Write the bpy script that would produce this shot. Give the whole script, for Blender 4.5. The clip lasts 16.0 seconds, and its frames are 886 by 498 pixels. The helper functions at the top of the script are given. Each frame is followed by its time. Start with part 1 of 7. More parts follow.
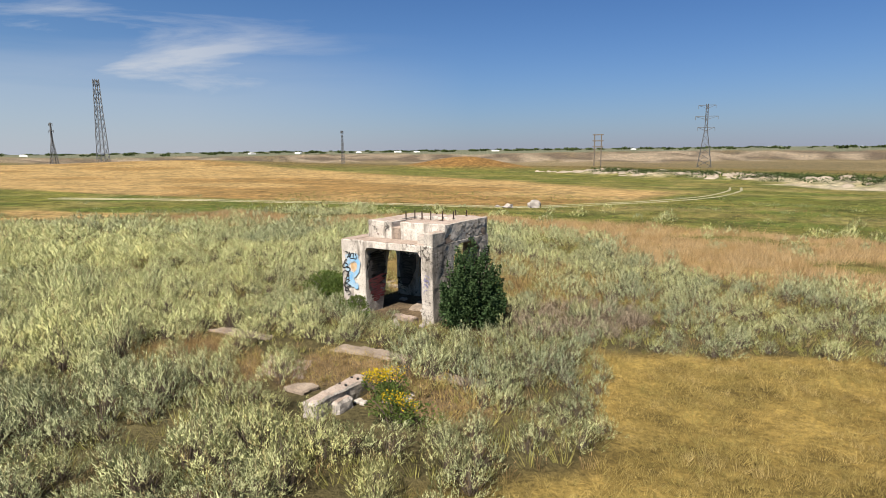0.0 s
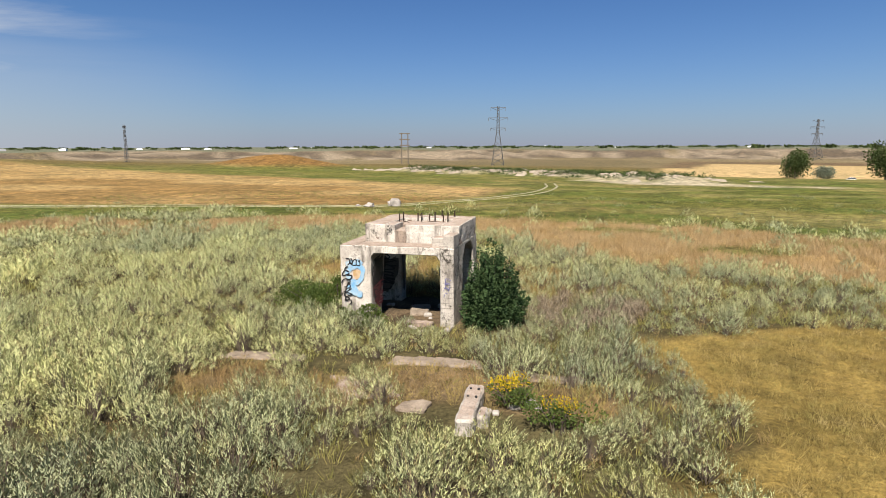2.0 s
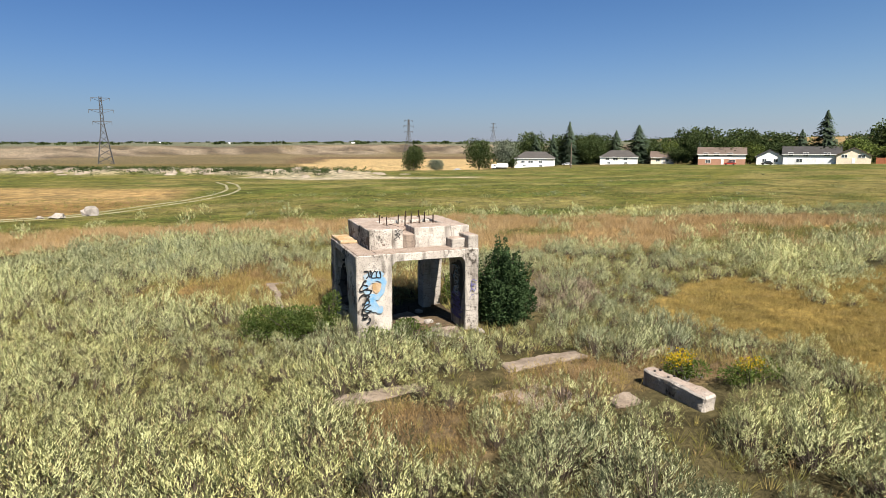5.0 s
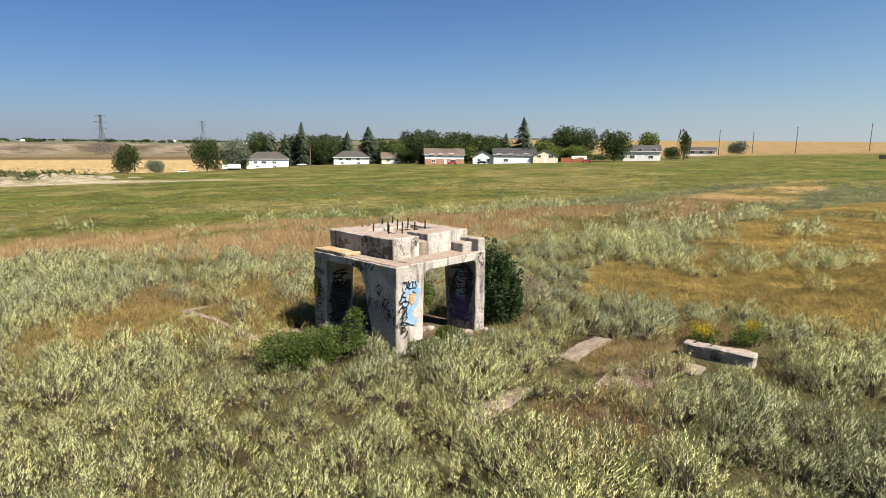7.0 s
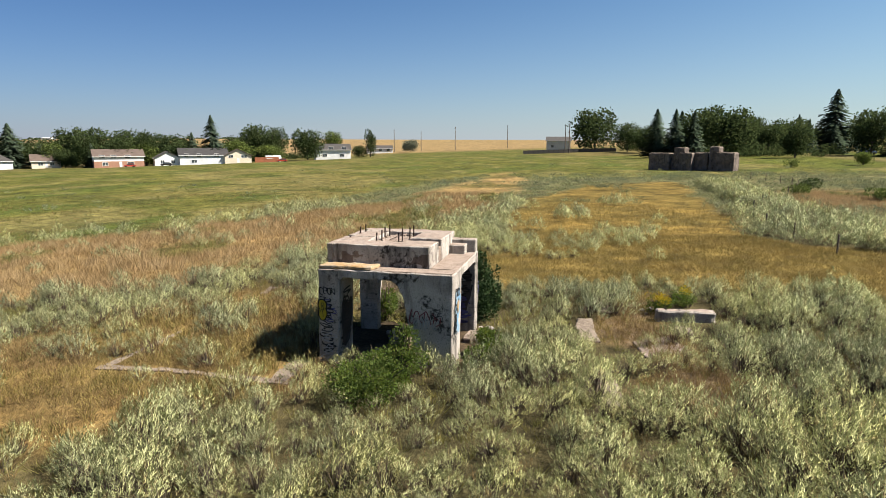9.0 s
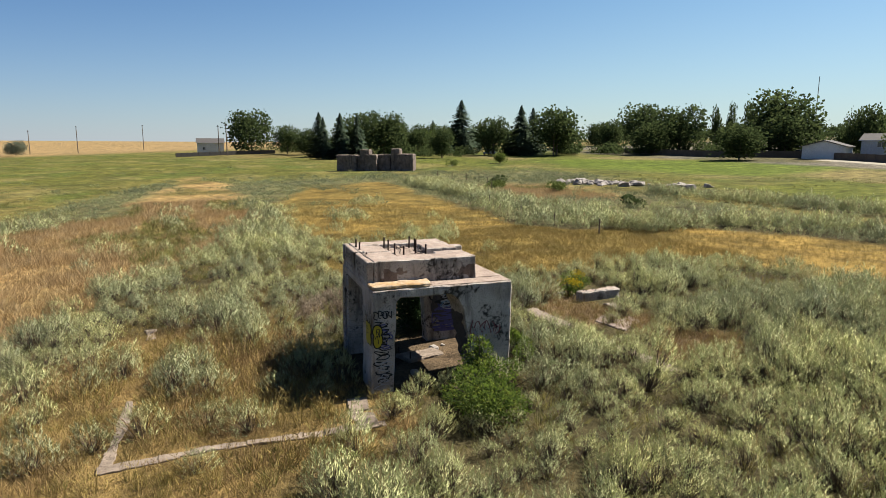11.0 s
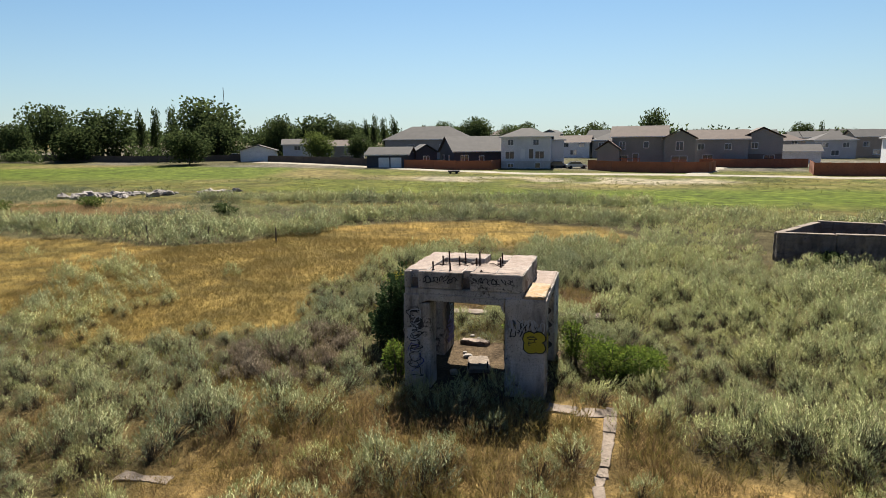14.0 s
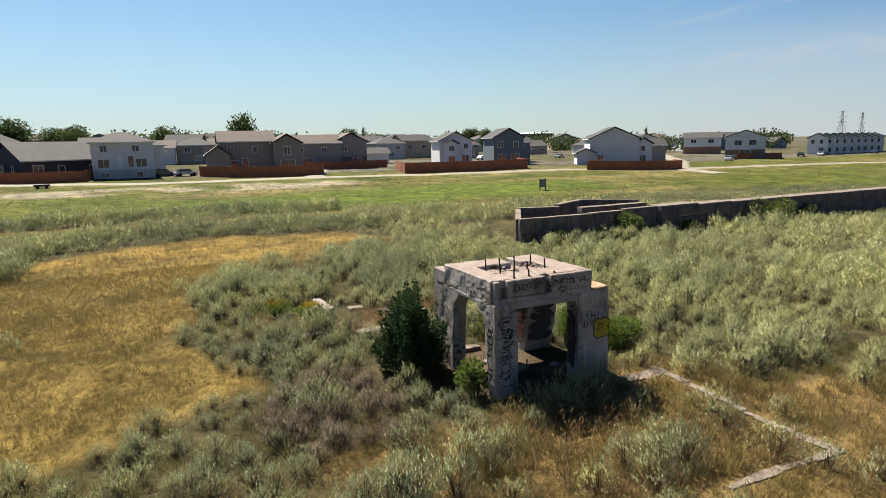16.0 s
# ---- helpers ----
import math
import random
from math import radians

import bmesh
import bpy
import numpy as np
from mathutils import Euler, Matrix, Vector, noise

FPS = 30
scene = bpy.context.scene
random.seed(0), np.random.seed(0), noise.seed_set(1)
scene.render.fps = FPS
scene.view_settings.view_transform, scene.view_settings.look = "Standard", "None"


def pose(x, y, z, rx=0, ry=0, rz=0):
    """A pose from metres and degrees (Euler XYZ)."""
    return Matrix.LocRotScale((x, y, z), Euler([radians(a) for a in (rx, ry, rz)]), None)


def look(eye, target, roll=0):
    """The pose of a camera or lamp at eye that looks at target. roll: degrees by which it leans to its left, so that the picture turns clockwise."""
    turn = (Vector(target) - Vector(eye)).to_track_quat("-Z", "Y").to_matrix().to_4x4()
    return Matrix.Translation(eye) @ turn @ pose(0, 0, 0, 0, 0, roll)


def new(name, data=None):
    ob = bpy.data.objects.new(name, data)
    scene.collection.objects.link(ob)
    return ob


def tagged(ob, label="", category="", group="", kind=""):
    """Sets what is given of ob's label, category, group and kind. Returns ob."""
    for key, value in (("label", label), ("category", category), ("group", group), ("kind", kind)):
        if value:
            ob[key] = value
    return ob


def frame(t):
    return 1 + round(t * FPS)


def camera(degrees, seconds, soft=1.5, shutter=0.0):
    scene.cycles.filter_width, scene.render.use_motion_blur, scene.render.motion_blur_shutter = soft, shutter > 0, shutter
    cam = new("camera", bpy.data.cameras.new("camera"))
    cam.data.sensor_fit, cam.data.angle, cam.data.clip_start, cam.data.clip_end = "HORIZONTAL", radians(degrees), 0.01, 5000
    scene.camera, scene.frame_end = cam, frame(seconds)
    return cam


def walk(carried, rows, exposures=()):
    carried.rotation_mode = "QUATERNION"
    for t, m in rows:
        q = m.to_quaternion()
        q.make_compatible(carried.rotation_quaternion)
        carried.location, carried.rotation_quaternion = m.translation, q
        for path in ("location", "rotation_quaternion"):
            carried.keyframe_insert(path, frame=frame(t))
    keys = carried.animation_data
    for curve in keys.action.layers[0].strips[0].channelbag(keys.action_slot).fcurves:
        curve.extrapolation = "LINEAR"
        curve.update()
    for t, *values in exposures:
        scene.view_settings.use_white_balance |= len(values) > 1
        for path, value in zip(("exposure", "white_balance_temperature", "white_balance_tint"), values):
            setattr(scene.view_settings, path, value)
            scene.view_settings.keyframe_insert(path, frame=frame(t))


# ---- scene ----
cam = camera(71.6, 16.0, soft=0.8)
PATH = [
    (0, (14.463, -21.294, 6.592), (13.399, -19.632, 6.271), -0.6),
    (0.5, (12.762, -22.161, 6.616), (11.83, -20.421, 6.293), -0.6),
    (1, (10.967, -22.92, 6.653), (10.177, -21.112, 6.327), -0.4),
    (1.5, (9.032, -23.568, 6.688), (8.393, -21.702, 6.358), -0.3),
    (2, (6.976, -24.058, 6.731), (6.498, -22.145, 6.399), -0.2),
    (2.5, (4.829, -24.353, 6.735), (4.523, -22.405, 6.4), -0.2),
    (3, (2.548, -24.446, 6.74), (2.425, -22.478, 6.403), -0.2),
    (3.5, (0.232, -24.222, 6.721), (0.302, -22.252, 6.383), -0.2),
    (4, (-2.101, -23.846, 6.725), (-1.831, -21.894, 6.385), -0.2),
    (4.2, (-3.014, -23.612, 6.711), (-2.662, -21.673, 6.37), -0.3),
    (6.3, (-12.543, -19.041, 6.928), (-11.34, -17.481, 6.582), 0.5),
    (6.5, (-13.285, -18.459, 6.923), (-12.02, -16.948, 6.578), 0.4),
    (7, (-15.227, -16.578, 6.935), (-13.787, -15.233, 6.591), 0.5),
    (7.5, (-16.915, -14.419, 6.951), (-15.32, -13.263, 6.607), 0.4),
    (8, (-18.319, -11.995, 6.946), (-16.586, -11.056, 6.604), 0.4),
    (8.5, (-19.437, -9.347, 6.962), (-17.595, -8.646, 6.62), 0.3),
    (9, (-20.152, -6.468, 6.975), (-18.234, -6.019, 6.634), 0.2),
    (9.2, (-20.287, -5.271, 6.985), (-18.346, -4.927, 6.643), 0.1),
    (11.3, (-18.437, 7.415, 7.137), (-16.642, 6.598, 6.806), 0.1),
    (11.5, (-17.916, 8.578, 7.158), (-16.165, 7.669, 6.827), 0.0),
    (12, (-16.090, 11.540, 7.210), (-14.504, 10.367, 6.883), -0.1),
    (12.5, (-13.740, 14.215, 7.240), (-12.362, 12.803, 6.913), -0.3),
    (13, (-10.960, 16.500, 7.330), (-9.831, 14.882, 7.003), -0.4),
    (13.5, (-7.765, 18.330, 7.420), (-6.922, 16.546, 7.094), -0.5),
    (14, (-4.215, 19.530, 7.515), (-3.688, 17.629, 7.188), -0.6),
    (14.5, (-0.357, 19.900, 7.566), (-0.168, 17.936, 7.239), -0.9),
    (15, (3.576, 19.859, 7.707), (3.413, 17.893, 7.376), -1.0),
    (15.5, (7.492, 18.969, 7.825), (6.975, 17.066, 7.49), -1.1),
    (16, (11.302, 17.446, 7.941), (10.445, 15.671, 7.603), -1.3),
]
walk(cam, [(t, look(eye, to, roll)) for t, eye, to, roll in PATH])

# ---- light ----
SUN_EL, SUN_AZ = 50.0, 173.0          # degrees; azimuth clockwise from +y
sun_dir = Vector((math.sin(radians(SUN_AZ)) * math.cos(radians(SUN_EL)),
                  math.cos(radians(SUN_AZ)) * math.cos(radians(SUN_EL)), math.sin(radians(SUN_EL))))
sun = new("sun", bpy.data.lights.new("sun", "SUN"))
sun.data.energy, sun.data.angle, sun.data.color = 5.0, radians(0.53), (1.0, 0.93, 0.82)
sun.matrix_basis = look(sun_dir * 100, (0, 0, 0))

world = bpy.data.worlds.new("sky")
scene.world = world
world.use_nodes = True
wn, wl = world.node_tree.nodes, world.node_tree.links
wn.clear()
sky = wn.new("ShaderNodeTexSky")
sky.sky_type, sky.sun_disc = "NISHITA", False
sky.sun_elevation, sky.sun_rotation = radians(SUN_EL), radians(SUN_AZ)
sky.altitude, sky.air_density, sky.dust_density, sky.ozone_density = 900, 1.0, 0.15, 3.0
wtc = wn.new("ShaderNodeTexCoord")
wsep = wn.new("ShaderNodeSeparateXYZ")
wl.new(wtc.outputs["Generated"], wsep.inputs[0])


def wmath(op, a, b=None, c=None, clamp=False):
    n = wn.new("ShaderNodeMath")
    n.operation, n.use_clamp = op, clamp
    for k, v in enumerate((a, b, c)):
        if v is None:
            continue
        if isinstance(v, (int, float)):
            n.inputs[k].default_value = v
        else:
            wl.new(v, n.inputs[k])
    return n.outputs[0]


# thin cirrus low in the west, drawn out along the horizon
ccomb = wn.new("ShaderNodeCombineXYZ")
wl.new(wmath("MULTIPLY", wsep.outputs[1], 2.3), ccomb.inputs[0])
wl.new(wmath("MULTIPLY_ADD", wmath("SUBTRACT", wsep.outputs[2], 0.085), 11.0, wmath("MULTIPLY", wsep.outputs[1], -1.1)), ccomb.inputs[1])
cnoise = wn.new("ShaderNodeTexNoise")
cnoise.inputs["Scale"].default_value, cnoise.inputs["Detail"].default_value = 1.15, 8
cnoise.inputs["Roughness"].default_value, cnoise.inputs["Distortion"].default_value = 0.58, 0.7
wl.new(ccomb.outputs[0], cnoise.inputs["Vector"])
cwest = wmath("MULTIPLY", wmath("SUBTRACT", wmath("MULTIPLY", wsep.outputs[0], -1.0), 0.60), 5.0, clamp=True)
clow = wmath("MULTIPLY", wmath("MULTIPLY", wmath("SUBTRACT", 0.28, wsep.outputs[2]), 9.0, clamp=True),
             wmath("MULTIPLY_ADD", wsep.outputs[2], 9.0, 0.05, clamp=True))
cden = wmath("MULTIPLY", wmath("MULTIPLY", wmath("SUBTRACT", cnoise.outputs[0], 0.50), 5.0, clamp=True),
             wmath("MULTIPLY", cwest, clow))
# a thin grey veil of cloud under the cirrus
vcomb = wn.new("ShaderNodeCombineXYZ")
wl.new(wmath("MULTIPLY", wsep.outputs[1], 1.6), vcomb.inputs[0])
wl.new(wmath("MULTIPLY", wsep.outputs[2], 14.0), vcomb.inputs[1])
vnode = wn.new("ShaderNodeTexNoise")
vnode.inputs["Scale"].default_value, vnode.inputs["Detail"].default_value = 1.3, 6
wl.new(vcomb.outputs[0], vnode.inputs["Vector"])
vwest = wmath("MULTIPLY", wmath("SUBTRACT", wmath("MULTIPLY", wsep.outputs[0], -1.0), 0.50), 3.2, clamp=True)
vlow = wmath("MULTIPLY", wmath("SUBTRACT", wmath("MULTIPLY_ADD", vnode.outputs[0], 0.14, 0.09), wsep.outputs[2]), 16.0, clamp=True)
veil = wmath("MULTIPLY", wmath("MULTIPLY", vwest, vlow), 0.30)
cmix = wn.new("ShaderNodeMix")
cmix.data_type = "RGBA"
wl.new(wmath("MAXIMUM", wmath("MULTIPLY", cden, 0.75), veil), cmix.inputs["Factor"])
# low haze, pale blue; the side towards the sun a little brighter
hz = wn.new("ShaderNodeMix")
hz.data_type = "RGBA"
toward = wmath("MULTIPLY_ADD", wsep.outputs[0], sun_dir.x, wmath("MULTIPLY", wsep.outputs[1], sun_dir.y))
wl.new(wmath("POWER", 2.718, wmath("MULTIPLY", wmath("MAXIMUM", wsep.outputs[2], 0.0), wmath("MULTIPLY_ADD", toward, 7.5, -10.5))), hz.inputs["Factor"])
tint = wn.new("ShaderNodeMix")
tint.data_type, tint.blend_type = "RGBA", "MULTIPLY"
tint.inputs["Factor"].default_value = 1.0
wl.new(sky.outputs[0], tint.inputs["A"])
tint.inputs["B"].default_value = (0.39, 0.62, 0.775, 1)
wl.new(tint.outputs["Result"], hz.inputs["A"])
hz.inputs["B"].default_value = (3.66, 4.1, 4.3, 1)
glow = wn.new("ShaderNodeVectorMath")
glow.operation = "SCALE"
wl.new(hz.outputs["Result"], glow.inputs[0])
wl.new(wmath("MULTIPLY_ADD", wsep.outputs[0], 0.03, wmath("MULTIPLY_ADD", toward, 0.37, 0.83)), glow.inputs["Scale"])
side = wn.new("ShaderNodeMix")
side.data_type = "RGBA"
wl.new(wmath("MULTIPLY_ADD", toward, 0.9, 0.6, clamp=True), side.inputs["Factor"])
side.inputs["A"].default_value, side.inputs["B"].default_value = (1.02, 1.0, 1.18, 1), (1.10, 1.08, 0.97, 1)
warm = wn.new("ShaderNodeMix")
warm.data_type, warm.blend_type = "RGBA", "MULTIPLY"
warm.inputs["Factor"].default_value = 1.0
wl.new(glow.outputs[0], warm.inputs["A"])
wl.new(side.outputs["Result"], warm.inputs["B"])
wl.new(warm.outputs["Result"], cmix.inputs["A"])
cmix.inputs["B"].default_value = (4.1, 4.3, 4.65, 1)
wbg, wout = wn.new("ShaderNodeBackground"), wn.new("ShaderNodeOutputWorld")
wbg.inputs[1].default_value = 0.05
wl.new(cmix.outputs["Result"], wbg.inputs[0])
wl.new(wbg.outputs[0], wout.inputs[0])
scene.view_settings.exposure = 1.6


# ---- helpers of this scene ----
def tree_nodes(name):
    m = bpy.data.materials.new(name)
    m.use_nodes = True
    m.node_tree.nodes.clear()
    return m, m.node_tree.nodes, m.node_tree.links


def ramp_mix(nodes, links, fac, a, b, lo=0.35, hi=0.65):
    mr = nodes.new("ShaderNodeMapRange")
    mr.inputs[1].default_value, mr.inputs[2].default_value = lo, hi
    links.new(fac, mr.inputs[0])
    mx = nodes.new("ShaderNodeMix")
    mx.data_type = "RGBA"
    links.new(mr.outputs[0], mx.inputs["Factor"])
    for key, v in (("A", a), ("B", b)):
        if isinstance(v, tuple):
            mx.inputs[key].default_value = (*v, 1)
        else:
            links.new(v, mx.inputs[key])
    return mx.outputs["Result"]


def noise_node(nodes, links, scale, detail=4, rough=0.55, vec=None, dist=0.0):
    n = nodes.new("ShaderNodeTexNoise")
    n.inputs["Scale"].default_value, n.inputs["Detail"].default_value = scale, detail
    n.inputs["Roughness"].default_value, n.inputs["Distortion"].default_value = rough, dist
    if vec is None:
        vec = nodes.new("ShaderNodeNewGeometry").outputs["Position"]
    links.new(vec, n.inputs["Vector"])
    return n.outputs[0]


def tone(*cs, k=0.51):
    """Sun-bleached paint swatches brought down to the albedo of outdoor surfaces."""
    return [c and tuple(v * k for v in c) for c in cs]


def mat(name, c1, c2, scale=1.0, rough=0.9, bump=0.25, fine=12.0, c3=None, metal=0.0, spec=0.3, k=0.51):
    """A matt or metal surface: two colours in patches, a third in streaks or stains, fine grain and relief."""
    c1, c2, c3 = tone(c1, c2, c3, k=k)
    m, n, l = tree_nodes(name)
    big = noise_node(n, l, scale)
    small = noise_node(n, l, scale * fine, 3, 0.6)
    col = ramp_mix(n, l, big, c1, c2)
    if c3:
        col = ramp_mix(n, l, noise_node(n, l, scale * 2.3, 5, 0.65, dist=0.6), col, c3, 0.56, 0.72)
    mx = n.new("ShaderNodeMix")
    mx.data_type, mx.blend_type = "RGBA", "MULTIPLY"
    mx.inputs["Factor"].default_value = 0.5
    l.new(col, mx.inputs["A"])
    l.new(ramp_mix(n, l, small, (0.62, 0.62, 0.62), (1.25, 1.25, 1.25)), mx.inputs["B"])
    p, o, b = n.new("ShaderNodeBsdfPrincipled"), n.new("ShaderNodeOutputMaterial"), n.new("ShaderNodeBump")
    l.new(mx.outputs["Result"], p.inputs["Base Color"])
    p.inputs["Roughness"].default_value, p.inputs["Metallic"].default_value = rough, metal
    p.inputs["Specular IOR Level"].default_value = spec
    b.inputs["Strength"].default_value, b.inputs["Distance"].default_value = bump, 0.02
    l.new(small, b.inputs["Height"])
    l.new(b.outputs[0], p.inputs["Normal"])
    l.new(p.outputs[0], o.inputs[0])
    return m


def leaf_mat(name, c1, c2, scale=0.35, trans=0.25, c3=None, vary=0.35, fleck=0.0, glow=(1.0, 1.0, 1.0), plant=None):
    """Foliage: two colours in drifts, each leaf a little lighter or darker, some light let through."""
    c1, c2, c3 = tone(c1, c2, c3)
    m, n, l = tree_nodes(name)
    geo = n.new("ShaderNodeNewGeometry")
    col = ramp_mix(n, l, noise_node(n, l, scale, 3), c1, c2)
    if c3:
        col = ramp_mix(n, l, noise_node(n, l, scale * 3.1, 3), col, c3, 0.5, 0.7)
    if fleck:
        fl = n.new("ShaderNodeMix")
        fl.data_type, fl.blend_type = "RGBA", "MULTIPLY"
        fl.inputs["Factor"].default_value = 1.0
        l.new(col, fl.inputs["A"])
        l.new(ramp_mix(n, l, noise_node(n, l, 4.0, 3, 0.7), (1 - fleck, 1 - fleck, 1 - fleck * 0.9), (1 + fleck, 1 + fleck, 1 + fleck * 0.8), 0.35, 0.65), fl.inputs["B"])
        col = fl.outputs["Result"]
    if plant:
        own = n.new("ShaderNodeAttribute")
        own.attribute_name = "plant"
        pm = n.new("ShaderNodeMix")
        pm.data_type, pm.blend_type = "RGBA", "MULTIPLY"
        pm.inputs["Factor"].default_value = 1.0
        l.new(col, pm.inputs["A"])
        l.new(ramp_mix(n, l, own.outputs["Fac"], plant[0], plant[1], 0.0, 1.0), pm.inputs["B"])
        col = pm.outputs["Result"]
    mr = n.new("ShaderNodeMapRange")
    mr.inputs[3].default_value, mr.inputs[4].default_value = 1 - vary, 1 + vary
    l.new(geo.outputs["Random Per Island"], mr.inputs[0])
    vm = n.new("ShaderNodeVectorMath")
    vm.operation = "SCALE"
    l.new(col, vm.inputs[0])
    l.new(mr.outputs[0], vm.inputs["Scale"])
    d, t, s, o = (n.new("ShaderNodeBsdfDiffuse"), n.new("ShaderNodeBsdfTranslucent"), n.new("ShaderNodeMixShader"),
                  n.new("ShaderNodeOutputMaterial"))
    l.new(vm.outputs[0], d.inputs[0])
    through_col = n.new("ShaderNodeVectorMath")
    through_col.operation = "MULTIPLY"
    through_col.inputs[1].default_value = glow
    l.new(vm.outputs[0], through_col.inputs[0])
    l.new(through_col.outputs[0], t.inputs[0])
    s.inputs[0].default_value = trans
    l.new(d.outputs[0], s.inputs[1])
    l.new(t.outputs[0], s.inputs[2])
    l.new(s.outputs[0], o.inputs[0])
    return m


def concrete_mat(name, c1, c2, board=0.2, stain=(0.115, 0.095, 0.078)):
    """Old board-marked concrete: board joints, stains that run down, pitting, a browner tone on the level tops."""
    c1, c2, stain, top_tone, top_tone2 = tone(c1, c2, stain, (0.50, 0.395, 0.325), (0.37, 0.28, 0.225))
    m, n, l = tree_nodes(name)
    geo = n.new("ShaderNodeNewGeometry")
    pos = geo.outputs["Position"]
    sep = n.new("ShaderNodeSeparateXYZ")
    l.new(pos, sep.inputs[0])
    mp = n.new("ShaderNodeMapping")
    mp.inputs["Scale"].default_value = (1.0, 1.0, 0.22)
    l.new(pos, mp.inputs[0])
    streak = noise_node(n, l, 2.6, 5, 0.6, mp.outputs[0])
    big = noise_node(n, l, 1.1, 4, 0.6)
    pit = noise_node(n, l, 26.0, 4, 0.65)
    col = ramp_mix(n, l, big, c1, c2, 0.38, 0.62)
    col = ramp_mix(n, l, streak, col, stain, 0.51, 0.72)
    # lichen and soot in blotches, spalled pits
    blob = noise_node(n, l, 7.5, 6, 0.72)
    patch = noise_node(n, l, 0.85, 3, 0.55, dist=0.6)
    mul = n.new("ShaderNodeMath")
    mul.operation = "MULTIPLY"
    l.new(blob, mul.inputs[0])
    l.new(patch, mul.inputs[1])
    col = ramp_mix(n, l, mul.outputs[0], col, tuple(v * 0.6 for v in stain), 0.30, 0.38)
    # level tops take a browner tone, picked by the surface normal
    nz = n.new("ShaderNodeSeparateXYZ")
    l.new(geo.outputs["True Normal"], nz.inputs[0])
    top_mix = ramp_mix(n, l, noise_node(n, l, 3.0, 5, 0.7), top_tone, top_tone2, 0.4, 0.6)
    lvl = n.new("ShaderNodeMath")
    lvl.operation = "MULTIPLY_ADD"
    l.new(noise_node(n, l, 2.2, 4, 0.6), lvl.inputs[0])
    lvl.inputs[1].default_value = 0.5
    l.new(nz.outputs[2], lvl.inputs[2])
    col = ramp_mix(n, l, lvl.outputs[0], col, top_mix, 0.95, 1.25)
    col = ramp_mix(n, l, pit, tuple(v * 0.30 for v in c1), col, 0.35, 0.45)
    # joints between the form boards
    wob = n.new("ShaderNodeMath")
    wob.operation = "MULTIPLY_ADD"
    l.new(noise_node(n, l, 1.7, 2), wob.inputs[0])
    wob.inputs[1].default_value = 0.06
    l.new(sep.outputs[2], wob.inputs[2])
    md = n.new("ShaderNodeMath")
    md.operation = "PINGPONG"
    md.inputs[1].default_value = board / 2
    l.new(wob.outputs[0], md.inputs[0])
    jt = n.new("ShaderNodeMapRange")
    jt.inputs[1].default_value, jt.inputs[2].default_value = 0.0, 0.012
    l.new(md.outputs[0], jt.inputs[0])
    jn = n.new("ShaderNodeMath")
    jn.operation = "MAXIMUM"
    l.new(jt.outputs[0], jn.inputs[0])
    keep = n.new("ShaderNodeMapRange")
    keep.inputs[1].default_value, keep.inputs[2].default_value = 0.40, 0.52
    l.new(noise_node(n, l, 1.3, 3), keep.inputs[0])
    l.new(keep.outputs[0], jn.inputs[1])
    mx = n.new("ShaderNodeMix")
    mx.data_type = "RGBA"
    l.new(jn.outputs[0], mx.inputs["Factor"])
    mx.inputs["A"].default_value = (*[v * 0.45 for v in c1], 1)
    l.new(col, mx.inputs["B"])
    hs = n.new("ShaderNodeMath")
    hs.operation = "ADD"
    l.new(jn.outputs[0], hs.inputs[0])
    l.new(pit, hs.inputs[1])
    p, o, b = n.new("ShaderNodeBsdfPrincipled"), n.new("ShaderNodeOutputMaterial"), n.new("ShaderNodeBump")
    b.inputs["Strength"].default_value, b.inputs["Distance"].default_value = 0.8, 0.03
    l.new(hs.outputs[0], b.inputs["Height"])
    l.new(b.outputs[0], p.inputs["Normal"])
    l.new(mx.outputs["Result"], p.inputs["Base Color"])
    p.inputs["Roughness"].default_value, p.inputs["Specular IOR Level"].default_value = 0.92, 0.2
    l.new(p.outputs[0], o.inputs[0])
    return m


def glass_mat(name, tint):
    m, n, l = tree_nodes(name)
    p, o = n.new("ShaderNodeBsdfPrincipled"), n.new("ShaderNodeOutputMaterial")
    p.inputs["Base Color"].default_value = (*tint, 1)
    p.inputs["Roughness"].default_value, p.inputs["Specular IOR Level"].default_value = 0.06, 0.8
    l.new(p.outputs[0], o.inputs[0])
    return m


def part(name, bm, material, parent=None, label="", smooth=False):
    """Links a bmesh as one mesh object, under a thing or a part."""
    me = bpy.data.meshes.new(name)
    bm.normal_update()
    bm.to_mesh(me)
    bm.free()
    me.materials.append(material)
    if smooth:
        me.polygons.foreach_set("use_smooth", [True] * len(me.polygons))
    ob = new(name, me)
    ob.parent = parent
    return tagged(ob, label)


def soup(name, verts, faces, material, parent=None, label=""):
    """One mesh object from arrays of corners and of three- or four-sided faces."""
    me = bpy.data.meshes.new(name)
    k = faces.shape[1]
    me.vertices.add(len(verts))
    me.vertices.foreach_set("co", np.ascontiguousarray(verts, dtype=np.float32).ravel())
    me.loops.add(faces.size)
    me.loops.foreach_set("vertex_index", np.ascontiguousarray(faces, dtype=np.int32).ravel())
    me.polygons.add(len(faces))
    me.polygons.foreach_set("loop_start", np.arange(0, faces.size, k, dtype=np.int32))
    me.update(calc_edges=True)
    me.materials.append(material)
    ob = new(name, me)
    ob.parent = parent
    return tagged(ob, label)


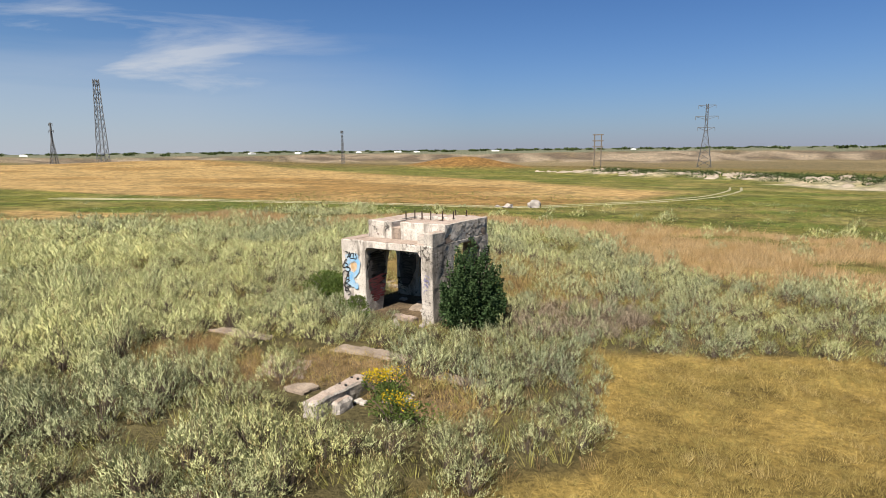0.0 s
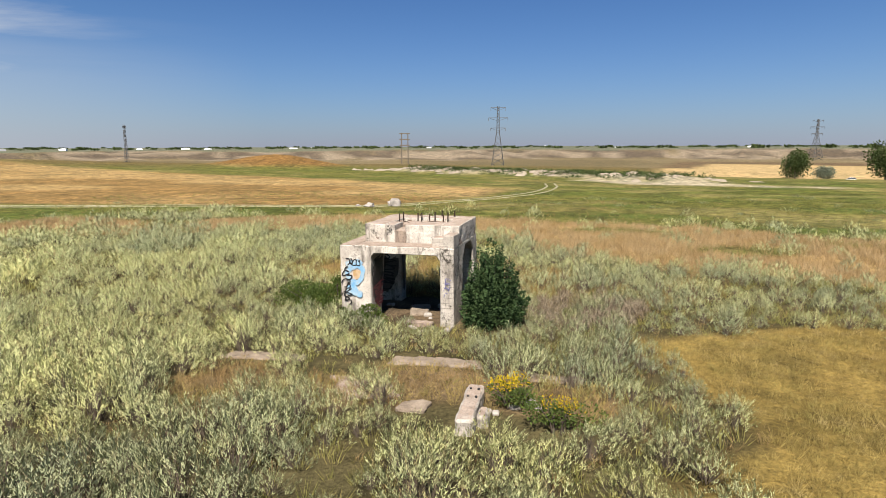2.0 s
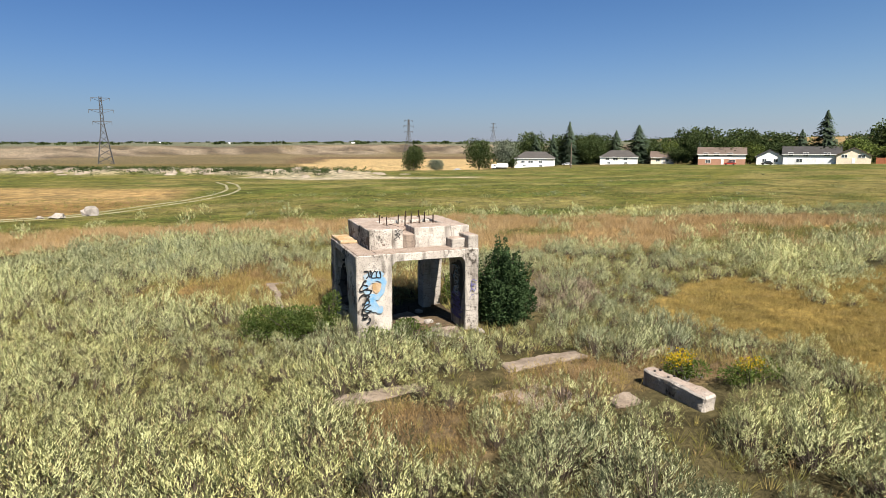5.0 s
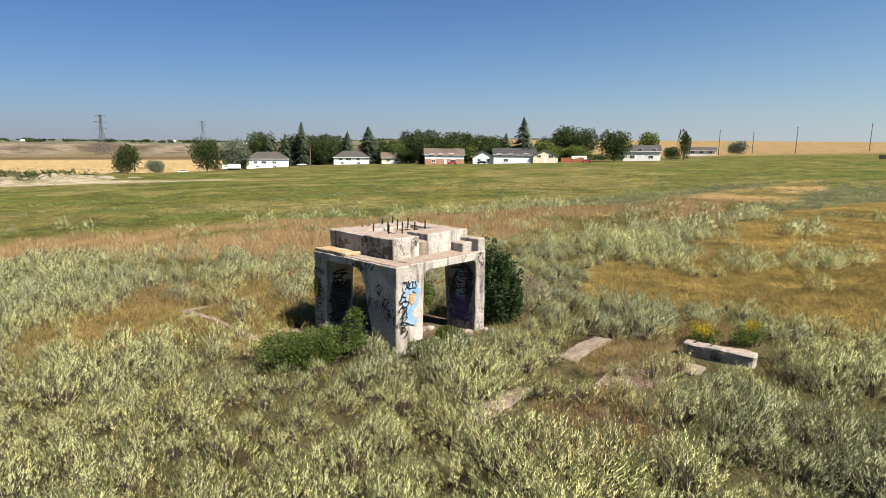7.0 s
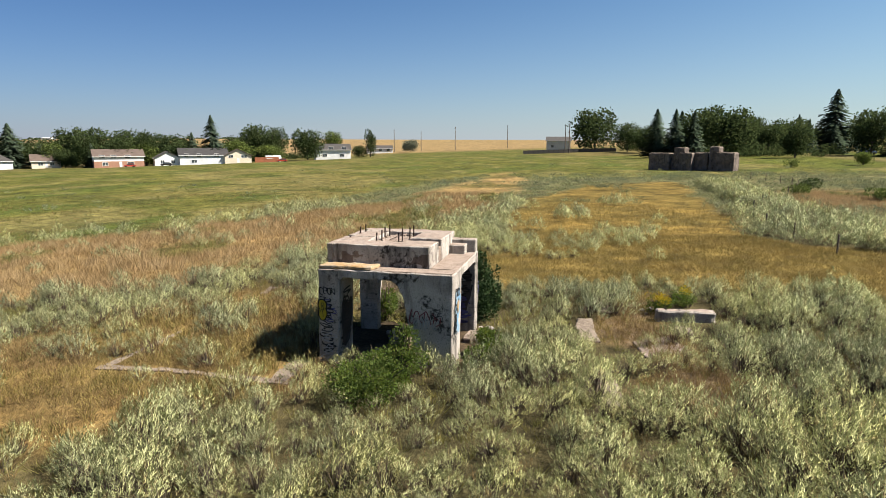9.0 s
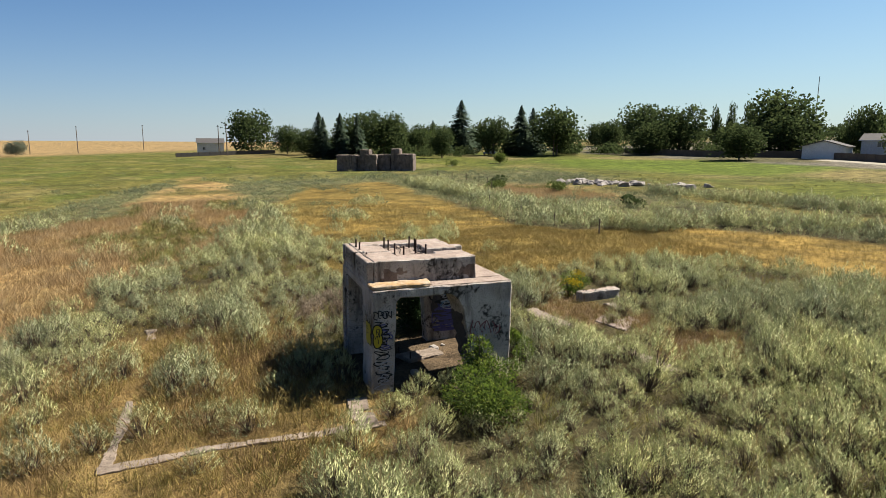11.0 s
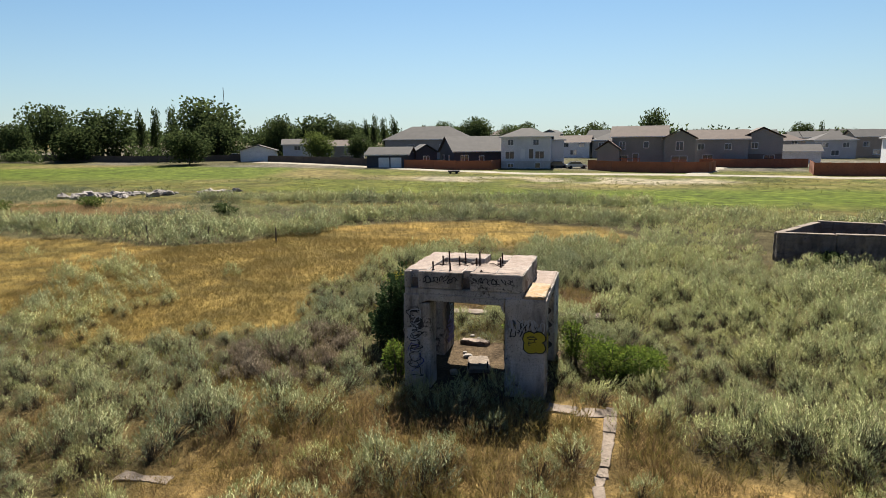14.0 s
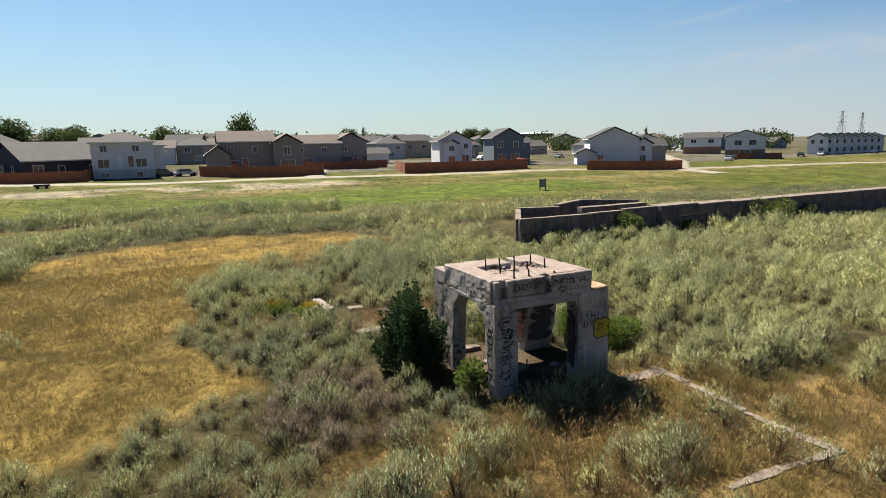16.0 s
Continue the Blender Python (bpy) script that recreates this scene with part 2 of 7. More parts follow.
def thing(name, x, y, z, rz, label, category, group="", kind=""):
    e = new(name)
    e.empty_display_size = 0.2
    e.matrix_basis = pose(x, y, z, 0, 0, rz)
    return tagged(e, label, category, group, kind)


def box(bm, x0, x1, y0, y1, z0, z1):
    c = [bm.verts.new((x, y, z)) for z in (z0, z1) for x, y in ((x0, y0), (x1, y0), (x1, y1), (x0, y1))]
    for f in ((3, 2, 1, 0), (4, 5, 6, 7), (0, 1, 5, 4), (1, 2, 6, 5), (2, 3, 7, 6), (3, 0, 4, 7)):
        bm.faces.new([c[i] for i in f])
    return bm


def boxed(*a):
    return box(bmesh.new(), *a)


def beam(bm, p, q, r0, r1=None, n=4):
    """A tapered bar from p to q."""
    p, q = Vector(p), Vector(q)
    r1 = r0 if r1 is None else r1
    rot = (q - p).to_track_quat("Z", "Y").to_matrix()
    rings = []
    for c, r in ((p, r0), (q, r1)):
        rings.append([bm.verts.new(c + rot @ Vector((r * math.cos(2 * math.pi * (k + 0.5) / n),
                                                     r * math.sin(2 * math.pi * (k + 0.5) / n), 0))) for k in range(n)])
    for k in range(n):
        bm.faces.new((rings[0][k], rings[0][(k + 1) % n], rings[1][(k + 1) % n], rings[1][k]))
    bm.faces.new(rings[0][::-1])
    bm.faces.new(rings[1])
    return bm


def prism(bm, outline, axis, a, b):
    """An outline in the two other axes, drawn out along x, y or z from a to b."""
    def at(u, v, w):
        return {"x": (w, u, v), "y": (u, w, v), "z": (u, v, w)}[axis]
    lo = [bm.verts.new(at(u, v, a)) for u, v in outline]
    hi = [bm.verts.new(at(u, v, b)) for u, v in outline]
    k = len(outline)
    bm.faces.new(lo)
    bm.faces.new(hi[::-1])
    for i in range(k):
        bm.faces.new((lo[i], hi[i], hi[(i + 1) % k], lo[(i + 1) % k]))
    bmesh.ops.recalc_face_normals(bm, faces=bm.faces)
    return bm


def worn(bm, edge=0.03, size=0.3, amp=0.012, seed=0.0):
    """Chips and rounds the edges of a block and makes its faces uneven."""
    bmesh.ops.bevel(bm, geom=list(bm.edges), offset=edge, segments=1, affect="EDGES", clamp_overlap=True)
    bmesh.ops.triangulate(bm, faces=bm.faces)
    for _ in range(5):
        long = [e for e in bm.edges if e.calc_length() > size]
        if not long:
            break
        bmesh.ops.subdivide_edges(bm, edges=long, cuts=1)
        bmesh.ops.triangulate(bm, faces=[f for f in bm.faces if len(f.verts) > 3])
    for v in bm.verts:
        v.co += noise.noise_vector(v.co * 2.1 + Vector((seed, seed, 0))) * amp + noise.noise_vector(v.co * 9 + Vector((0, seed, 0))) * amp * 0.6
    return bm


def vnoise(x, y, scale, seed):
    """Smooth noise from 0 to 1 over the plan."""
    x, y = np.asarray(x, float) / scale, np.asarray(y, float) / scale
    xi, yi = np.floor(x), np.floor(y)
    u, v = x - xi, y - yi
    u, v = u * u * (3 - 2 * u), v * v * (3 - 2 * v)

    def h(a, b):
        s = np.sin(a * 127.1 + b * 311.7 + seed * 74.7) * 43758.5453
        return s - np.floor(s)
    return (h(xi, yi) * (1 - u) + h(xi + 1, yi) * u) * (1 - v) + (h(xi, yi + 1) * (1 - u) + h(xi + 1, yi + 1) * u) * v


def step01(v, lo, hi):
    s = np.clip((v - lo) / (hi - lo), 0, 1)
    return s * s * (3 - 2 * s)


def inside(x, y, outline, soft=1.0):
    """1 inside an outline in the plan, 0 outside, soft at its edge."""
    x, y = np.asarray(x, float), np.asarray(y, float)
    odd, dist = np.zeros(x.shape, bool), np.full(x.shape, 1e9)
    for (ax, ay), (bx, by) in zip(outline, outline[1:] + outline[:1]):
        dx, dy = bx - ax, by - ay
        s = np.clip(((x - ax) * dx + (y - ay) * dy) / (dx * dx + dy * dy), 0, 1)
        dist = np.minimum(dist, np.hypot(x - ax - s * dx, y - ay - s * dy))
        cross = ((ay > y) != (by > y)) & (x < ax + (y - ay) * dx / (dy if dy else 1e-9))
        odd ^= cross
    return step01(np.where(odd, dist, -dist), -soft, soft)


def along(x, y, line):
    """Distance in the plan to a line of points."""
    x, y = np.asarray(x, float), np.asarray(y, float)
    dist = np.full(x.shape, 1e9)
    for (ax, ay), (bx, by) in zip(line, line[1:]):
        dx, dy = bx - ax, by - ay
        s = np.clip(((x - ax) * dx + (y - ay) * dy) / (dx * dx + dy * dy), 0, 1)
        dist = np.minimum(dist, np.hypot(x - ax - s * dx, y - ay - s * dy))
    return dist


# ---- lie of the land ----
def land(x, y):
    """Height of the ground."""
    x, y = np.asarray(x, float), np.asarray(y, float)
    r = np.hypot(x, y)
    cx, cy = np.clip(x, -420, 420), np.clip(y, -420, 420)
    near = 0.00538 * cx - 0.0214 * cy + 1.98e-5 * cx * cx - 4.61e-5 * cx * cy + 1.49e-5 * cy * cy
    near = near + 0.10 * (vnoise(x, y, 7, 1) - 0.5) * step01(r, 5, 14)
    near = near + 6.0 * np.exp(-((x + 143) / 26) ** 2 - ((y - 246) / 20) ** 2)
    near = near + 3.0 * np.exp(-((x + 300) / 90) ** 2 - ((y - 200) / 60) ** 2)
    near = near + 1.3 * np.exp(-(along(x, y, [(-66, 215), (-40, 196), (-8, 184), (8, 165), (30, 142)]) / 9) ** 2) * (0.5 + vnoise(x, y, 9, 4))
    near = near - 3.6 * np.exp(-((x - 92) / 52) ** 2 - ((y - 275) / 55) ** 2)
    north = step01(y - 0.35 * np.abs(x), -150, 250)
    east = step01(x - 0.7 * np.abs(y), 0, 400)
    gully = vnoise(x, y, 110, 8) * 0.6 + vnoise(x, y, 45, 9) * 0.4
    rise = step01(r + 420 * (gully - 0.5), 1080, 1330)
    valley = -18 + 2.0 * vnoise(x, y, 160, 3) + rise * (13 + 4 * vnoise(x, y, 300, 5))
    far = 2.0 * (1 - north) * (1 - east) + valley * north * (1 - east) + east * (3 + 9 * step01(r, 500, 1100))
    w = step01(r, 330, 620)
    return near * (1 - w) + far * w


def gz(x, y):
    return float(land(x, y))


GOLD = [(8.1, -2.6), (10, -2.6), (16, 0.4), (20, -0.9), (37, 0), (62, -2), (80, -8), (80, -20), (40, -18), (30, -17.5), (22, -21),
        (20, -28), (13.6, -32), (5.5, -35), (-4, -33), (-6.3, -28.8), (-2, -24.5), (3, -23.6), (7, -22), (10.5, -18), (10.8, -14),
        (9.6, -11.6), (10.9, -8.2), (9.4, -5)]
RUST = [(-75, 14), (-36, 30), (-20, 38.5), (-9, 37), (9, 36), (26, 28), (49, 15.5), (95, 13), (120, 12), (90, 5), (46, 2.5), (39, 1.5),
        (29, 5), (22, 8), (14, 10.2), (5.5, 12.8), (3, 18), (-2, 24.5), (-10, 26), (-16, 26), (-30, 19.5), (-70, 4)]
DRY = [(-5.0, 1.2), (-2, 2.2), (3, 3.0), (8, 2.5), (13, 4.5), (13, 8.5), (6, 9.2), (1.5, 12.0), (-3, 13.5), (-8, 10.5), (-10, 7), (-9.5, 5.2), (-6.2, 4.8)]
CLEAR = [((2.2, -8.0), 1.7), ((-2.6, -8.8), 1.5), ((6.1, -8.9), 0.9), ((0.0, -9.0), 1.2), ((4.6, -8.6), 0.8)]
TRACK = [(-95, 30), (-66, 41), (-42, 48), (-33, 49.2), (-22, 51.8), (-17, 57.5), (-9.4, 70), (-5.2, 81), (-2.6, 96), (-2.4, 113), (-4, 126)]
LANE = [(-230, -40), (-150, -78), (-95, -84), (-75, -96), (-42, -96), (-12, -100), (9, -98), (33, -105), (59, -118), (90, -128)]
SIDE_LANE = [(-18, -99), (-27, -130), (-30, -200)]
WEST_ROAD = [(-92, -68), (-96, -83), (-127, -113), (-200, -200)]


LUSH = [[(130, -92), (74, -118), (60, -100), (56, -80), (80, -70), (103, -64), (128, -75)], [(14, -60), (-10, -70), (-34, -70), (-60, -70), (-50, -52), (-20, -49), (8, -51)]]


def bands(x, y):
    """Low grassy strips between the hedge-like rows of sage south of the golden grass."""
    yy = y + 3.0 * (vnoise(x, 0 * y, 11, 96) - 0.5) + 0.06 * np.abs(x - 5)
    strip_a = step01(yy, -47.0, -46.0) * step01(-yy, 40.0, 41.0)
    strip_b = step01(-yy, 48.5, 50.0) * step01(vnoise(x, y, 6, 97), 0.35, 0.5)
    return np.maximum(strip_a * step01(x, -32, -24), strip_b) * step01(72 - x, 0, 10)


def zones(x, y):
    """Shares of the kinds of ground cover: gold, rust, green, orange, dry, bare, gravel and sage for the rest."""
    x, y = np.asarray(x, float), np.asarray(y, float)
    r = np.hypot(x, y)
    wob = np.minimum(1.0, r / 12)
    px = x + wob * (2.2 * (vnoise(x, y, 9, 11) - 0.5) + 2.0 * (vnoise(x, y, 2.6, 12) - 0.5))
    py = y + wob * (2.2 * (vnoise(x, y, 9, 13) - 0.5) + 2.0 * (vnoise(x, y, 2.6, 14) - 0.5))
    gold = inside(px, py, GOLD, 0.9)
    rust = inside(px, py, RUST, 1.2)
    rust = np.maximum(rust, 0.8 * step01(9 - np.hypot((px - 54) * 0.7, py + 35), -2, 3))
    rust = rust * (0.75 + 0.25 * step01(vnoise(x * 0.6, y, 5, 21), 0.22, 0.40))
    edge = np.interp(px, [-90, -64, -54, -39, -15, 4, 12.5, 33, 52, 91, 140, 320], [5, 10, 24, 37, 38, 33, 36, 27, 25, 17.5, 4, -10])
    green = step01(py - edge, -1.5, 1.5) * step01(r, 15, 22)
    tx = np.interp(py, [43, 48, 63, 77, 108, 160], [-41, -20, -10, -6, -2, -30])
    top = np.interp(px, [-320, -156, -64, -13], [215, 172, 138, 104])
    orange = step01(tx - 3 - px, 0, 6) * step01(py - np.interp(px, [-120, -60, -20, 0], [40, 46, 52, 66]), -2, 3) * step01(top - py, -4, 8)
    hill = np.exp(-((x + 143) / 26) ** 2 - ((y - 246) / 20) ** 2)
    orange = np.maximum(orange, step01(hill, 0.1, 0.3) * 0.9)
    south = step01(np.interp(px, [-200, -95, -60, -20, 11, 40, 90, 200], [-24, -36, -44, -49, -51, -55, -58, -20]) - py, -2, 2)
    green = np.maximum(green, south)
    green = np.maximum(green, step01(px, 88, 110) * step01(20 - py, 0, 10))
    dry = inside(x + 0.5 * (px - x), y + 0.5 * (py - y), DRY, 0.9) * (1 - 0.75 * step01(x, 5, 7) * step01(vnoise(x, y, 3, 22), 0.35, 0.55))
    bare = np.zeros(x.shape)
    for (cx, cy), rr in CLEAR:
        bare = np.maximum(bare, step01(rr - np.hypot(px - cx, py - cy) + 0.6 * (vnoise(x, y, 0.8, 31) - 0.5), -0.4, 0.5))
    gravel = step01(1.0 - along(x, y, LANE), -0.6, 0.6)
    gravel = np.maximum(gravel, 0.9 * step01(1 - ((px - 4) / 32) ** 2 - ((py + 84) / 8) ** 2, 0, 0.5) * step01(vnoise(x, y, 6, 35), 0.24, 0.45))
    bank = along(px, py, [(-66, 215), (-40, 196), (-8, 184), (8, 165), (30, 142)])
    gravel = np.maximum(gravel, step01(8 - bank, -3, 3) * step01(vnoise(x, y, 7, 36), 0.28, 0.45))
    gravel = np.maximum(gravel, inside(px, py, [(0, 150), (16, 128), (60, 118), (58, 122), (22, 136), (8, 152)], 1.5))
    return gold, rust, green, orange, dry, bare, gravel, south

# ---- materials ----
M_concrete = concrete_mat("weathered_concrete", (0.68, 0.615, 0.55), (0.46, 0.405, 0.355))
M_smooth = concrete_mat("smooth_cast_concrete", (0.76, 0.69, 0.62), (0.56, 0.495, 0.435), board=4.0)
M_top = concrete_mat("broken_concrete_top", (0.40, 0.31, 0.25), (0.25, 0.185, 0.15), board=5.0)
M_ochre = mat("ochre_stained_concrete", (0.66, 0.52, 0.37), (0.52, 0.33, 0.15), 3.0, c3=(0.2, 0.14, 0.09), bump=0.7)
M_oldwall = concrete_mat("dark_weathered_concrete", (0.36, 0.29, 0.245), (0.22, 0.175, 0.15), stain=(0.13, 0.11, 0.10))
M_oldtop = mat("pale_worn_concrete", (0.36, 0.285, 0.22), (0.24, 0.185, 0.14), 2.0, c3=(0.18, 0.14, 0.105), bump=0.5)
M_rust = mat("rusted_steel", (0.035, 0.022, 0.018), (0.06, 0.03, 0.02), 8.0, rough=0.8, metal=0.3)
M_rock = mat("pale_rock", (0.50, 0.45, 0.40), (0.36, 0.32, 0.29), 1.2, c3=(0.25, 0.2, 0.17), bump=0.6)
M_black = mat("black_spray_paint", (0.012, 0.012, 0.014), (0.02, 0.02, 0.022), 6.0, rough=0.6)
M_blue = mat("blue_spray_paint", (0.17, 0.43, 0.72), (0.42, 0.55, 0.65), 3.0, rough=0.7, bump=0.1, c3=(0.52, 0.49, 0.45))
M_yellow = mat("yellow_spray_paint", (0.62, 0.50, 0.03), (0.55, 0.44, 0.02), 4.0, rough=0.6, bump=0.05)
M_red = mat("faded_red_spray_paint", (0.30, 0.06, 0.07), (0.24, 0.08, 0.08), 4.0, rough=0.6, bump=0.05)
M_white = mat("white_spray_paint", (0.6, 0.6, 0.6), (0.5, 0.5, 0.52), 4.0, rough=0.6, bump=0.05)
M_violet = mat("violet_spray_paint", (0.10, 0.09, 0.30), (0.13, 0.13, 0.34), 4.0, rough=0.6, bump=0.05)
SAGE_GLOW = (0.88, 1.0, 0.90)
SAGE_TONES = ((0.76, 0.79, 0.84), (1.40, 1.36, 1.12))      # grey, shaded kinds to pale yellow-green ones
M_sage = leaf_mat("sagebrush_leaves", (0.47, 0.49, 0.275), (0.42, 0.45, 0.27), 0.15, 0.2, (0.495, 0.495, 0.24), 0.15, 0.12, SAGE_GLOW, SAGE_TONES)
M_sagetip = leaf_mat("silvery_sagebrush_leaves", (0.52, 0.53, 0.315), (0.475, 0.50, 0.315), 0.15, 0.2, (0.54, 0.53, 0.275), 0.15, 0.12, SAGE_GLOW, SAGE_TONES)
M_sagedry = leaf_mat("drying_sagebrush_leaves", (0.38, 0.32, 0.185), (0.31, 0.27, 0.17), 0.15, 0.3, (0.42, 0.37, 0.19), 0.15, 0.12, plant=SAGE_TONES)
M_sagefar = leaf_mat("far_sagebrush_leaves", (0.33, 0.355, 0.205), (0.27, 0.305, 0.195), 0.10, 0.3, (0.35, 0.35, 0.175), 0.3, plant=SAGE_TONES)
M_straw = leaf_mat("straw_coloured_grass", (0.42, 0.28, 0.13), (0.31, 0.22, 0.11), 0.6, 0.3, (0.48, 0.35, 0.17))
M_olive = leaf_mat("olive_green_grass_blades", (0.36, 0.33, 0.11), (0.27, 0.265, 0.085), 0.5, 0.3, (0.42, 0.34, 0.13), 0.3)
M_twig = mat("brown_twigs", (0.10, 0.075, 0.052), (0.15, 0.115, 0.085), 5.0)
M_dead = leaf_mat("dead_brush", (0.36, 0.28, 0.20), (0.44, 0.37, 0.27), 0.8, 0.15)
M_gold = leaf_mat("golden_grass_blades", (0.47, 0.345, 0.125), (0.34, 0.275, 0.095), 0.45, 0.2, (0.49, 0.375, 0.17), 0.25)
M_rustg = leaf_mat("rust_grass_blades", (0.62, 0.44, 0.235), (0.50, 0.34, 0.16), 0.3, 0.35, (0.63, 0.49, 0.285))
M_greeng = leaf_mat("green_grass_blades", (0.22, 0.24, 0.065), (0.29, 0.28, 0.10), 0.2, 0.3, (0.34, 0.30, 0.14))
M_bush = leaf_mat("dark_glossy_leaves", (0.06, 0.10, 0.045), (0.08, 0.13, 0.05), 2.0, 0.25)
M_lime = leaf_mat("bright_green_leaves", (0.16, 0.225, 0.06), (0.11, 0.16, 0.05), 1.5, 0.5, (0.24, 0.27, 0.08), 0.35, 0.0, (1.2, 1.25, 0.7))
M_rod = leaf_mat("goldenrod_flowers", (0.70, 0.50, 0.03), (0.58, 0.43, 0.03), 2.0, 0.3)
M_tree = leaf_mat("tree_leaves", (0.078, 0.112, 0.045), (0.10, 0.135, 0.05), 0.12, 0.42, (0.135, 0.165, 0.06))
M_tree2 = leaf_mat("light_tree_leaves", (0.19, 0.24, 0.06), (0.15, 0.20, 0.06), 0.12, 0.35)
M_silver = leaf_mat("silvery_tree_leaves", (0.25, 0.28, 0.20), (0.19, 0.22, 0.16), 0.2, 0.25)
M_spruce = leaf_mat("spruce_needles", (0.07, 0.10, 0.065), (0.09, 0.12, 0.075), 0.2, 0.12)
M_bark = mat("grey_brown_bark", (0.12, 0.095, 0.075), (0.18, 0.15, 0.12), 3.0, bump=0.6)
M_steel = mat("galvanised_steel", (0.12, 0.12, 0.125), (0.16, 0.16, 0.165), 0.5, rough=0.6, metal=0.4)
M_pole = mat("grey_timber_pole", (0.15, 0.115, 0.09), (0.2, 0.16, 0.13), 2.0)
M_cedar = mat("stained_cedar_fence", (0.34, 0.125, 0.06), (0.28, 0.10, 0.05), 0.5, c3=(0.22, 0.09, 0.055), k=0.95)
M_oldfence = mat("grey_weathered_fence", (0.20, 0.165, 0.135), (0.15, 0.12, 0.1), 0.5)
M_shingle = mat("grey_asphalt_shingles", (0.105, 0.095, 0.09), (0.08, 0.073, 0.07), 0.7, fine=9)
M_shbrown = mat("brown_asphalt_shingles", (0.19, 0.14, 0.115), (0.15, 0.11, 0.09), 0.7, fine=9)
M_shdark = mat("dark_asphalt_shingles", (0.075, 0.07, 0.07), (0.055, 0.052, 0.052), 0.7, fine=9)
M_siding = {k: mat(k + "_siding", c, tuple(v * 0.88 for v in c), 0.6, rough=0.7, bump=0.1, k=1.1) for k, c in {
    "white": (0.64, 0.64, 0.63), "grey": (0.36, 0.36, 0.37), "pale_grey": (0.52, 0.53, 0.55), "charcoal": (0.045, 0.048, 0.06),
    "olive_grey": (0.20, 0.205, 0.18), "taupe": (0.26, 0.245, 0.23), "cream": (0.58, 0.50, 0.39), "blue_grey": (0.12, 0.145, 0.165),
    "tan": (0.36, 0.29, 0.22), "red": (0.30, 0.06, 0.04), "brick": (0.28, 0.15, 0.10), "concrete": (0.40, 0.385, 0.36),
    "brown": (0.16, 0.12, 0.095), "dark": (0.06, 0.055, 0.05)}.items()}
M_trim = mat("white_trim", (0.78, 0.78, 0.77), (0.7, 0.7, 0.7), 1.0, rough=0.6, bump=0.05, k=0.9)
M_pane = glass_mat("window_glass", (0.035, 0.045, 0.055))
M_tyre = mat("tyre_rubber", (0.02, 0.02, 0.02), (0.03, 0.03, 0.03), 4.0)
M_car = {k: glass_mat(k + "_car_paint", c) for k, c in {"white": (0.75, 0.75, 0.75), "silver": (0.4, 0.41, 0.42), "black": (0.02, 0.02, 0.022),
                                                       "dark_blue": (0.03, 0.045, 0.1), "red": (0.3, 0.03, 0.025)}.items()}
M_sign = mat("sign_board", (0.42, 0.42, 0.44), (0.36, 0.36, 0.38), 3.0, rough=0.6)

SAGE_LOOKS = (M_twig, M_sagetip, M_sagedry)


def ground_mat():
    m, n, l = tree_nodes("prairie_ground")
    at = n.new("ShaderNodeAttribute")
    at.attribute_name = "cover"
    big = noise_node(n, l, 0.09, 5, 0.6)
    mid = noise_node(n, l, 0.8, 5, 0.65)
    fine = noise_node(n, l, 9.0, 4, 0.7)
    a = ramp_mix(n, l, mid, (0.52, 0.51, 0.48), (1.42, 1.38, 1.28), 0.32, 0.68)
    b = ramp_mix(n, l, fine, (0.60, 0.60, 0.60), (1.35, 1.33, 1.28), 0.32, 0.68)
    c = ramp_mix(n, l, big, (0.84, 0.87, 0.85), (1.14, 1.10, 1.04), 0.35, 0.65)
    col = at.outputs["Color"]
    patchy = noise_node(n, l, 0.28, 6, 0.7)
    e = ramp_mix(n, l, patchy, (0.66, 0.68, 0.66), (1.28, 1.26, 1.2), 0.36, 0.62)
    for k in (a, b, c, e):
        mx = n.new("ShaderNodeMix")
        mx.data_type, mx.blend_type = "RGBA", "MULTIPLY"
        mx.inputs["Factor"].default_value = 1.0
        l.new(col, mx.inputs["A"])
        l.new(k, mx.inputs["B"])
        col = mx.outputs["Result"]
    p, o, bp = n.new("ShaderNodeBsdfPrincipled"), n.new("ShaderNodeOutputMaterial"), n.new("ShaderNodeBump")
    bp.inputs["Strength"].default_value, bp.inputs["Distance"].default_value = 0.8, 0.12
    hs = n.new("ShaderNodeMath")
    hs.operation = "ADD"
    l.new(fine, hs.inputs[0])
    l.new(mid, hs.inputs[1])
    l.new(hs.outputs[0], bp.inputs["Height"])
    l.new(bp.outputs[0], p.inputs["Normal"])
    l.new(col, p.inputs["Base Color"])
    p.inputs["Roughness"].default_value, p.inputs["Specular IOR Level"].default_value = 1.0, 0.05
    l.new(p.outputs[0], o.inputs[0])
    return m


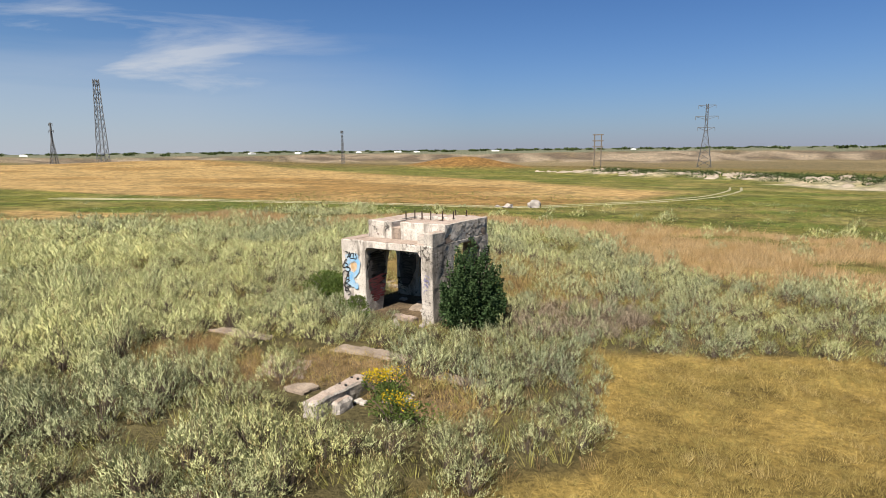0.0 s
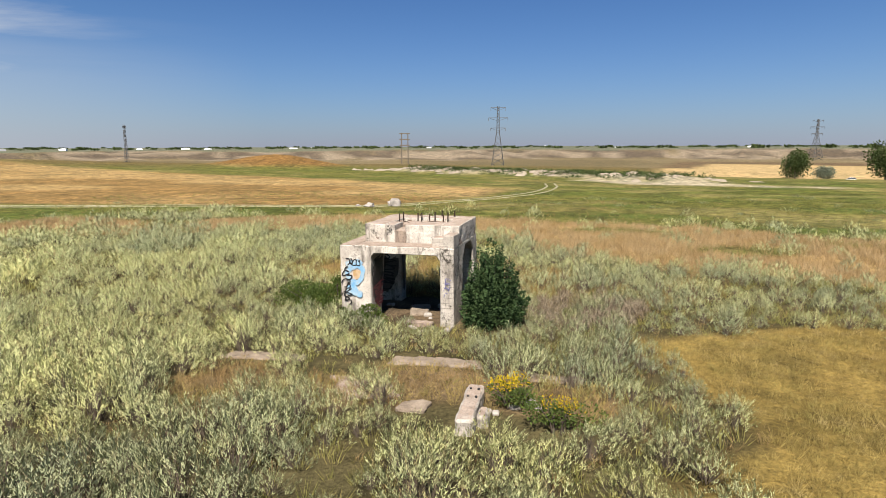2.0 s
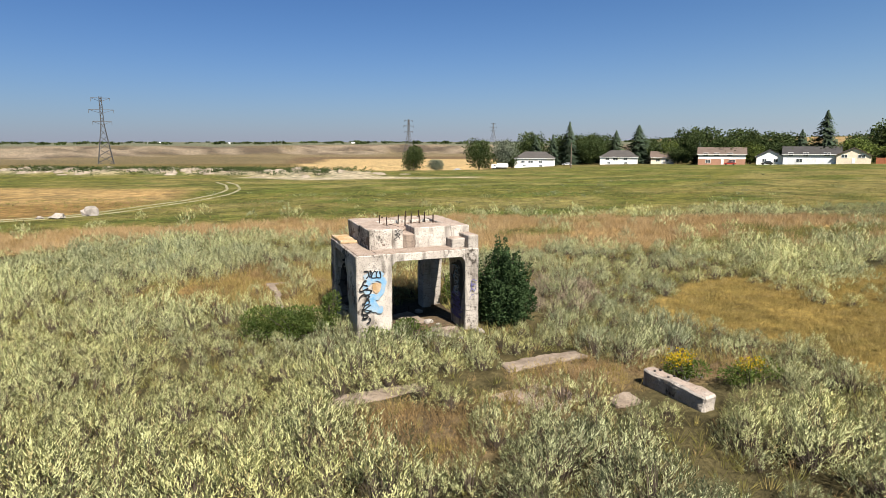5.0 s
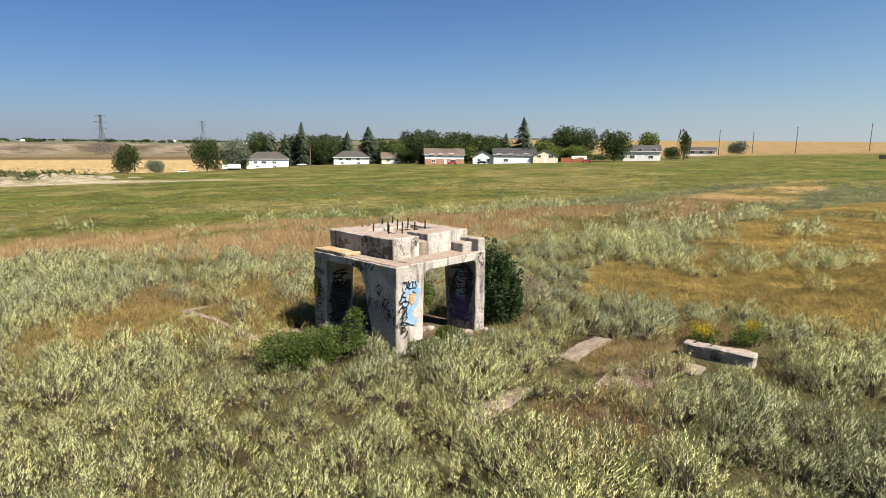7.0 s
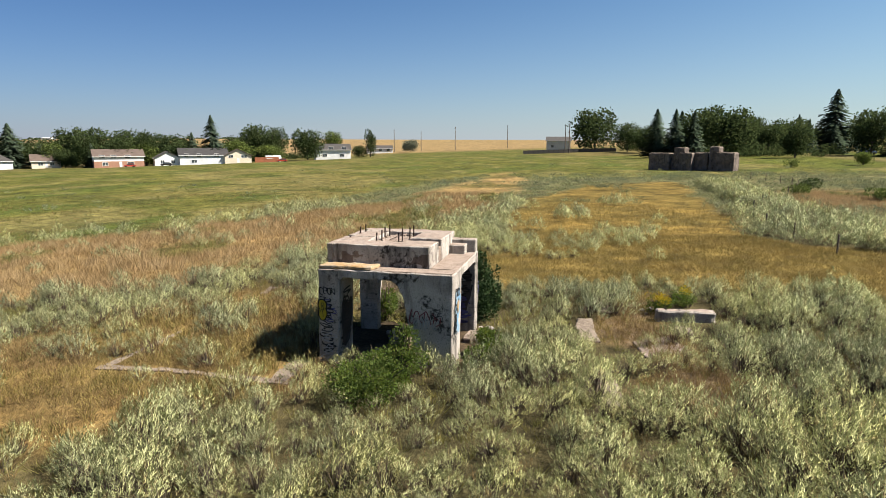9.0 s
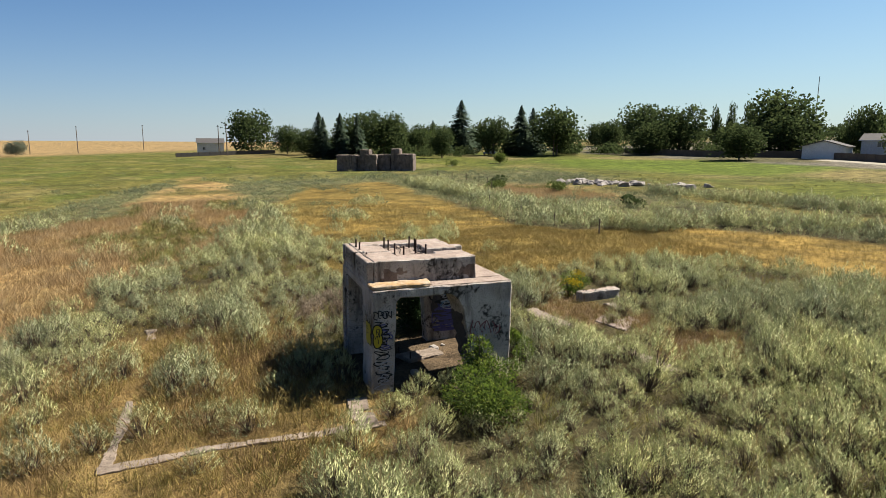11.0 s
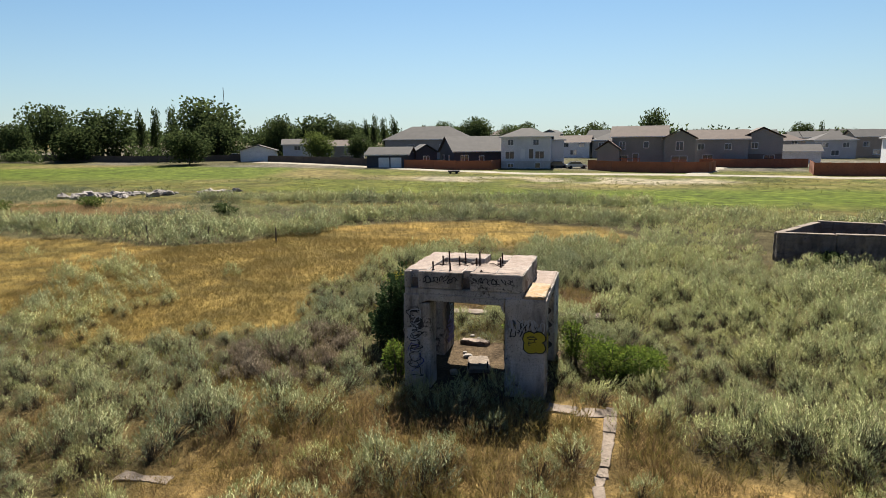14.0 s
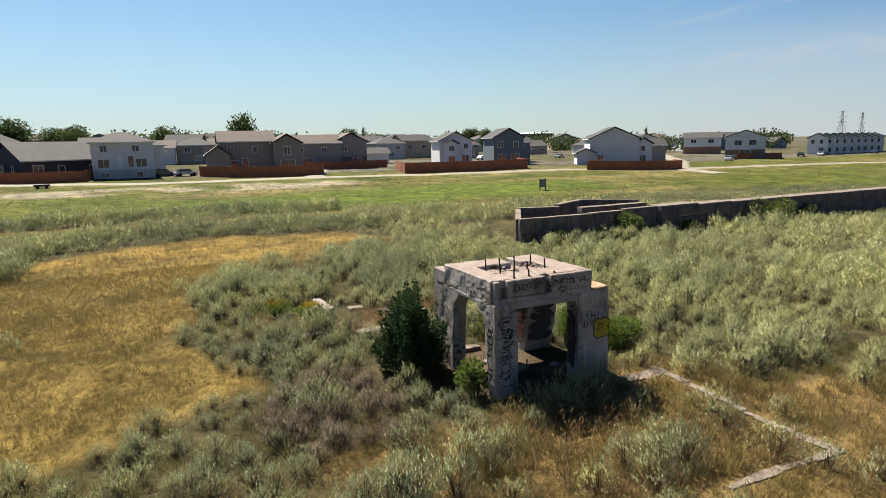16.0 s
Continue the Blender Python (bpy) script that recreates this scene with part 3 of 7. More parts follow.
# ---- ground ----
def build_ground():
    seg, r = 380, 0.6
    rings = [0.02, 0.2, 0.4]
    while r < 4600:
        rings.append(r)
        r *= 1.034
    rings = np.array(rings)
    ang = np.arange(seg) * 2 * np.pi / seg
    x, y = np.outer(rings, np.cos(ang)), np.outer(rings, np.sin(ang))
    z = land(x, y)
    nr = len(rings)
    v = np.stack([x, y, z], -1).reshape(-1, 3)
    i = np.arange(nr * seg).reshape(nr, seg)
    j = np.roll(i, -1, axis=1)
    quads = np.stack([i[:-1], i[1:], j[1:], j[:-1]], -1).reshape(-1, 4)
    ob = soup("ground", v, quads, ground_mat(), None)
    me = ob.data
    x, y = v[:, 0], v[:, 1]
    r = np.hypot(x, y)
    gold, rust, green, orange, dry, bare, gravel, south = zones(x, y)
    n1, n2, n3 = vnoise(x, y, 14, 41), vnoise(x, y, 40, 42), vnoise(x, y, 5, 43)
    col = np.empty((len(v), 3))
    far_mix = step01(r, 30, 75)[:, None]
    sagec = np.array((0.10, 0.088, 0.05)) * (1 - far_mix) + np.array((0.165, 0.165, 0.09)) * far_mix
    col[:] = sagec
    indoors = (x > -2.6) & (x < 2.2) & (y > -2.9) & (y < 2.0)

    def lay(mask, c):
        col[:] = col * (1 - mask[:, None]) + np.array(c) * mask[:, None]
    lay(green, (0.145, 0.150, 0.043))
    lay(green * step01(n2 * 0.6 + n1 * 0.4, 0.5, 0.75), (0.205, 0.182, 0.073))
    lay(green * step01(vnoise(x, y * 2.2, 11, 46), 0.55, 0.8), (0.115, 0.145, 0.04))
    lay(green * step01(vnoise(x, y, 3.6, 56), 0.55, 0.72) * 0.7, (0.10, 0.115, 0.035))
    lay(green * step01(vnoise(x * 0.7, y, 5.5, 57), 0.6, 0.8) * 0.7, (0.25, 0.225, 0.10))
    lay(south * step01(vnoise(x * 0.5, y, 9, 47), 0.4, 0.7) * step01(r, 30, 50) * 0.8, (0.125, 0.15, 0.032))
    lay(south * step01(vnoise(x * 0.4, y, 12, 48), 0.5, 0.75) * step01(-y, 62, 75), (0.23, 0.20, 0.095))
    for lush in LUSH:
        lay(inside(x + 8 * (n1 - 0.5), y + 8 * (n2 - 0.5), lush, 4.0) * 0.9, (0.125, 0.175, 0.03))
    lay(bands(x, y) * (1 - green) * (1 - gold), (0.17, 0.15, 0.055))
    lay(orange, (0.38, 0.27, 0.14))
    lay(orange * step01(vnoise(x * 0.6, y, 16, 49), 0.5, 0.75), (0.28, 0.185, 0.085))
    lay(step01(np.exp(-((x + 143) / 26) ** 2 - ((y - 246) / 20) ** 2), 0.1, 0.3) * 0.9, (0.22, 0.125, 0.05))
    lay(gold, (0.315, 0.222, 0.075))
    lay(gold * step01(n1, 0.4, 0.8), (0.255, 0.19, 0.07))
    lay(gold * step01(vnoise(x, y, 4.2, 58), 0.48, 0.68) * step01(x, 6, 30) * 0.75, (0.19, 0.165, 0.065))
    lay(gold * step01(x, 7, 22) * 0.7, (0.20, 0.148, 0.05))
    lay(rust, (0.38, 0.27, 0.135))
    lay(rust * step01(vnoise(x * 0.6, y, 5, 21), 0.42, 0.28), (0.13, 0.12, 0.042))
    lay(dry, (0.26, 0.185, 0.085))
    lay(bare, (0.23, 0.165, 0.08))
    lay(bare * step01(n3, 0.45, 0.7), (0.22, 0.165, 0.115))
    lay(gravel, (0.46, 0.41, 0.34))
    lay(1.0 * indoors, (0.13, 0.10, 0.075))
    # streets and yards of the town
    town = step01(-y, 104, 112) * step01(r, 100, 125)
    lay(town, (0.13, 0.125, 0.075))
    lay(town * step01(vnoise(x, y, 17, 55), 0.5, 0.6), (0.19, 0.18, 0.165))
    lay(step01(x, 200, 230) * step01(20 - y, 0, 30), (0.20, 0.17, 0.075))
    lay(gravel * town, (0.40, 0.37, 0.32))
    # the far valley and plain
    north = step01(y - 0.35 * np.abs(x), -60, 120) * step01(r, 230, 330)
    lay(north * (1 - orange), (0.16, 0.125, 0.06))
    lay(north * step01(n2, 0.5, 0.8) * (1 - orange), (0.19, 0.165, 0.08))
    lay(north * step01(r, 380, 560), (0.17, 0.14, 0.09))
    lay(north * step01(r, 420, 600) * step01(vnoise(x, y, 130, 52), 0.5, 0.7), (0.22, 0.18, 0.12))
    gully = vnoise(x, y, 110, 8) * 0.6 + vnoise(x, y, 45, 9) * 0.4
    rr = r + 420 * (gully - 0.5)
    lay(north * step01(rr, 1070, 1110) * step01(1330 - rr, 0, 40), (0.30, 0.25, 0.215))
    lay(north * step01(rr, 1090, 1130) * step01(1330 - rr, 0, 60) * step01(vnoise(x, y, 34, 51), 0.42, 0.55), (0.13, 0.105, 0.09))
    lay(north * step01(rr, 1330, 1360), (0.16, 0.175, 0.14))
    east = step01(x - 0.7 * np.abs(y), 150, 260) * step01(r, 330, 400)
    lay(east, (0.35, 0.255, 0.145))
    straw = inside(x, y, [(25, 200), (95, 236), (200, 290), (420, 420), (430, 600), (330, 700), (140, 780), (90, 600), (40, 330)], 5.0)
    lay(straw, (0.50, 0.375, 0.22))
    lay(inside(x, y, [(90, 600), (140, 780), (330, 700), (430, 600), (520, 690), (400, 830), (120, 900), (60, 620)], 10.0) * 0.8, (0.16, 0.11, 0.075))
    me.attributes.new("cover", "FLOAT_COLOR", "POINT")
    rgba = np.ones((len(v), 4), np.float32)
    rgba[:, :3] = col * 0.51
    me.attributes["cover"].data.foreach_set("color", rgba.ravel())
    me.polygons.foreach_set("use_smooth", np.ones(len(me.polygons), bool))
    tagged(ob, "open prairie ground with dry grass, sage and dirt", "ground", kind="structure")
    return ob


build_ground()


def lane(name, line, offset, width, material, label, category, seed):
    """A worn wheel track or gravel lane: a thin uneven ribbon that follows the ground."""
    pts = []
    for (ax, ay), (bx, by) in zip(line, line[1:]):
        n = max(1, round(math.hypot(bx - ax, by - ay) / 1.2))
        pts += [(ax + (bx - ax) * k / n, ay + (by - ay) * k / n) for k in range(n)]
    p = np.array(pts + [line[-1]], float)
    for _ in range(6):
        p[1:-1] = (p[:-2] + 2 * p[1:-1] + p[2:]) / 4
    d = np.gradient(p, axis=0)
    d /= np.hypot(d[:, 0], d[:, 1])[:, None]
    nrm = np.stack([-d[:, 1], d[:, 0]], -1)
    rng = np.random.default_rng(seed)
    lift = 0.03 + 0.0006 * np.hypot(p[:, 0], p[:, 1])
    rows = []
    for s, up in ((-1, -0.12), (-0.5, 0), (0, 0.015), (0.5, 0), (1, -0.12)):
        q = p + nrm * (offset + s * width / 2 * (1 + (abs(s) == 1) * rng.uniform(-0.35, 0.15, len(p))))[:, None]
        rows.append(np.stack([q[:, 0], q[:, 1], land(q[:, 0], q[:, 1]) + lift + up], -1))
    v = np.stack(rows, 1).reshape(-1, 3)
    i = np.arange(len(p) - 1)[:, None] * 5 + np.arange(4)[None]
    ob = soup(name, v, np.stack([i, i + 1, i + 6, i + 5], -1).reshape(-1, 4), material, None, label)
    return tagged(ob, category=category, kind="structure")


M_dirt = mat("pale_dust", (0.44, 0.385, 0.30), (0.34, 0.30, 0.21), 0.35, c3=(0.24, 0.22, 0.12), bump=0.5)
M_rut = mat("grassy_dust", (0.36, 0.32, 0.21), (0.25, 0.235, 0.12), 0.22, c3=(0.17, 0.165, 0.065), bump=0.5)
for k, off in enumerate((-1.1, 1.1)):
    lane("dirt_track", TRACK, off, 0.6, M_rut, "pale worn wheel rut in the grass", "track", 40 + k)
def sand_bank():
    """Pale eroded hummocks in a broken row on the far side of the field."""
    rng = np.random.default_rng(77)
    line = [(-84, 226), (-66, 215), (-40, 196), (-8, 184), (8, 165), (34, 143)]
    vs, fs = [], []
    for _ in range(170):
        i = rng.integers(0, len(line) - 1)
        f = rng.uniform(0, 1)
        cx = line[i][0] + (line[i + 1][0] - line[i][0]) * f + rng.normal(0, 4.5)
        cy = line[i][1] + (line[i + 1][1] - line[i][1]) * f + rng.normal(0, 4.5)
        wide, high, n0 = rng.uniform(0.8, 2.8), rng.uniform(0.2, 0.85), len(vs)
        for rad, up in ((1.0, -0.5), (0.7, 0.55), (0.35, 0.95)):
            for k in range(7):
                a = k * 0.8976
                q = wide * rad * rng.uniform(0.75, 1.25)
                vs.append((cx + q * math.cos(a), cy + q * math.sin(a) * 0.7, gz(cx, cy) + high * up * rng.uniform(0.85, 1.1)))
        for ring in (0, 7):
            fs += [(n0 + ring + k, n0 + ring + (k + 1) % 7, n0 + ring + 7 + (k + 1) % 7, n0 + ring + 7 + k) for k in range(7)]
        vs.append((cx, cy, gz(cx, cy) + high))
        quads = fs[-14:]
        fs = fs[:-14] + [t for a, b, c, d in quads for t in ((a, b, c), (a, c, d))] + [(n0 + 14 + k, n0 + 14 + (k + 1) % 7, n0 + 21) for k in range(7)]
    ob = soup("sand_bank", np.array(vs), np.array(fs), M_sand, None, "row of pale eroded sandy hummocks")
    return tagged(ob, category="sand bank", kind="stuff")


M_sand = mat("pale_sand", (0.42, 0.355, 0.28), (0.30, 0.245, 0.185), 0.25, c3=(0.19, 0.155, 0.11), bump=0.6)
sand_bank()
lane("gravel_lane", LANE, 0, 4.6, M_dirt, "pale gravel lane along the back fences", "lane", 42)
lane("gravel_lane", SIDE_LANE, 0, 4.8, M_dirt, "pale gravel side lane between houses", "lane", 43)
lane("gravel_lane", WEST_ROAD, 0, 5.2, M_dirt, "pale gravel road beside the houses", "lane", 44)


# ---- plants as loose cover ----
def sprig(rng, stems, leaves, height, spread, leaf, width, lean=0.5, twig=True, bare=0.18, flare=0.75, stem=0.006):
    """Triangles of one small plant: stems that fan out from its foot, set with narrow leaves that point up."""
    tri = []
    for _ in range(stems):
        a, q = rng.uniform(0, 2 * np.pi), np.sqrt(rng.uniform(0, 1))
        out = np.array((np.cos(a), np.sin(a), 0.0))
        foot = out * spread * 0.45 * q + np.array((rng.normal(0, 0.03), rng.normal(0, 0.03), 0))
        tip = foot + out * spread * lean * q + np.array((0, 0, height * (1.08 - 0.42 * q) * rng.uniform(0.75, 1.1)))
        if twig:
            side = np.cross(tip - foot, (out[1], -out[0], 0.3))
            side /= np.linalg.norm(side) + 1e-9
            tri.append((foot - side * stem, foot + side * stem, tip))
        for k in range(leaves):
            s = bare + (1 - bare) * (k + rng.uniform(0, 1)) / leaves
            c = foot + (tip - foot) * s
            b = rng.uniform(0, 2 * np.pi)
            d = np.array((np.cos(b) * flare, np.sin(b) * flare, rng.uniform(0.6, 1.2))) + 0.4 * out * q
            d /= np.linalg.norm(d)
            w = np.cross(d, rng.normal(0, 1, 3))
            w /= np.linalg.norm(w) + 1e-9
            ln = leaf * rng.uniform(0.7, 1.3) * (1.25 - 0.5 * s)
            tri.append((c - w * width, c + w * width, c + d * ln))
    return np.array(tri)


def bush(rng, plumes, leaves, height, radius, leaf, half, club, stalk=True):
    """Triangles of one domed brush: tapering plumes of small upright leaves that lean out towards the rim, each leaf shaded
    with the roundness of its plume and of the whole dome; the stems are marked 1."""
    tri, mark, face = [], [], []
    up = np.array((0.0, 0.0, 1.0))
    lump = rng.uniform(0, 6.283, 3)
    for k in range(plumes):
        a, q = k * 2.4 + rng.normal(0, 0.25), np.sqrt((k + 0.5) / plumes)
        out = np.array((np.cos(a), np.sin(a), 0.0))
        rad = radius * (1 + 0.16 * np.sin(2 * a + lump[0]) + 0.12 * np.sin(3 * a + lump[1]))
        top = height * (1.0 - 0.70 * q ** 2.4) * rng.uniform(0.80, 1.12) * (1 + 0.10 * np.sin(5 * q + 2 * a + lump[2]))
        tip = out * rad * q * rng.uniform(0.9, 1.1) + up * top + rng.normal(0, 0.02, 3)
        lean = up + out * 0.75 * q ** 1.5 + rng.normal(0, 0.20, 3)
        lean /= np.linalg.norm(lean)
        span = min(height * rng.uniform(0.20, 0.34), top * 0.92)
        base = tip - lean * span
        if stalk:
            side = np.array((-out[1], out[0], 0.0)) * 0.009
            foot = out * radius * 0.22 * q
            tri.append((foot - side, foot + side, base + lean * span * 0.3))
            mark.append(1)
            face.append(out)
        look_of = int(rng.choice((0, 0, 0, 0, 2, 2, 2, 3)))
        for i in range(leaves):
            s = (i + rng.uniform(0, 1)) / leaves
            b = i * 2.4 + rng.uniform(-0.5, 0.5)
            lat = np.array((np.cos(b), np.sin(b), 0.0))
            c = base + lean * span * s + lat * club * (1.0 - 0.75 * s) * rng.uniform(0.3, 1.0)
            d = lean + lat * (0.80 - 0.40 * s) + rng.normal(0, 0.08, 3)
            d /= np.linalg.norm(d)
            w = np.cross(d, rng.normal(0, 1, 3))
            w *= half / (np.linalg.norm(w) + 1e-9)
            tri.append((c - w, c + w, c + d * leaf * (1.2 - 0.5 * s) * rng.uniform(0.8, 1.2)))
            mark.append(2 if s > 0.75 and look_of == 0 else look_of)
            face.append(out * 1.05 * q + up * 0.64 + lat * 0.7 * (1.0 - 0.5 * s))
    tri, face = np.array(tri), np.array(face)
    face /= np.linalg.norm(face, axis=1)[:, None]
    flat = np.cross(tri[:, 1] - tri[:, 0], tri[:, 2] - tri[:, 0])
    turned = (flat * face).sum(1) < 0
    tri[turned] = tri[turned][:, ::-1]
    flat[turned] *= -1
    face = face + 0.45 * flat / (np.linalg.norm(flat, axis=1)[:, None] + 1e-12)
    return tri, np.array(mark), face / np.linalg.norm(face, axis=1)[:, None]


def scatter(name, spots, protos, material, label, category, rng, zsink=0.03, tilt=0.12, stems=None):
    """Merges plants at the spots (x, y, size) into one object of loose cover."""
    parts, marks, own, facing = [], [], [], []
    pick = rng.integers(0, len(protos), len(spots))
    for k, pr in enumerate(protos):
        s = spots[pick == k]
        if not len(s):
            continue
        if stems:
            pr, mk, nrm = pr
            marks.append(np.tile(mk, len(s)))
        a = rng.uniform(0, 2 * np.pi, len(s))
        if stems:
            c, d = np.cos(a)[:, None], np.sin(a)[:, None]
            turned = np.stack([nrm[:, 0] * c - nrm[:, 1] * d, nrm[:, 0] * d + nrm[:, 1] * c, np.broadcast_to(nrm[:, 2], (len(s), len(nrm)))], -1)
            facing.append(np.repeat(turned.reshape(-1, 3), 3, axis=0))
        ca, sa = np.cos(a)[:, None, None], np.sin(a)[:, None, None]
        p = np.broadcast_to(pr[None], (len(s), *pr.shape))
        p = p.reshape(len(s), -1, 3)
        ca, sa = ca[:, :, 0], sa[:, :, 0]
        tx, ty = rng.normal(0, tilt, (2, len(s), 1))
        hs = rng.uniform(0.8, 1.2, (len(s), 1)) * s[:, 2:3]
        z = p[:, :, 2] * hs
        x = (p[:, :, 0] * ca - p[:, :, 1] * sa) * s[:, 2:3] + tx * z
        y = (p[:, :, 0] * sa + p[:, :, 1] * ca) * s[:, 2:3] + ty * z
        g = land(s[:, 0], s[:, 1])[:, None] - zsink
        drift = step01(0.6 * vnoise(s[:, 0], s[:, 1], 3.2, 91) + 0.4 * vnoise(s[:, 0], s[:, 1], 8.0, 92), 0.25, 0.75) + 0.55 * step01(-s[:, 0], 1.0, 8.0) * step01(9 - s[:, 1], 0, 6)
        own.append(np.repeat(np.clip(0.55 * drift + 0.45 * rng.uniform(0, 1, len(s)), 0, 1), p.shape[1]))
        parts.append(np.stack([x + s[:, 0:1], y + s[:, 1:2], z + g], -1).reshape(-1, 3))
    v = np.concatenate(parts)
    f = np.arange(len(v)).reshape(-1, 3)
    ob = soup(name, v, f, material)
    ob.data.attributes.new("plant", "FLOAT", "POINT").data.foreach_set("value", np.concatenate(own).astype(np.float32))
    if stems:
        for m in stems:
            ob.data.materials.append(m)
        ob.data.polygons.foreach_set("material_index", np.concatenate(marks).astype(np.int32))
        ob.data.attributes.new("custom_normal", "FLOAT_VECTOR", "POINT").data.foreach_set("vector", np.concatenate(facing).astype(np.float32).ravel())
    return tagged(ob, label, category, kind="stuff")


def lattice(x0, x1, y0, y1, step, rng):
    gx, gy = np.meshgrid(np.arange(x0, x1, step), np.arange(y0, y1, step))
    gx = gx.ravel() + rng.uniform(-0.5, 0.5, gx.size) * step
    gy = gy.ravel() + rng.uniform(-0.5, 0.5, gy.size) * step
    return gx, gy


def off_limits(x, y):
    """1 where nothing tall grows: in the ruin, on slabs, strips and walls."""
    m = (x > -2.55) & (x < 2.15) & (y > -2.8) & (y < 1.9)
    for x0, x1, y0, y1 in ((3.4, 6.9, -11.7, -8.9), (1.9, 3.3, -10.9, -9.6)):
        m |= (x > x0) & (x < x1) & (y > y0) & (y < y1)
    for x0, x1, y0, y1 in ((1.1, 3.7, -7.05, -6.35), (-4.2, -2.7, -7.6, -7.0), (4.9, 6.6, -7.5, -7.1), (3.2, 5.0, -11.2, -8.4),
                           (2.2, 3.1, -10.4, -9.8), (-4.7, -3.7, 1.8, 8.8), (-4.6, -2.5, 1.9, 2.8), (-4.4, 6.6, 8.1, 8.8)):
        m |= (x > x0) & (x < x1) & (y > y0) & (y < y1)
    m |= (np.hypot(x - 3.5, y + 1.8) < 1.7) | (np.hypot(x + 4.2, y + 0.7) < 1.3)
    m |= (x < -13) & (y < -19.6) & (y > -33 - 0 * x) & (y < -20 + 0.06 * (x + 14)) & (x > -30)
    m |= (x < -28) & (y < -19.6 - 0.08 * (x + 28) * 0) & (y > -27)
    return m


def build_cover():
    rng = np.random.default_rng(5)
    sage = [bush(rng, 100, 9, 0.88, 0.66, 0.080, 0.0088, 0.028) for _ in range(10)]
    mid = [bush(rng, 74, 7, 0.88, 0.66, 0.10, 0.013, 0.030, stalk=False) for _ in range(8)]
    low = [bush(rng, 34, 5, 0.88, 0.68, 0.16, 0.020, 0.035, stalk=False) for _ in range(6)]
    far = [sprig(rng, 13, 5, 0.58, 0.85, 0.17, 0.036, 0.8, twig=False) for _ in range(5)]
    tuft = [sprig(rng, 14, 1, 0.50, 0.26, 0.12, 0.010, 0.6) for _ in range(6)]
    tuft2 = [sprig(rng, 10, 2, 0.46, 0.40, 0.22, 0.020, 0.8, twig=False) for _ in range(6)]

    wisp = [sprig(rng, 18, 0, 0.52, 0.34, 0.1, 0.01, 0.8, stem=0.011) for _ in range(6)]

    def sage_density(x, y, gap=1.0):
        gold, rust, green, orange, dry, bare, gravel, south = zones(x, y)
        d = (1 - gold * (1 - 0.85 * step01(vnoise(x, y, 2.8, 65), 0.62, 0.72) * step01(x, 15, 24) * step01(y, -14, -8))) * (1 - rust * 0.95) * (1 - green * 0.985) * (1 - orange) * (1 - dry * (0.60 + 0.25 * step01(-x, 3, 5))) * (1 - bare * 0.92) * (1 - gravel)
        gap = gap * (1 - step01(-x, 2.5, 4.0) * step01(2.0 - y, 0, 1.0))
        d = d * (1 - gap * step01(vnoise(x, y, 2.4, 61), 0.24, 0.10)) * (1 - 0.3 * step01(vnoise(x, y, 6, 62), 0.34, 0.2))
        d = np.maximum(d, 0.95 * (np.abs(x - 0.2) < 1.5) * (np.abs(y - 3.0) < 0.7))
        d = d * (1 - 0.9 * bands(x, y)) * (1 - 0.75 * step01(1.1 - np.hypot((x - 6.7) / 2.3, (y - 0.6) / 3.0), 0, 0.3))
        d = d * (1 - inside(x, y, GOLD, 0.3) * step01(15 - x, 0, 2))
        for cx, cy, rr in ((19.6, -4.4, 3.0), (23.4, -8.4, 2.2), (20.5, -0.6, 2.4)):
            d = np.maximum(d, 0.85 * (np.hypot((x - cx) * 0.8, y - cy) < rr))
        return np.where(off_limits(x, y), 0, d)

    def sage_size(x, y):
        clump = step01(vnoise(x, y, 2.4, 61), 0.15, 0.85)
        size = 0.48 + 0.55 * clump + 0.30 * vnoise(x, y, 5.5, 63) + 0.38 * rng.uniform(0, 1, x.size) ** 1.6
        size = size * (0.92 - 0.22 * step01(x, 6.5, 9) * step01(y, -22, -20) * step01(10 - y, 0, 5) * step01(24 - x, 0, 4))
        return np.clip(size * (1 - 0.32 * step01(-y, 20, 30) * step01(x, -12, -4)), 0.4, 1.5)

    x, y = lattice(-20, 20, -20, 20, 0.88, rng)
    r = np.hypot(x, y)
    k = (rng.uniform(0, 1, x.size) < sage_density(x, y)) & (r < 18.5)
    size = sage_size(x, y)
    near_ruin = (np.abs(x + 0.2) < 3.2) & (np.abs(y + 0.4) < 3.4)
    size = np.where(near_ruin, size * 0.7, size)
    size = np.where((np.abs(x - 0.2) < 1.5) & (np.abs(y - 3.0) < 0.8), 1.12, size)
    spots = np.stack([x, y, size], -1)
    scatter("sagebrush", spots[k], sage, M_sage, "grey-green sagebrush covering the prairie round the ruin", "sagebrush", rng, stems=SAGE_LOOKS)
    x2, y2 = lattice(-52, 52, -52, 52, 0.98, rng)
    r2 = np.hypot(x2, y2)
    k2 = (rng.uniform(0, 1, x2.size) < sage_density(x2, y2, 0.9)) & (r2 >= 18.5) & (r2 < 50)
    s2 = np.stack([x2, y2, sage_size(x2, y2) * 1.08], -1)
    scatter("sagebrush", s2[k2 & (r2 < 31)], mid, M_sage, "grey-green sagebrush on the prairie farther from the ruin", "sagebrush", rng, stems=SAGE_LOOKS)
    scatter("sagebrush", s2[k2 & (r2 >= 31)], low, M_sage, "grey-green sagebrush farther out on the prairie", "sagebrush", rng, stems=SAGE_LOOKS)
    # tall rows of sage that edge the golden grass in the south and east
    rows = []
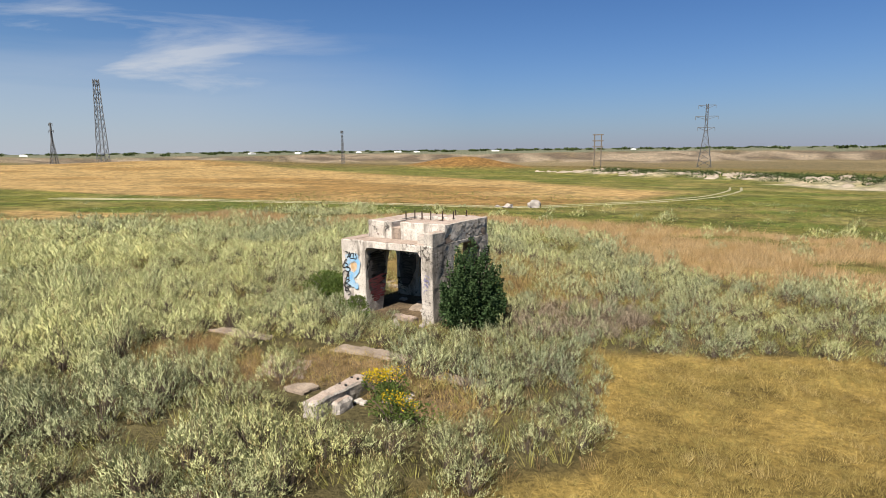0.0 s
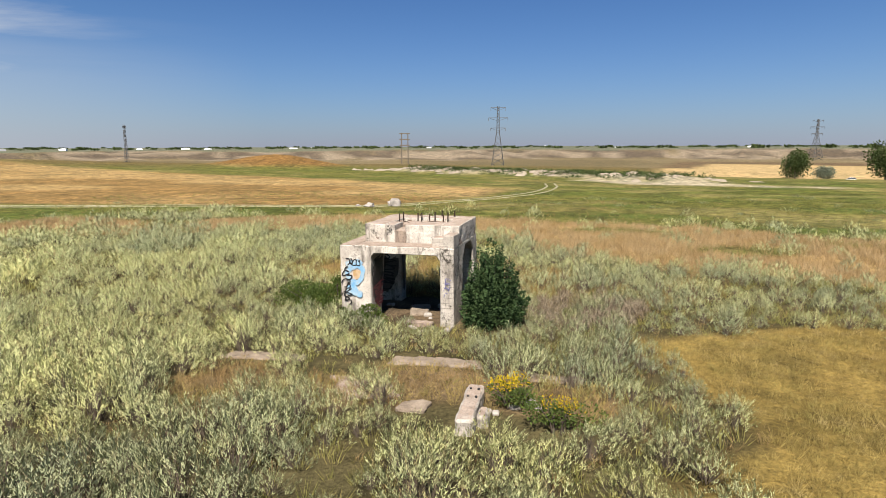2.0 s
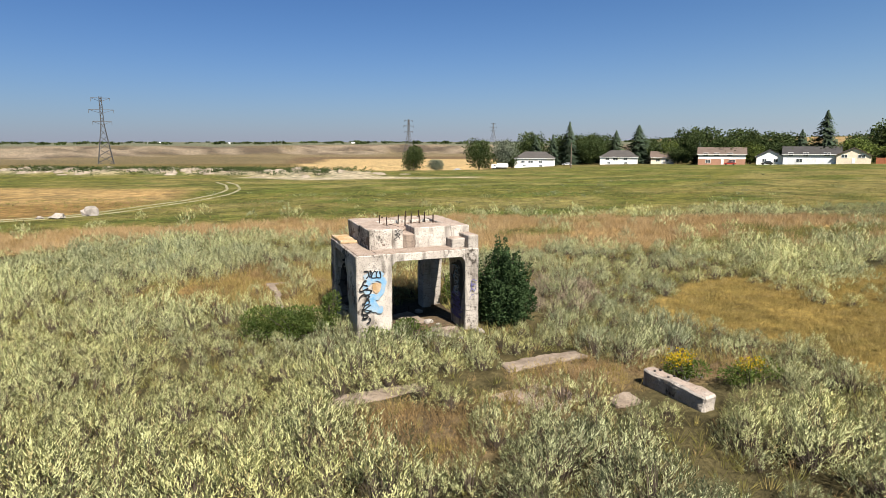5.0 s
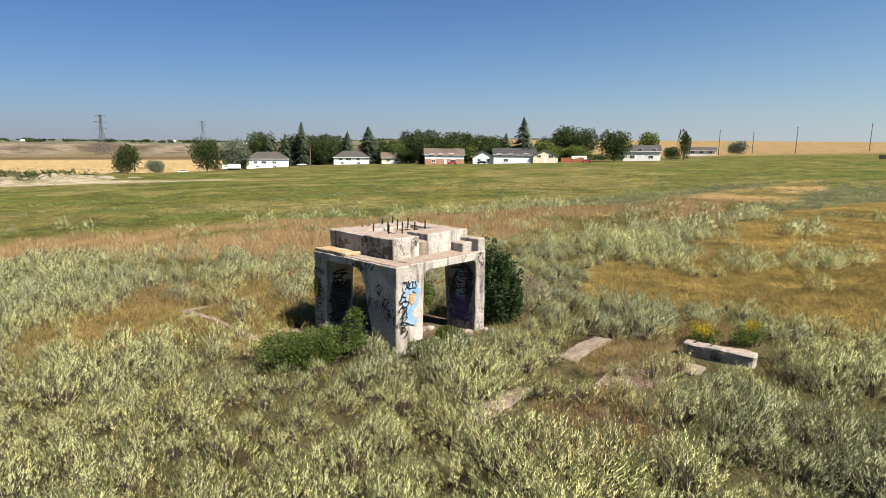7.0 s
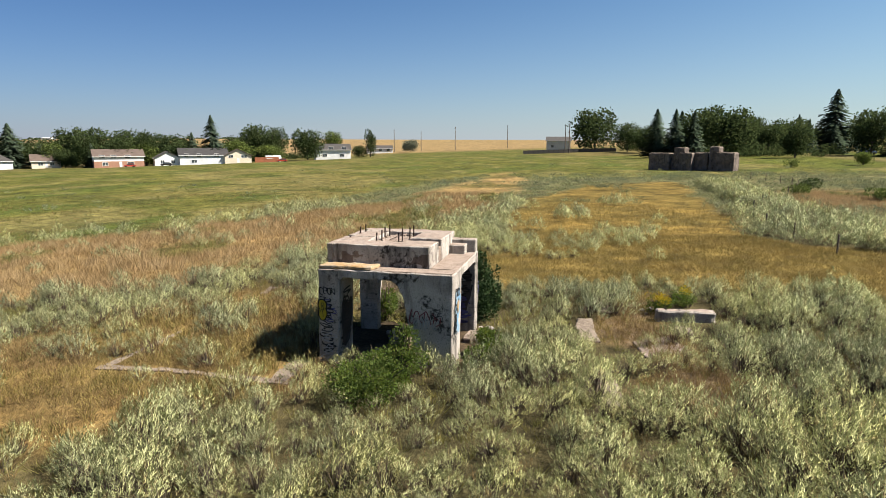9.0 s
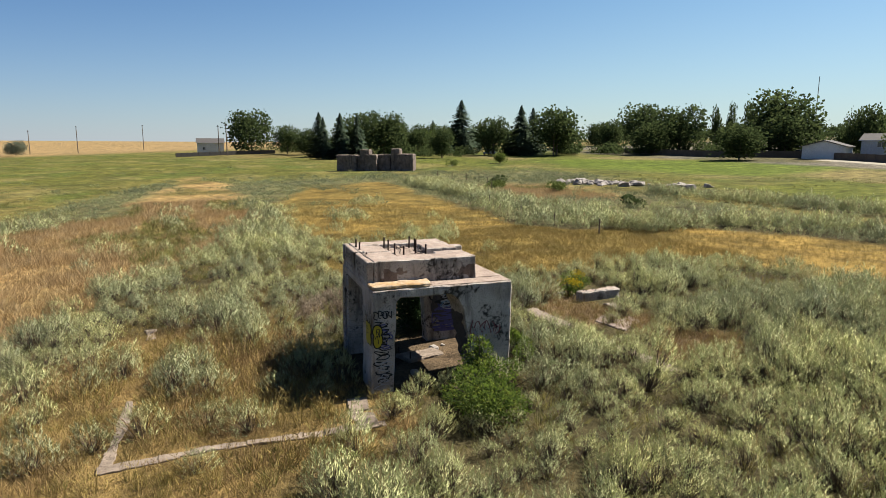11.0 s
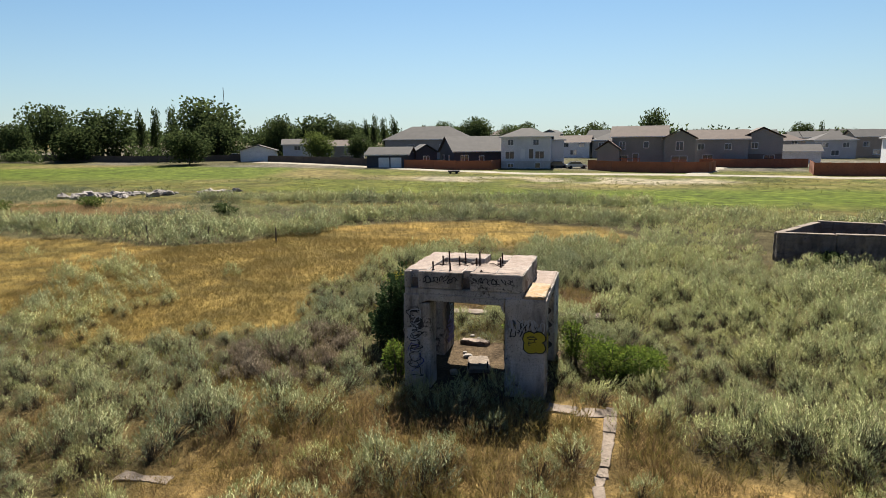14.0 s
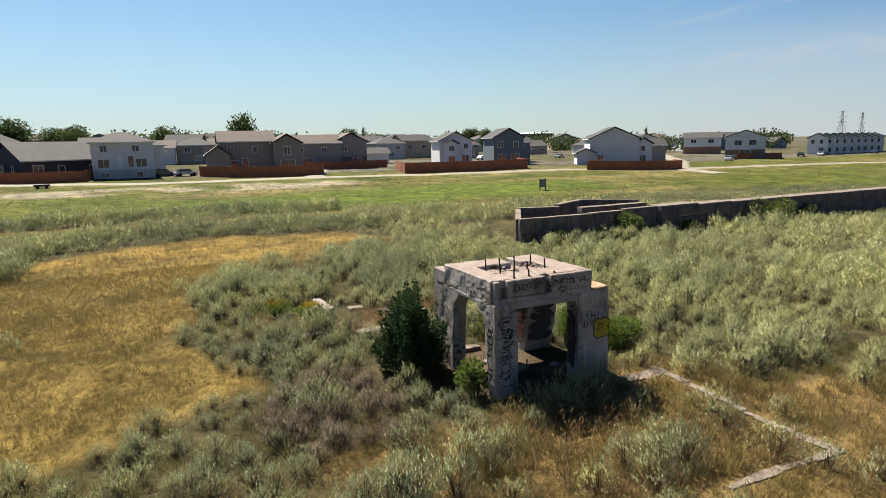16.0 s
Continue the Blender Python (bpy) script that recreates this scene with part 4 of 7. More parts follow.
    for line, deep in (([(75, -22), (49, -21.5), (32, -22), (27.6, -21), (23.1, -22), (18.7, -24.5), (18.6, -28.5), (17.6, -33), (12.4, -37), (8, -35.6), (0, -36), (-8, -35)], 4.5),
                       ([(44, -43), (30, -45.5), (22, -46.5), (13, -49.0), (3, -50), (-8, -48.5)], 3.0)):
        for (ax, ay), (bx, by) in zip(line, line[1:]):
            ln = math.hypot(bx - ax, by - ay)
            n = int(ln * deep * 1.6)
            s, w = rng.uniform(0, 1, n), rng.uniform(0, 1, n) * deep
            size = 1.0 + 0.35 * vnoise(ax + (bx - ax) * s, ay + (by - ay) * s, 4, 64) + 0.25 * rng.uniform(0, 1, n)
            rows.append(np.stack([ax + (bx - ax) * s - (by - ay) / ln * w * 0.6, ay + (by - ay) * s + (bx - ax) / ln * w, size], -1))
    rows = np.concatenate(rows)
    rows = rows[~off_limits(rows[:, 0], rows[:, 1])]
    scatter("sagebrush", rows, low, M_sage, "tall grey-green sagebrush in rows beside golden grass", "sagebrush", rng, stems=SAGE_LOOKS)
    x3, y3 = lattice(-110, 150, -62, 90, 1.35, rng)
    r3 = np.hypot(x3, y3)
    k3 = (rng.uniform(0, 1, x3.size) < sage_density(x3, y3, 0.6) * 0.8) & (r3 >= 50)
    s3 = np.clip(0.55 + 0.7 * vnoise(x3, y3, 5, 63), 0.45, 1.15)
    scatter("sagebrush", np.stack([x3, y3, s3], -1)[k3], far, M_sagefar, "distant low sagebrush on the flat", "sagebrush", rng)
    # grasses
    x, y = lattice(-48, 62, -38, 40, 0.42, rng)
    gold, rust, green, orange, dry, bare, gravel, south = zones(x, y)
    ok = ~off_limits(x, y)
    u = rng.uniform(0, 1, x.size)
    r = np.hypot(x, y)
    s = 0.6 + 0.7 * vnoise(x, y, 2.0, 71)
    spots = np.stack([x, y, s], -1)
    k = ok & (u < gold * 0.95) & (r < 48)
    scatter("dry_grass", spots[k] * np.array((1, 1, 0.55)), tuft, M_gold, "golden dry prairie grass in tufts", "grass", rng, tilt=0.2)
    fx, fy = lattice(7, 26, -24, 2, 0.24, rng)
    k = rng.uniform(0, 1, fx.size) < zones(fx, fy)[0]
    scatter("dry_grass", np.stack([fx, fy, 0.3 + 0.3 * vnoise(fx, fy, 1.4, 70)], -1)[k], wisp, M_gold, "fine golden prairie grass", "grass", rng, tilt=0.25)
    u2 = vnoise(x, y, 1.6, 77)
    k = ok & (u < np.maximum(dry * 0.97, bare * 0.8)) & (u2 < 0.55)
    scatter("dry_grass", spots[k] * np.array((1, 1, 1.2)), tuft, M_gold, "tall yellow-brown grass behind the ruin", "grass", rng, tilt=0.2)
    k = ok & (u < np.maximum(dry * 0.97, bare * 0.7)) & (u2 > 0.42)
    scatter("dry_grass", spots[k] * np.array((1, 1, 1.25)), tuft, M_straw, "tall rust-brown dry grass round the foundations", "grass", rng, tilt=0.2)
    hollow = step01(vnoise(x * 0.6, y, 5, 21), 0.42, 0.28)
    k = ok & (u < rust * hollow * 0.8)
    scatter("field_grass", spots[k] * np.array((1, 1, 0.9)), wisp, M_greeng, "dark green grass in the hollows of the dry band", "grass", rng, tilt=0.2)
    k = ok & (u < rust * (0.95 - 0.8 * hollow))
    scatter("dry_grass", spots[k] * np.array((1, 1, 1.2)), wisp, M_rustg, "rust-coloured dry grass in a band", "grass", rng, tilt=0.2)
    k = ok & (u > 0.80) & (gold + rust + dry < 0.3) & (green < 0.3) & (r < 24)
    scatter("dry_grass", spots[k] * np.array((1, 1, 0.8)), tuft, M_straw, "dry grass tufts between the sagebrush", "grass", rng, tilt=0.2)
    k = ok & (u < 0.45 - 0.2 * dry) & (gold + rust < 0.3) & (green < 0.3) & (r < 27)
    scatter("field_grass", spots[k] * np.array((1, 1, 0.85)), wisp, M_olive, "olive green grass tufts between the sagebrush", "grass", rng, tilt=0.25)
    x, y = lattice(-7, 14, -12, 10, 0.21, rng)
    gold, rust, green, orange, dry, bare, gravel, south = zones(x, y)
    u = rng.uniform(0, 1, x.size)
    u2 = vnoise(x, y, 0.9, 79)
    inside_ruin = (x > -2.5) & (x < 2.1) & (y > -2.7) & (y < 1.8)
    hard = inside_ruin | ((vnoise(x, y, 1.3, 80) > 0.36) & (x > -4.5) & (x < -3.95) & (y > 1.8) & (y < 8.7)) | ((y > 8.1) & (y < 8.65) & (x < 0)) | ((x > -4.8) & (x < -2.3) & (y > 1.8) & (y < 2.9)) | ((x > 1.3) & (x < 3.4) & (y > -6.95) & (y < -6.45))
    base = np.stack([x, y, 0.45 + 0.5 * vnoise(x, y, 1.1, 78)], -1)
    k = ~hard & (u < np.maximum(dry * 0.8, bare)) & (u2 < 0.5)
    scatter("dry_grass", base[k], tuft, M_gold, "short golden grass round the foundations", "grass", rng, tilt=0.25)
    k = ~hard & (u < np.maximum(dry * 0.7, bare)) & (u2 >= 0.5)
    scatter("dry_grass", base[k], tuft, M_straw, "short brown grass round the foundations", "grass", rng, tilt=0.25)
    x, y = lattice(-70, 110, -90, 80, 1.1, rng)
    gold, rust, green, orange, dry, bare, gravel, south = zones(x, y)
    u = rng.uniform(0, 1, x.size)
    lawn = np.maximum(inside(x, y, LUSH[0], 3.0), inside(x, y, LUSH[1], 3.0))
    k = (u < green * (1 - lawn) * 0.6 * step01(vnoise(x, y, 6, 73), 0.3, 0.6)) & (np.hypot(x, y) < 95) & ~off_limits(x, y)
    scatter("field_grass", np.stack([x, y, 0.5 + 0.4 * vnoise(x, y, 3, 74)], -1)[k], tuft2, M_greeng, "low green field grass in tufts", "grass", rng, tilt=0.3)
    x, y = lattice(-62, 96, 24, 86, 0.95, rng)
    gold, rust, green, orange, dry, bare, gravel, south = zones(x, y)
    u, v = rng.uniform(0, 1, x.size), vnoise(x, y, 4.5, 75)
    near = np.hypot(x, y) < 78
    spots = np.stack([x, y, 0.28 + 0.35 * vnoise(x, y, 2.2, 76)], -1)
    k = near & (u < green * 0.75 * step01(v, 0.40, 0.62))
    scatter("field_grass", spots[k], tuft2, M_olive, "olive tufts of coarse grass in the green field", "grass", rng, tilt=0.3)
    k = near & (u < green * 0.7 * step01(v, 0.52, 0.34))
    scatter("field_grass", spots[k] * np.array((1, 1, 0.9)), tuft2, M_straw, "bleached tufts of coarse grass in the green field", "grass", rng, tilt=0.3)
    # grey dead brush beside the dark shrub
    a, q = rng.uniform(0, 2 * np.pi, 64), np.sqrt(rng.uniform(0, 1, 64))
    dead = np.stack([6.7 + 2.3 * q * np.cos(a), 0.6 + 3.0 * q * np.sin(a), rng.uniform(0.45, 0.85, 64)], -1)
    scatter("dead_brush", dead, sage[:4], M_dead, "grey-brown dead brush beside the dark shrub", "brush", rng, stems=(M_twig, M_dead, M_dead))
    # dark shrubs on the sandy bank
    bank = [(-66, 215), (-40, 196), (-8, 184), (8, 165), (30, 142)]
    sp = []
    for _ in range(260):
        i = rng.integers(0, 4)
        s = rng.uniform(0, 1)
        bx = bank[i][0] + (bank[i + 1][0] - bank[i][0]) * s + rng.normal(0, 4)
        by = bank[i][1] + (bank[i + 1][1] - bank[i][1]) * s + rng.normal(0, 4)
        sp.append((bx, by, rng.uniform(1.5, 3.0)))
    scatter("shrubs", np.array(sp), [p * np.array((1.6, 1.6, 0.8)) for p in far], M_tree, "dark low shrubs on a sandy bank", "shrub", rng)


build_cover()

# ---- the concrete ruin ----
X0, X1, Y0, Y1 = -2.43, 2.02, -2.65, 1.76
ruin = thing("concrete_ruin", 0, 0, 0, 0, "roofed concrete ruin with four legs, graffiti and rusted rods on top", "ruin")
# left flank: thick, its opening widening towards the ground, slanted haunch
bm = prism(bmesh.new(), [(Y1 + 0.06, -0.4), (Y1, 3.03), (Y0, 3.03), (Y0 + 0.05, -0.4), (-1.62, -0.4), (-1.30, 1.0), (-1.03, 2.24),
                         (-0.86, 2.58), (-0.62, 2.75), (0.90, 2.75), (1.04, 2.62), (1.15, -0.4)], "x", X0, -1.20)
part("left_flank", worn(bm, 0.035, 0.24, 0.02, 1.0), M_smooth, ruin)
# right flank, thin, with a chamfered opening
bm = prism(bmesh.new(), [(Y0 + 0.03, -0.4), (Y0 + 0.03, 3.03), (Y1, 3.03), (Y1 + 0.04, -0.4), (1.40, -0.4), (1.04, 2.45), (0.55, 2.86),
                         (-0.62, 2.86), (-1.02, 2.42), (-1.20, -0.4)], "x", 1.50, X1)
part("right_flank", worn(bm, 0.035, 0.24, 0.02, 2.0), M_concrete, ruin)
# lintels across the front and the back
bm = prism(bmesh.new(), [(-1.19, 3.03), (-1.19, 2.60), (-1.05, 2.75), (1.36, 2.75), (1.49, 2.55), (1.49, 3.03)], "y", Y0 + 0.012, -1.95)
part("front_lintel", worn(bm, 0.02, 0.3, 0.014, 3.0), M_smooth, ruin)
bm = prism(bmesh.new(), [(-1.19, 3.03), (-1.19, 2.52), (-1.05, 2.78), (1.25, 2.80), (1.49, 2.70), (1.49, 3.03)], "y", 1.10, Y1 - 0.012)
part("back_lintel", worn(bm, 0.02, 0.3, 0.014, 4.0), M_concrete, ruin)
bm = boxed(1.16, 1.52, 1.05, Y1 - 0.02, -0.4, 2.72)
part("back_pier", worn(bm, 0.03, 0.3, 0.014, 4.5), M_concrete, ruin)
part("ceiling_slab", boxed(-1.22, 1.52, -1.97, 1.12, 2.84, 3.00), M_concrete, ruin)
# upper block: a lower core with raised rim pieces, a slot to the front and two grooves at the back
UX0, UX1, UY0, UY1 = -1.75, 2.012, -1.72, 1.69
UYB = UY1 - 0.15      # back of the core behind the facing
part("block_core", worn(boxed(UX0 + 0.012, UX1 - 0.012, UY0 + 0.02, UYB - 0.012, 2.98, 3.52), 0.03, 0.3, 0.03, 5.0), M_top, ruin)
for x0, x1, y0, y1, s in ((UX0, -0.90, UY0, UYB, 6.0), (-0.90, -0.52, UY0, -0.70, 7.0), (-0.10, 1.30, UY0, -0.66, 8.0), (1.30, UX1, UY0, UYB - 0.02, 9.0),
                          (-0.90, -0.15, 0.62, UYB, 10.0), (0.15, 1.30, 0.60, UYB, 11.0), (-0.15, 0.15, 0.62, UYB - 0.10, 12.0)):
    part("block_piece", worn(boxed(x0 + 0.002, x1 - 0.002, y0, y1, 3.0 + 0.01 * (s % 2), 3.75 - 0.006 * (s % 4)), 0.025, 0.15, 0.022, s), M_smooth, ruin)
bm = boxed(-0.88, 1.28, -0.68, 0.64, 3.50, 3.60)
part("basin_floor", worn(bm, 0.02, 0.12, 0.06, 13.0), M_top, ruin)
# ledge: orange spalled strip on the left, worn skin, stub at the front right corner
bm = prism(bmesh.new(), [(X0 + 0.02, 1.74), (X0 + 0.02, 0.0), (-2.05, -0.12), (-1.77, -0.1), (-1.77, 1.74)], "z", 3.02, 3.13)
part("spalled_ledge", worn(bm, 0.025, 0.11, 0.035, 14.0), M_ochre, ruin, "spalled ochre-stained ledge")
part("ledge_skin", worn(boxed(X0 + 0.05, -1.78, Y0 + 0.06, -0.1, 3.0, 3.045), 0.01, 0.2, 0.008, 15.0), M_top, ruin)
part("front_ledge_skin", worn(boxed(-1.7, 1.10, Y0 + 0.06, UY0 - 0.02, 3.0, 3.045), 0.01, 0.2, 0.008, 16.0), M_top, ruin)
part("corner_stub", worn(boxed(1.62, X1, Y0 + 0.06, UY0 + 0.05, 3.0, 3.50), 0.03, 0.2, 0.012, 17.0), M_concrete, ruin)
part("corner_step", worn(boxed(1.12, 1.63, -2.28, UY0 + 0.02, 3.0, 3.36), 0.03, 0.2, 0.012, 18.0), M_concrete, ruin)
# grooves at the back are shadowed recesses cut by thin raised pieces
part("back_sill", worn(boxed(UX0 + 0.03, UX1 - 0.03, UYB + 0.004, UY1 + 0.04, 3.0, 3.195), 0.02, 0.3, 0.012, 19.5), M_concrete, ruin)
for x0, x1 in ((UX0 + 0.02, -0.10), (0.13, 1.54), (1.78, UX1 - 0.02)):
    part("back_facing", worn(boxed(x0, x1, UYB + 0.004, UY1 + 0.05, 3.20, 3.735), 0.025, 0.2, 0.016, x0 + 20), M_concrete, ruin)
# rods
for x, y, h in ((1.12, 1.45, 0.30), (0.57, 1.45, 0.28), (1.05, 0.50, 0.46), (0.50, 0.50, 0.46), (-0.05, 0.43, 0.42), (1.08, -0.40, 0.46), (0.52, -0.42, 0.46),
                (0.0, -0.30, 0.50), (-0.82, 0.35, 0.44), (-0.75, -0.40, 0.46), (-0.42, 1.45, 0.10)):
    base = 3.56 if abs(y) < 0.62 else 3.70
    bm = beam(bmesh.new(), (x, y, base), (x + 0.01, y - 0.01, base + h), 0.026, 0.026, 6)
    part("anchor_rod", beam(bm, (x, y, base + 0.02), (x, y, base + 0.06), 0.045, 0.045, 6), M_rust, ruin, "rusted steel rod")
# bent loops of reinforcing wire
for pts in ([(0.15, 0.2, 3.62), (0.5, 0.05, 3.68), (0.9, 0.15, 3.63), (1.2, -0.05, 3.62)], [(-0.75, 0.0, 3.62), (-0.5, -0.2, 3.69), (-0.3, -0.45, 3.63)],
            [(0.3, -0.5, 3.62), (0.75, -0.6, 3.7), (1.15, -0.5, 3.63)]):
    bm = bmesh.new()
    for p, q in zip(pts, pts[1:]):
        beam(bm, p, q, 0.012, 0.012, 5)
    part("bent_wire", bm, M_rust, ruin)


# ---- spray paint ----
def on_face(face, u, v, lift):
    axis, at, sign = face
    return Vector((at + sign * lift, u, v)) if axis == "x" else Vector((u, at + sign * lift, v))


def ribbon(bm, face, pts, width, lift):
    prev = None
    n = len(pts)
    for i, (u, v) in enumerate(pts):
        a, b = pts[max(i - 1, 0)], pts[min(i + 1, n - 1)]
        du, dv = b[0] - a[0], b[1] - a[1]
        ln = math.hypot(du, dv) or 1
        nu, nv = -dv / ln * width / 2, du / ln * width / 2
        pair = (bm.verts.new(on_face(face, u + nu, v + nv, lift)), bm.verts.new(on_face(face, u - nu, v - nv, lift)))
        if prev:
            bm.faces.new((prev[0], prev[1], pair[1], pair[0]))
        prev = pair


def smooth_line(ctrl, k=8):
    out = []
    p = [ctrl[0]] + ctrl + [ctrl[-1]]
    for i in range(1, len(p) - 2):
        for s in range(k):
            t = s / k
            out.append(tuple(0.5 * (2 * p[i][c] + (p[i + 1][c] - p[i - 1][c]) * t + (2 * p[i - 1][c] - 5 * p[i][c] + 4 * p[i + 1][c] - p[i + 2][c]) * t * t
                                    + (3 * p[i][c] - p[i - 1][c] - 3 * p[i + 1][c] + p[i + 2][c]) * t ** 3) for c in (0, 1)))
    out.append(ctrl[-1])
    return out


def scrawl(face, u0, u1, v0, v1, loops, width, material, seed, lift=0.022, vertical=True):
    """Looping strokes that run up or along a face: an unreadable tag."""
    rng = random.Random(seed)
    for k in range(loops):
        bm = bmesh.new()
        f = (k + 0.5) / loops
        cu, cv = (rng.uniform(u0, u1) * 0.3 + 0.7 * (u0 + u1) / 2, v0 + f * (v1 - v0)) if vertical else (u0 + f * (u1 - u0), (v0 + v1) / 2)
        ru = (u1 - u0) * (0.42 if vertical else 0.8 / loops)
        rv = (v1 - v0) * (0.8 / loops if vertical else 0.42)
        a0, n = rng.uniform(0, 6.28), rng.choice((4, 5, 6, 7))
        ctrl = [(cu + ru * math.cos(a0 + j * rng.uniform(0.8, 1.5)) * rng.uniform(0.5, 1.0), cv + rv * math.sin(a0 + j * rng.uniform(0.8, 1.5)) * rng.uniform(0.5, 1.0))
                for j in range(n)]
        ribbon(bm, face, smooth_line(ctrl), width, lift + 0.001 * k)
        part("spray_stroke", bm, material, ruin, "sprayed stroke of an unreadable tag")


def blot(face, cu, cv, ru, rv, material, seed, lift=0.018, hole=0.0, label="sprayed patch of colour", wob=1.0):
    """A sprayed blob or ring with an uneven rim."""
    rng = random.Random(seed)
    ph = [rng.uniform(0, 6.28) for _ in range(3)]
    bm = bmesh.new()
    n = 36
    rim, inn = [], []
    for k in range(n):
        a = 2 * math.pi * k / n
        f = 1 + wob * (0.13 * math.sin(2 * a + ph[0]) + 0.09 * math.sin(3 * a + ph[1]) + 0.05 * math.sin(7 * a + ph[2]))
        rim.append(bm.verts.new(on_face(face, cu + ru * f * math.cos(a), cv + rv * f * math.sin(a), lift)))
        inn.append(bm.verts.new(on_face(face, cu + ru * f * hole * math.cos(a), cv + rv * f * hole * math.sin(a), lift)) if hole else None)
    if hole:
        for k in range(n):
            bm.faces.new((rim[k], rim[(k + 1) % n], inn[(k + 1) % n], inn[k]))
    else:
        bm.faces.new(rim)
    return part("graffiti_patch", bm, material, ruin, label)


FRONT, BACK, LEFT, RIGHT = ("y", Y0, -1), ("y", Y1, 1), ("x", X0, -1), ("x", X1, 1)
blot(FRONT, -1.80, 1.92, 0.36, 0.44, M_blue, 1, hole=0.55, label="pale blue sprayed ring")
blot(FRONT, -1.86, 2.32, 0.34, 0.17, M_blue, 2, lift=0.019)
blot(FRONT, -1.95, 1.30, 0.22, 0.26, M_blue, 3, lift=0.019)
blot(FRONT, -1.74, 1.92, 0.15, 0.2, M_ochre, 4, lift=0.017)
blot(FRONT, -1.66, 1.14, 0.12, 0.14, M_blue, 14, lift=0.017)
scrawl(FRONT, -2.38, -1.90, 0.70, 2.20, 9, 0.045, M_black, 5, lift=0.026)
scrawl(FRONT, -2.20, -1.62, 2.20, 2.58, 4, 0.04, M_black, 6, lift=0.026, vertical=False)
scrawl(FRONT, 1.60, 1.95, 1.2, 1.9, 4, 0.018, M_violet, 7)
scrawl(("y", UY0, -1), -0.85, -0.55, 3.35, 3.7, 3, 0.02, M_black, 8)
scrawl(LEFT, -2.25, -1.25, 1.35, 1.95, 6, 0.03, M_red, 9, vertical=False)
scrawl(LEFT, -2.3, -1.7, 1.5, 1.8, 3, 0.02, M_black, 10, vertical=False)
scrawl(LEFT, 1.20, 1.70, 1.3, 2.0, 5, 0.035, M_violet, 11)
scrawl(LEFT, 1.15, 1.75, 0.3, 0.9, 5, 0.04, M_black, 12)
scrawl(BACK, -2.3, -1.35, 1.75, 2.45, 7, 0.035, M_white, 16, vertical=False)
scrawl(BACK, -2.3, -1.35, 1.75, 2.45, 6, 0.03, M_black, 17, lift=0.03, vertical=False)
for face, lobes in ((BACK, ((-2.24, 1.88, 0.17, 0.17), (-1.97, 1.84, 0.21, 0.19), (-2.00, 1.58, 0.22, 0.19), (-2.26, 1.58, 0.15, 0.18))), (LEFT, ((1.63, 1.85, 0.12, 0.17), (1.62, 1.57, 0.13, 0.20)))):
    for rim, m, lift in ((0.035, M_black, 0.040), (0.0, M_yellow, 0.050)):
        for k, (u, v, ru, rv) in enumerate(lobes):
            blot(face, u, v, ru + rim, rv + rim, m, 18 + k, lift=lift + 0.002 * k, label="yellow sprayed figure" if m is M_yellow else "black sprayed rim", wob=0.35)
scrawl(BACK, -2.2, -1.85, 1.62, 1.92, 3, 0.022, M_black, 19, lift=0.062)
scrawl(LEFT, 1.57, 1.70, 1.5, 1.9, 2, 0.02, M_black, 15, lift=0.060)
scrawl(BACK, 1.4, 1.95, 1.2, 2.1, 6, 0.026, M_black, 21)
scrawl(BACK, 1.4, 1.95, 0.5, 1.4, 4, 0.03, M_violet, 22)
scrawl(BACK, -2.35, -1.9, 0.2, 0.9, 4, 0.025, M_violet, 23)
IN_R, IN_L = ("x", 1.50, -1), ("x", -1.20, 1)
scrawl(IN_R, 1.15, 1.7, 0.8, 2.0, 6, 0.05, M_black, 24)
scrawl(IN_R, -2.5, -1.35, 1.4, 2.1, 6, 0.05, M_black, 25, vertical=False)
scrawl(IN_R, -2.4, -1.4, 0.6, 1.3, 5, 0.04, M_violet, 26, vertical=False)
scrawl(IN_L, -2.5, -1.4, 1.6, 2.3, 6, 0.06, M_black, 27, vertical=False)
scrawl(IN_L, -2.4, -1.5, 0.9, 1.7, 4, 0.05, M_red, 28, vertical=False)
scrawl(IN_L, 1.15, 1.7, 0.9, 2.1, 5, 0.05, M_black, 29)
scrawl(RIGHT, 1.25, 1.7, 0.9, 2.2, 5, 0.04, M_black, 30)
scrawl(("y", 1.15, -1), -2.2, -1.3, 1.2, 2.3, 7, 0.05, M_black, 31)

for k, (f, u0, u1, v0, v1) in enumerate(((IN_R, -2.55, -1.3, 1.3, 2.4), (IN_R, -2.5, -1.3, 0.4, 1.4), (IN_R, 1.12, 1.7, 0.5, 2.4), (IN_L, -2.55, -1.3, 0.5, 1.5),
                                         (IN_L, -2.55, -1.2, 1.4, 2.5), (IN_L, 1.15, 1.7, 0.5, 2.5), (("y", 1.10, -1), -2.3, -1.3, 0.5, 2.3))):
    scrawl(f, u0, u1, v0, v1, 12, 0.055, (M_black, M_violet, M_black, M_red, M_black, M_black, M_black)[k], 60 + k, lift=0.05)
M_smudge_shade = mat("smudge_and_shade_paint", (0.085, 0.075, 0.075), (0.13, 0.115, 0.11), 3.0, c3=(0.06, 0.055, 0.07), bump=0.2)
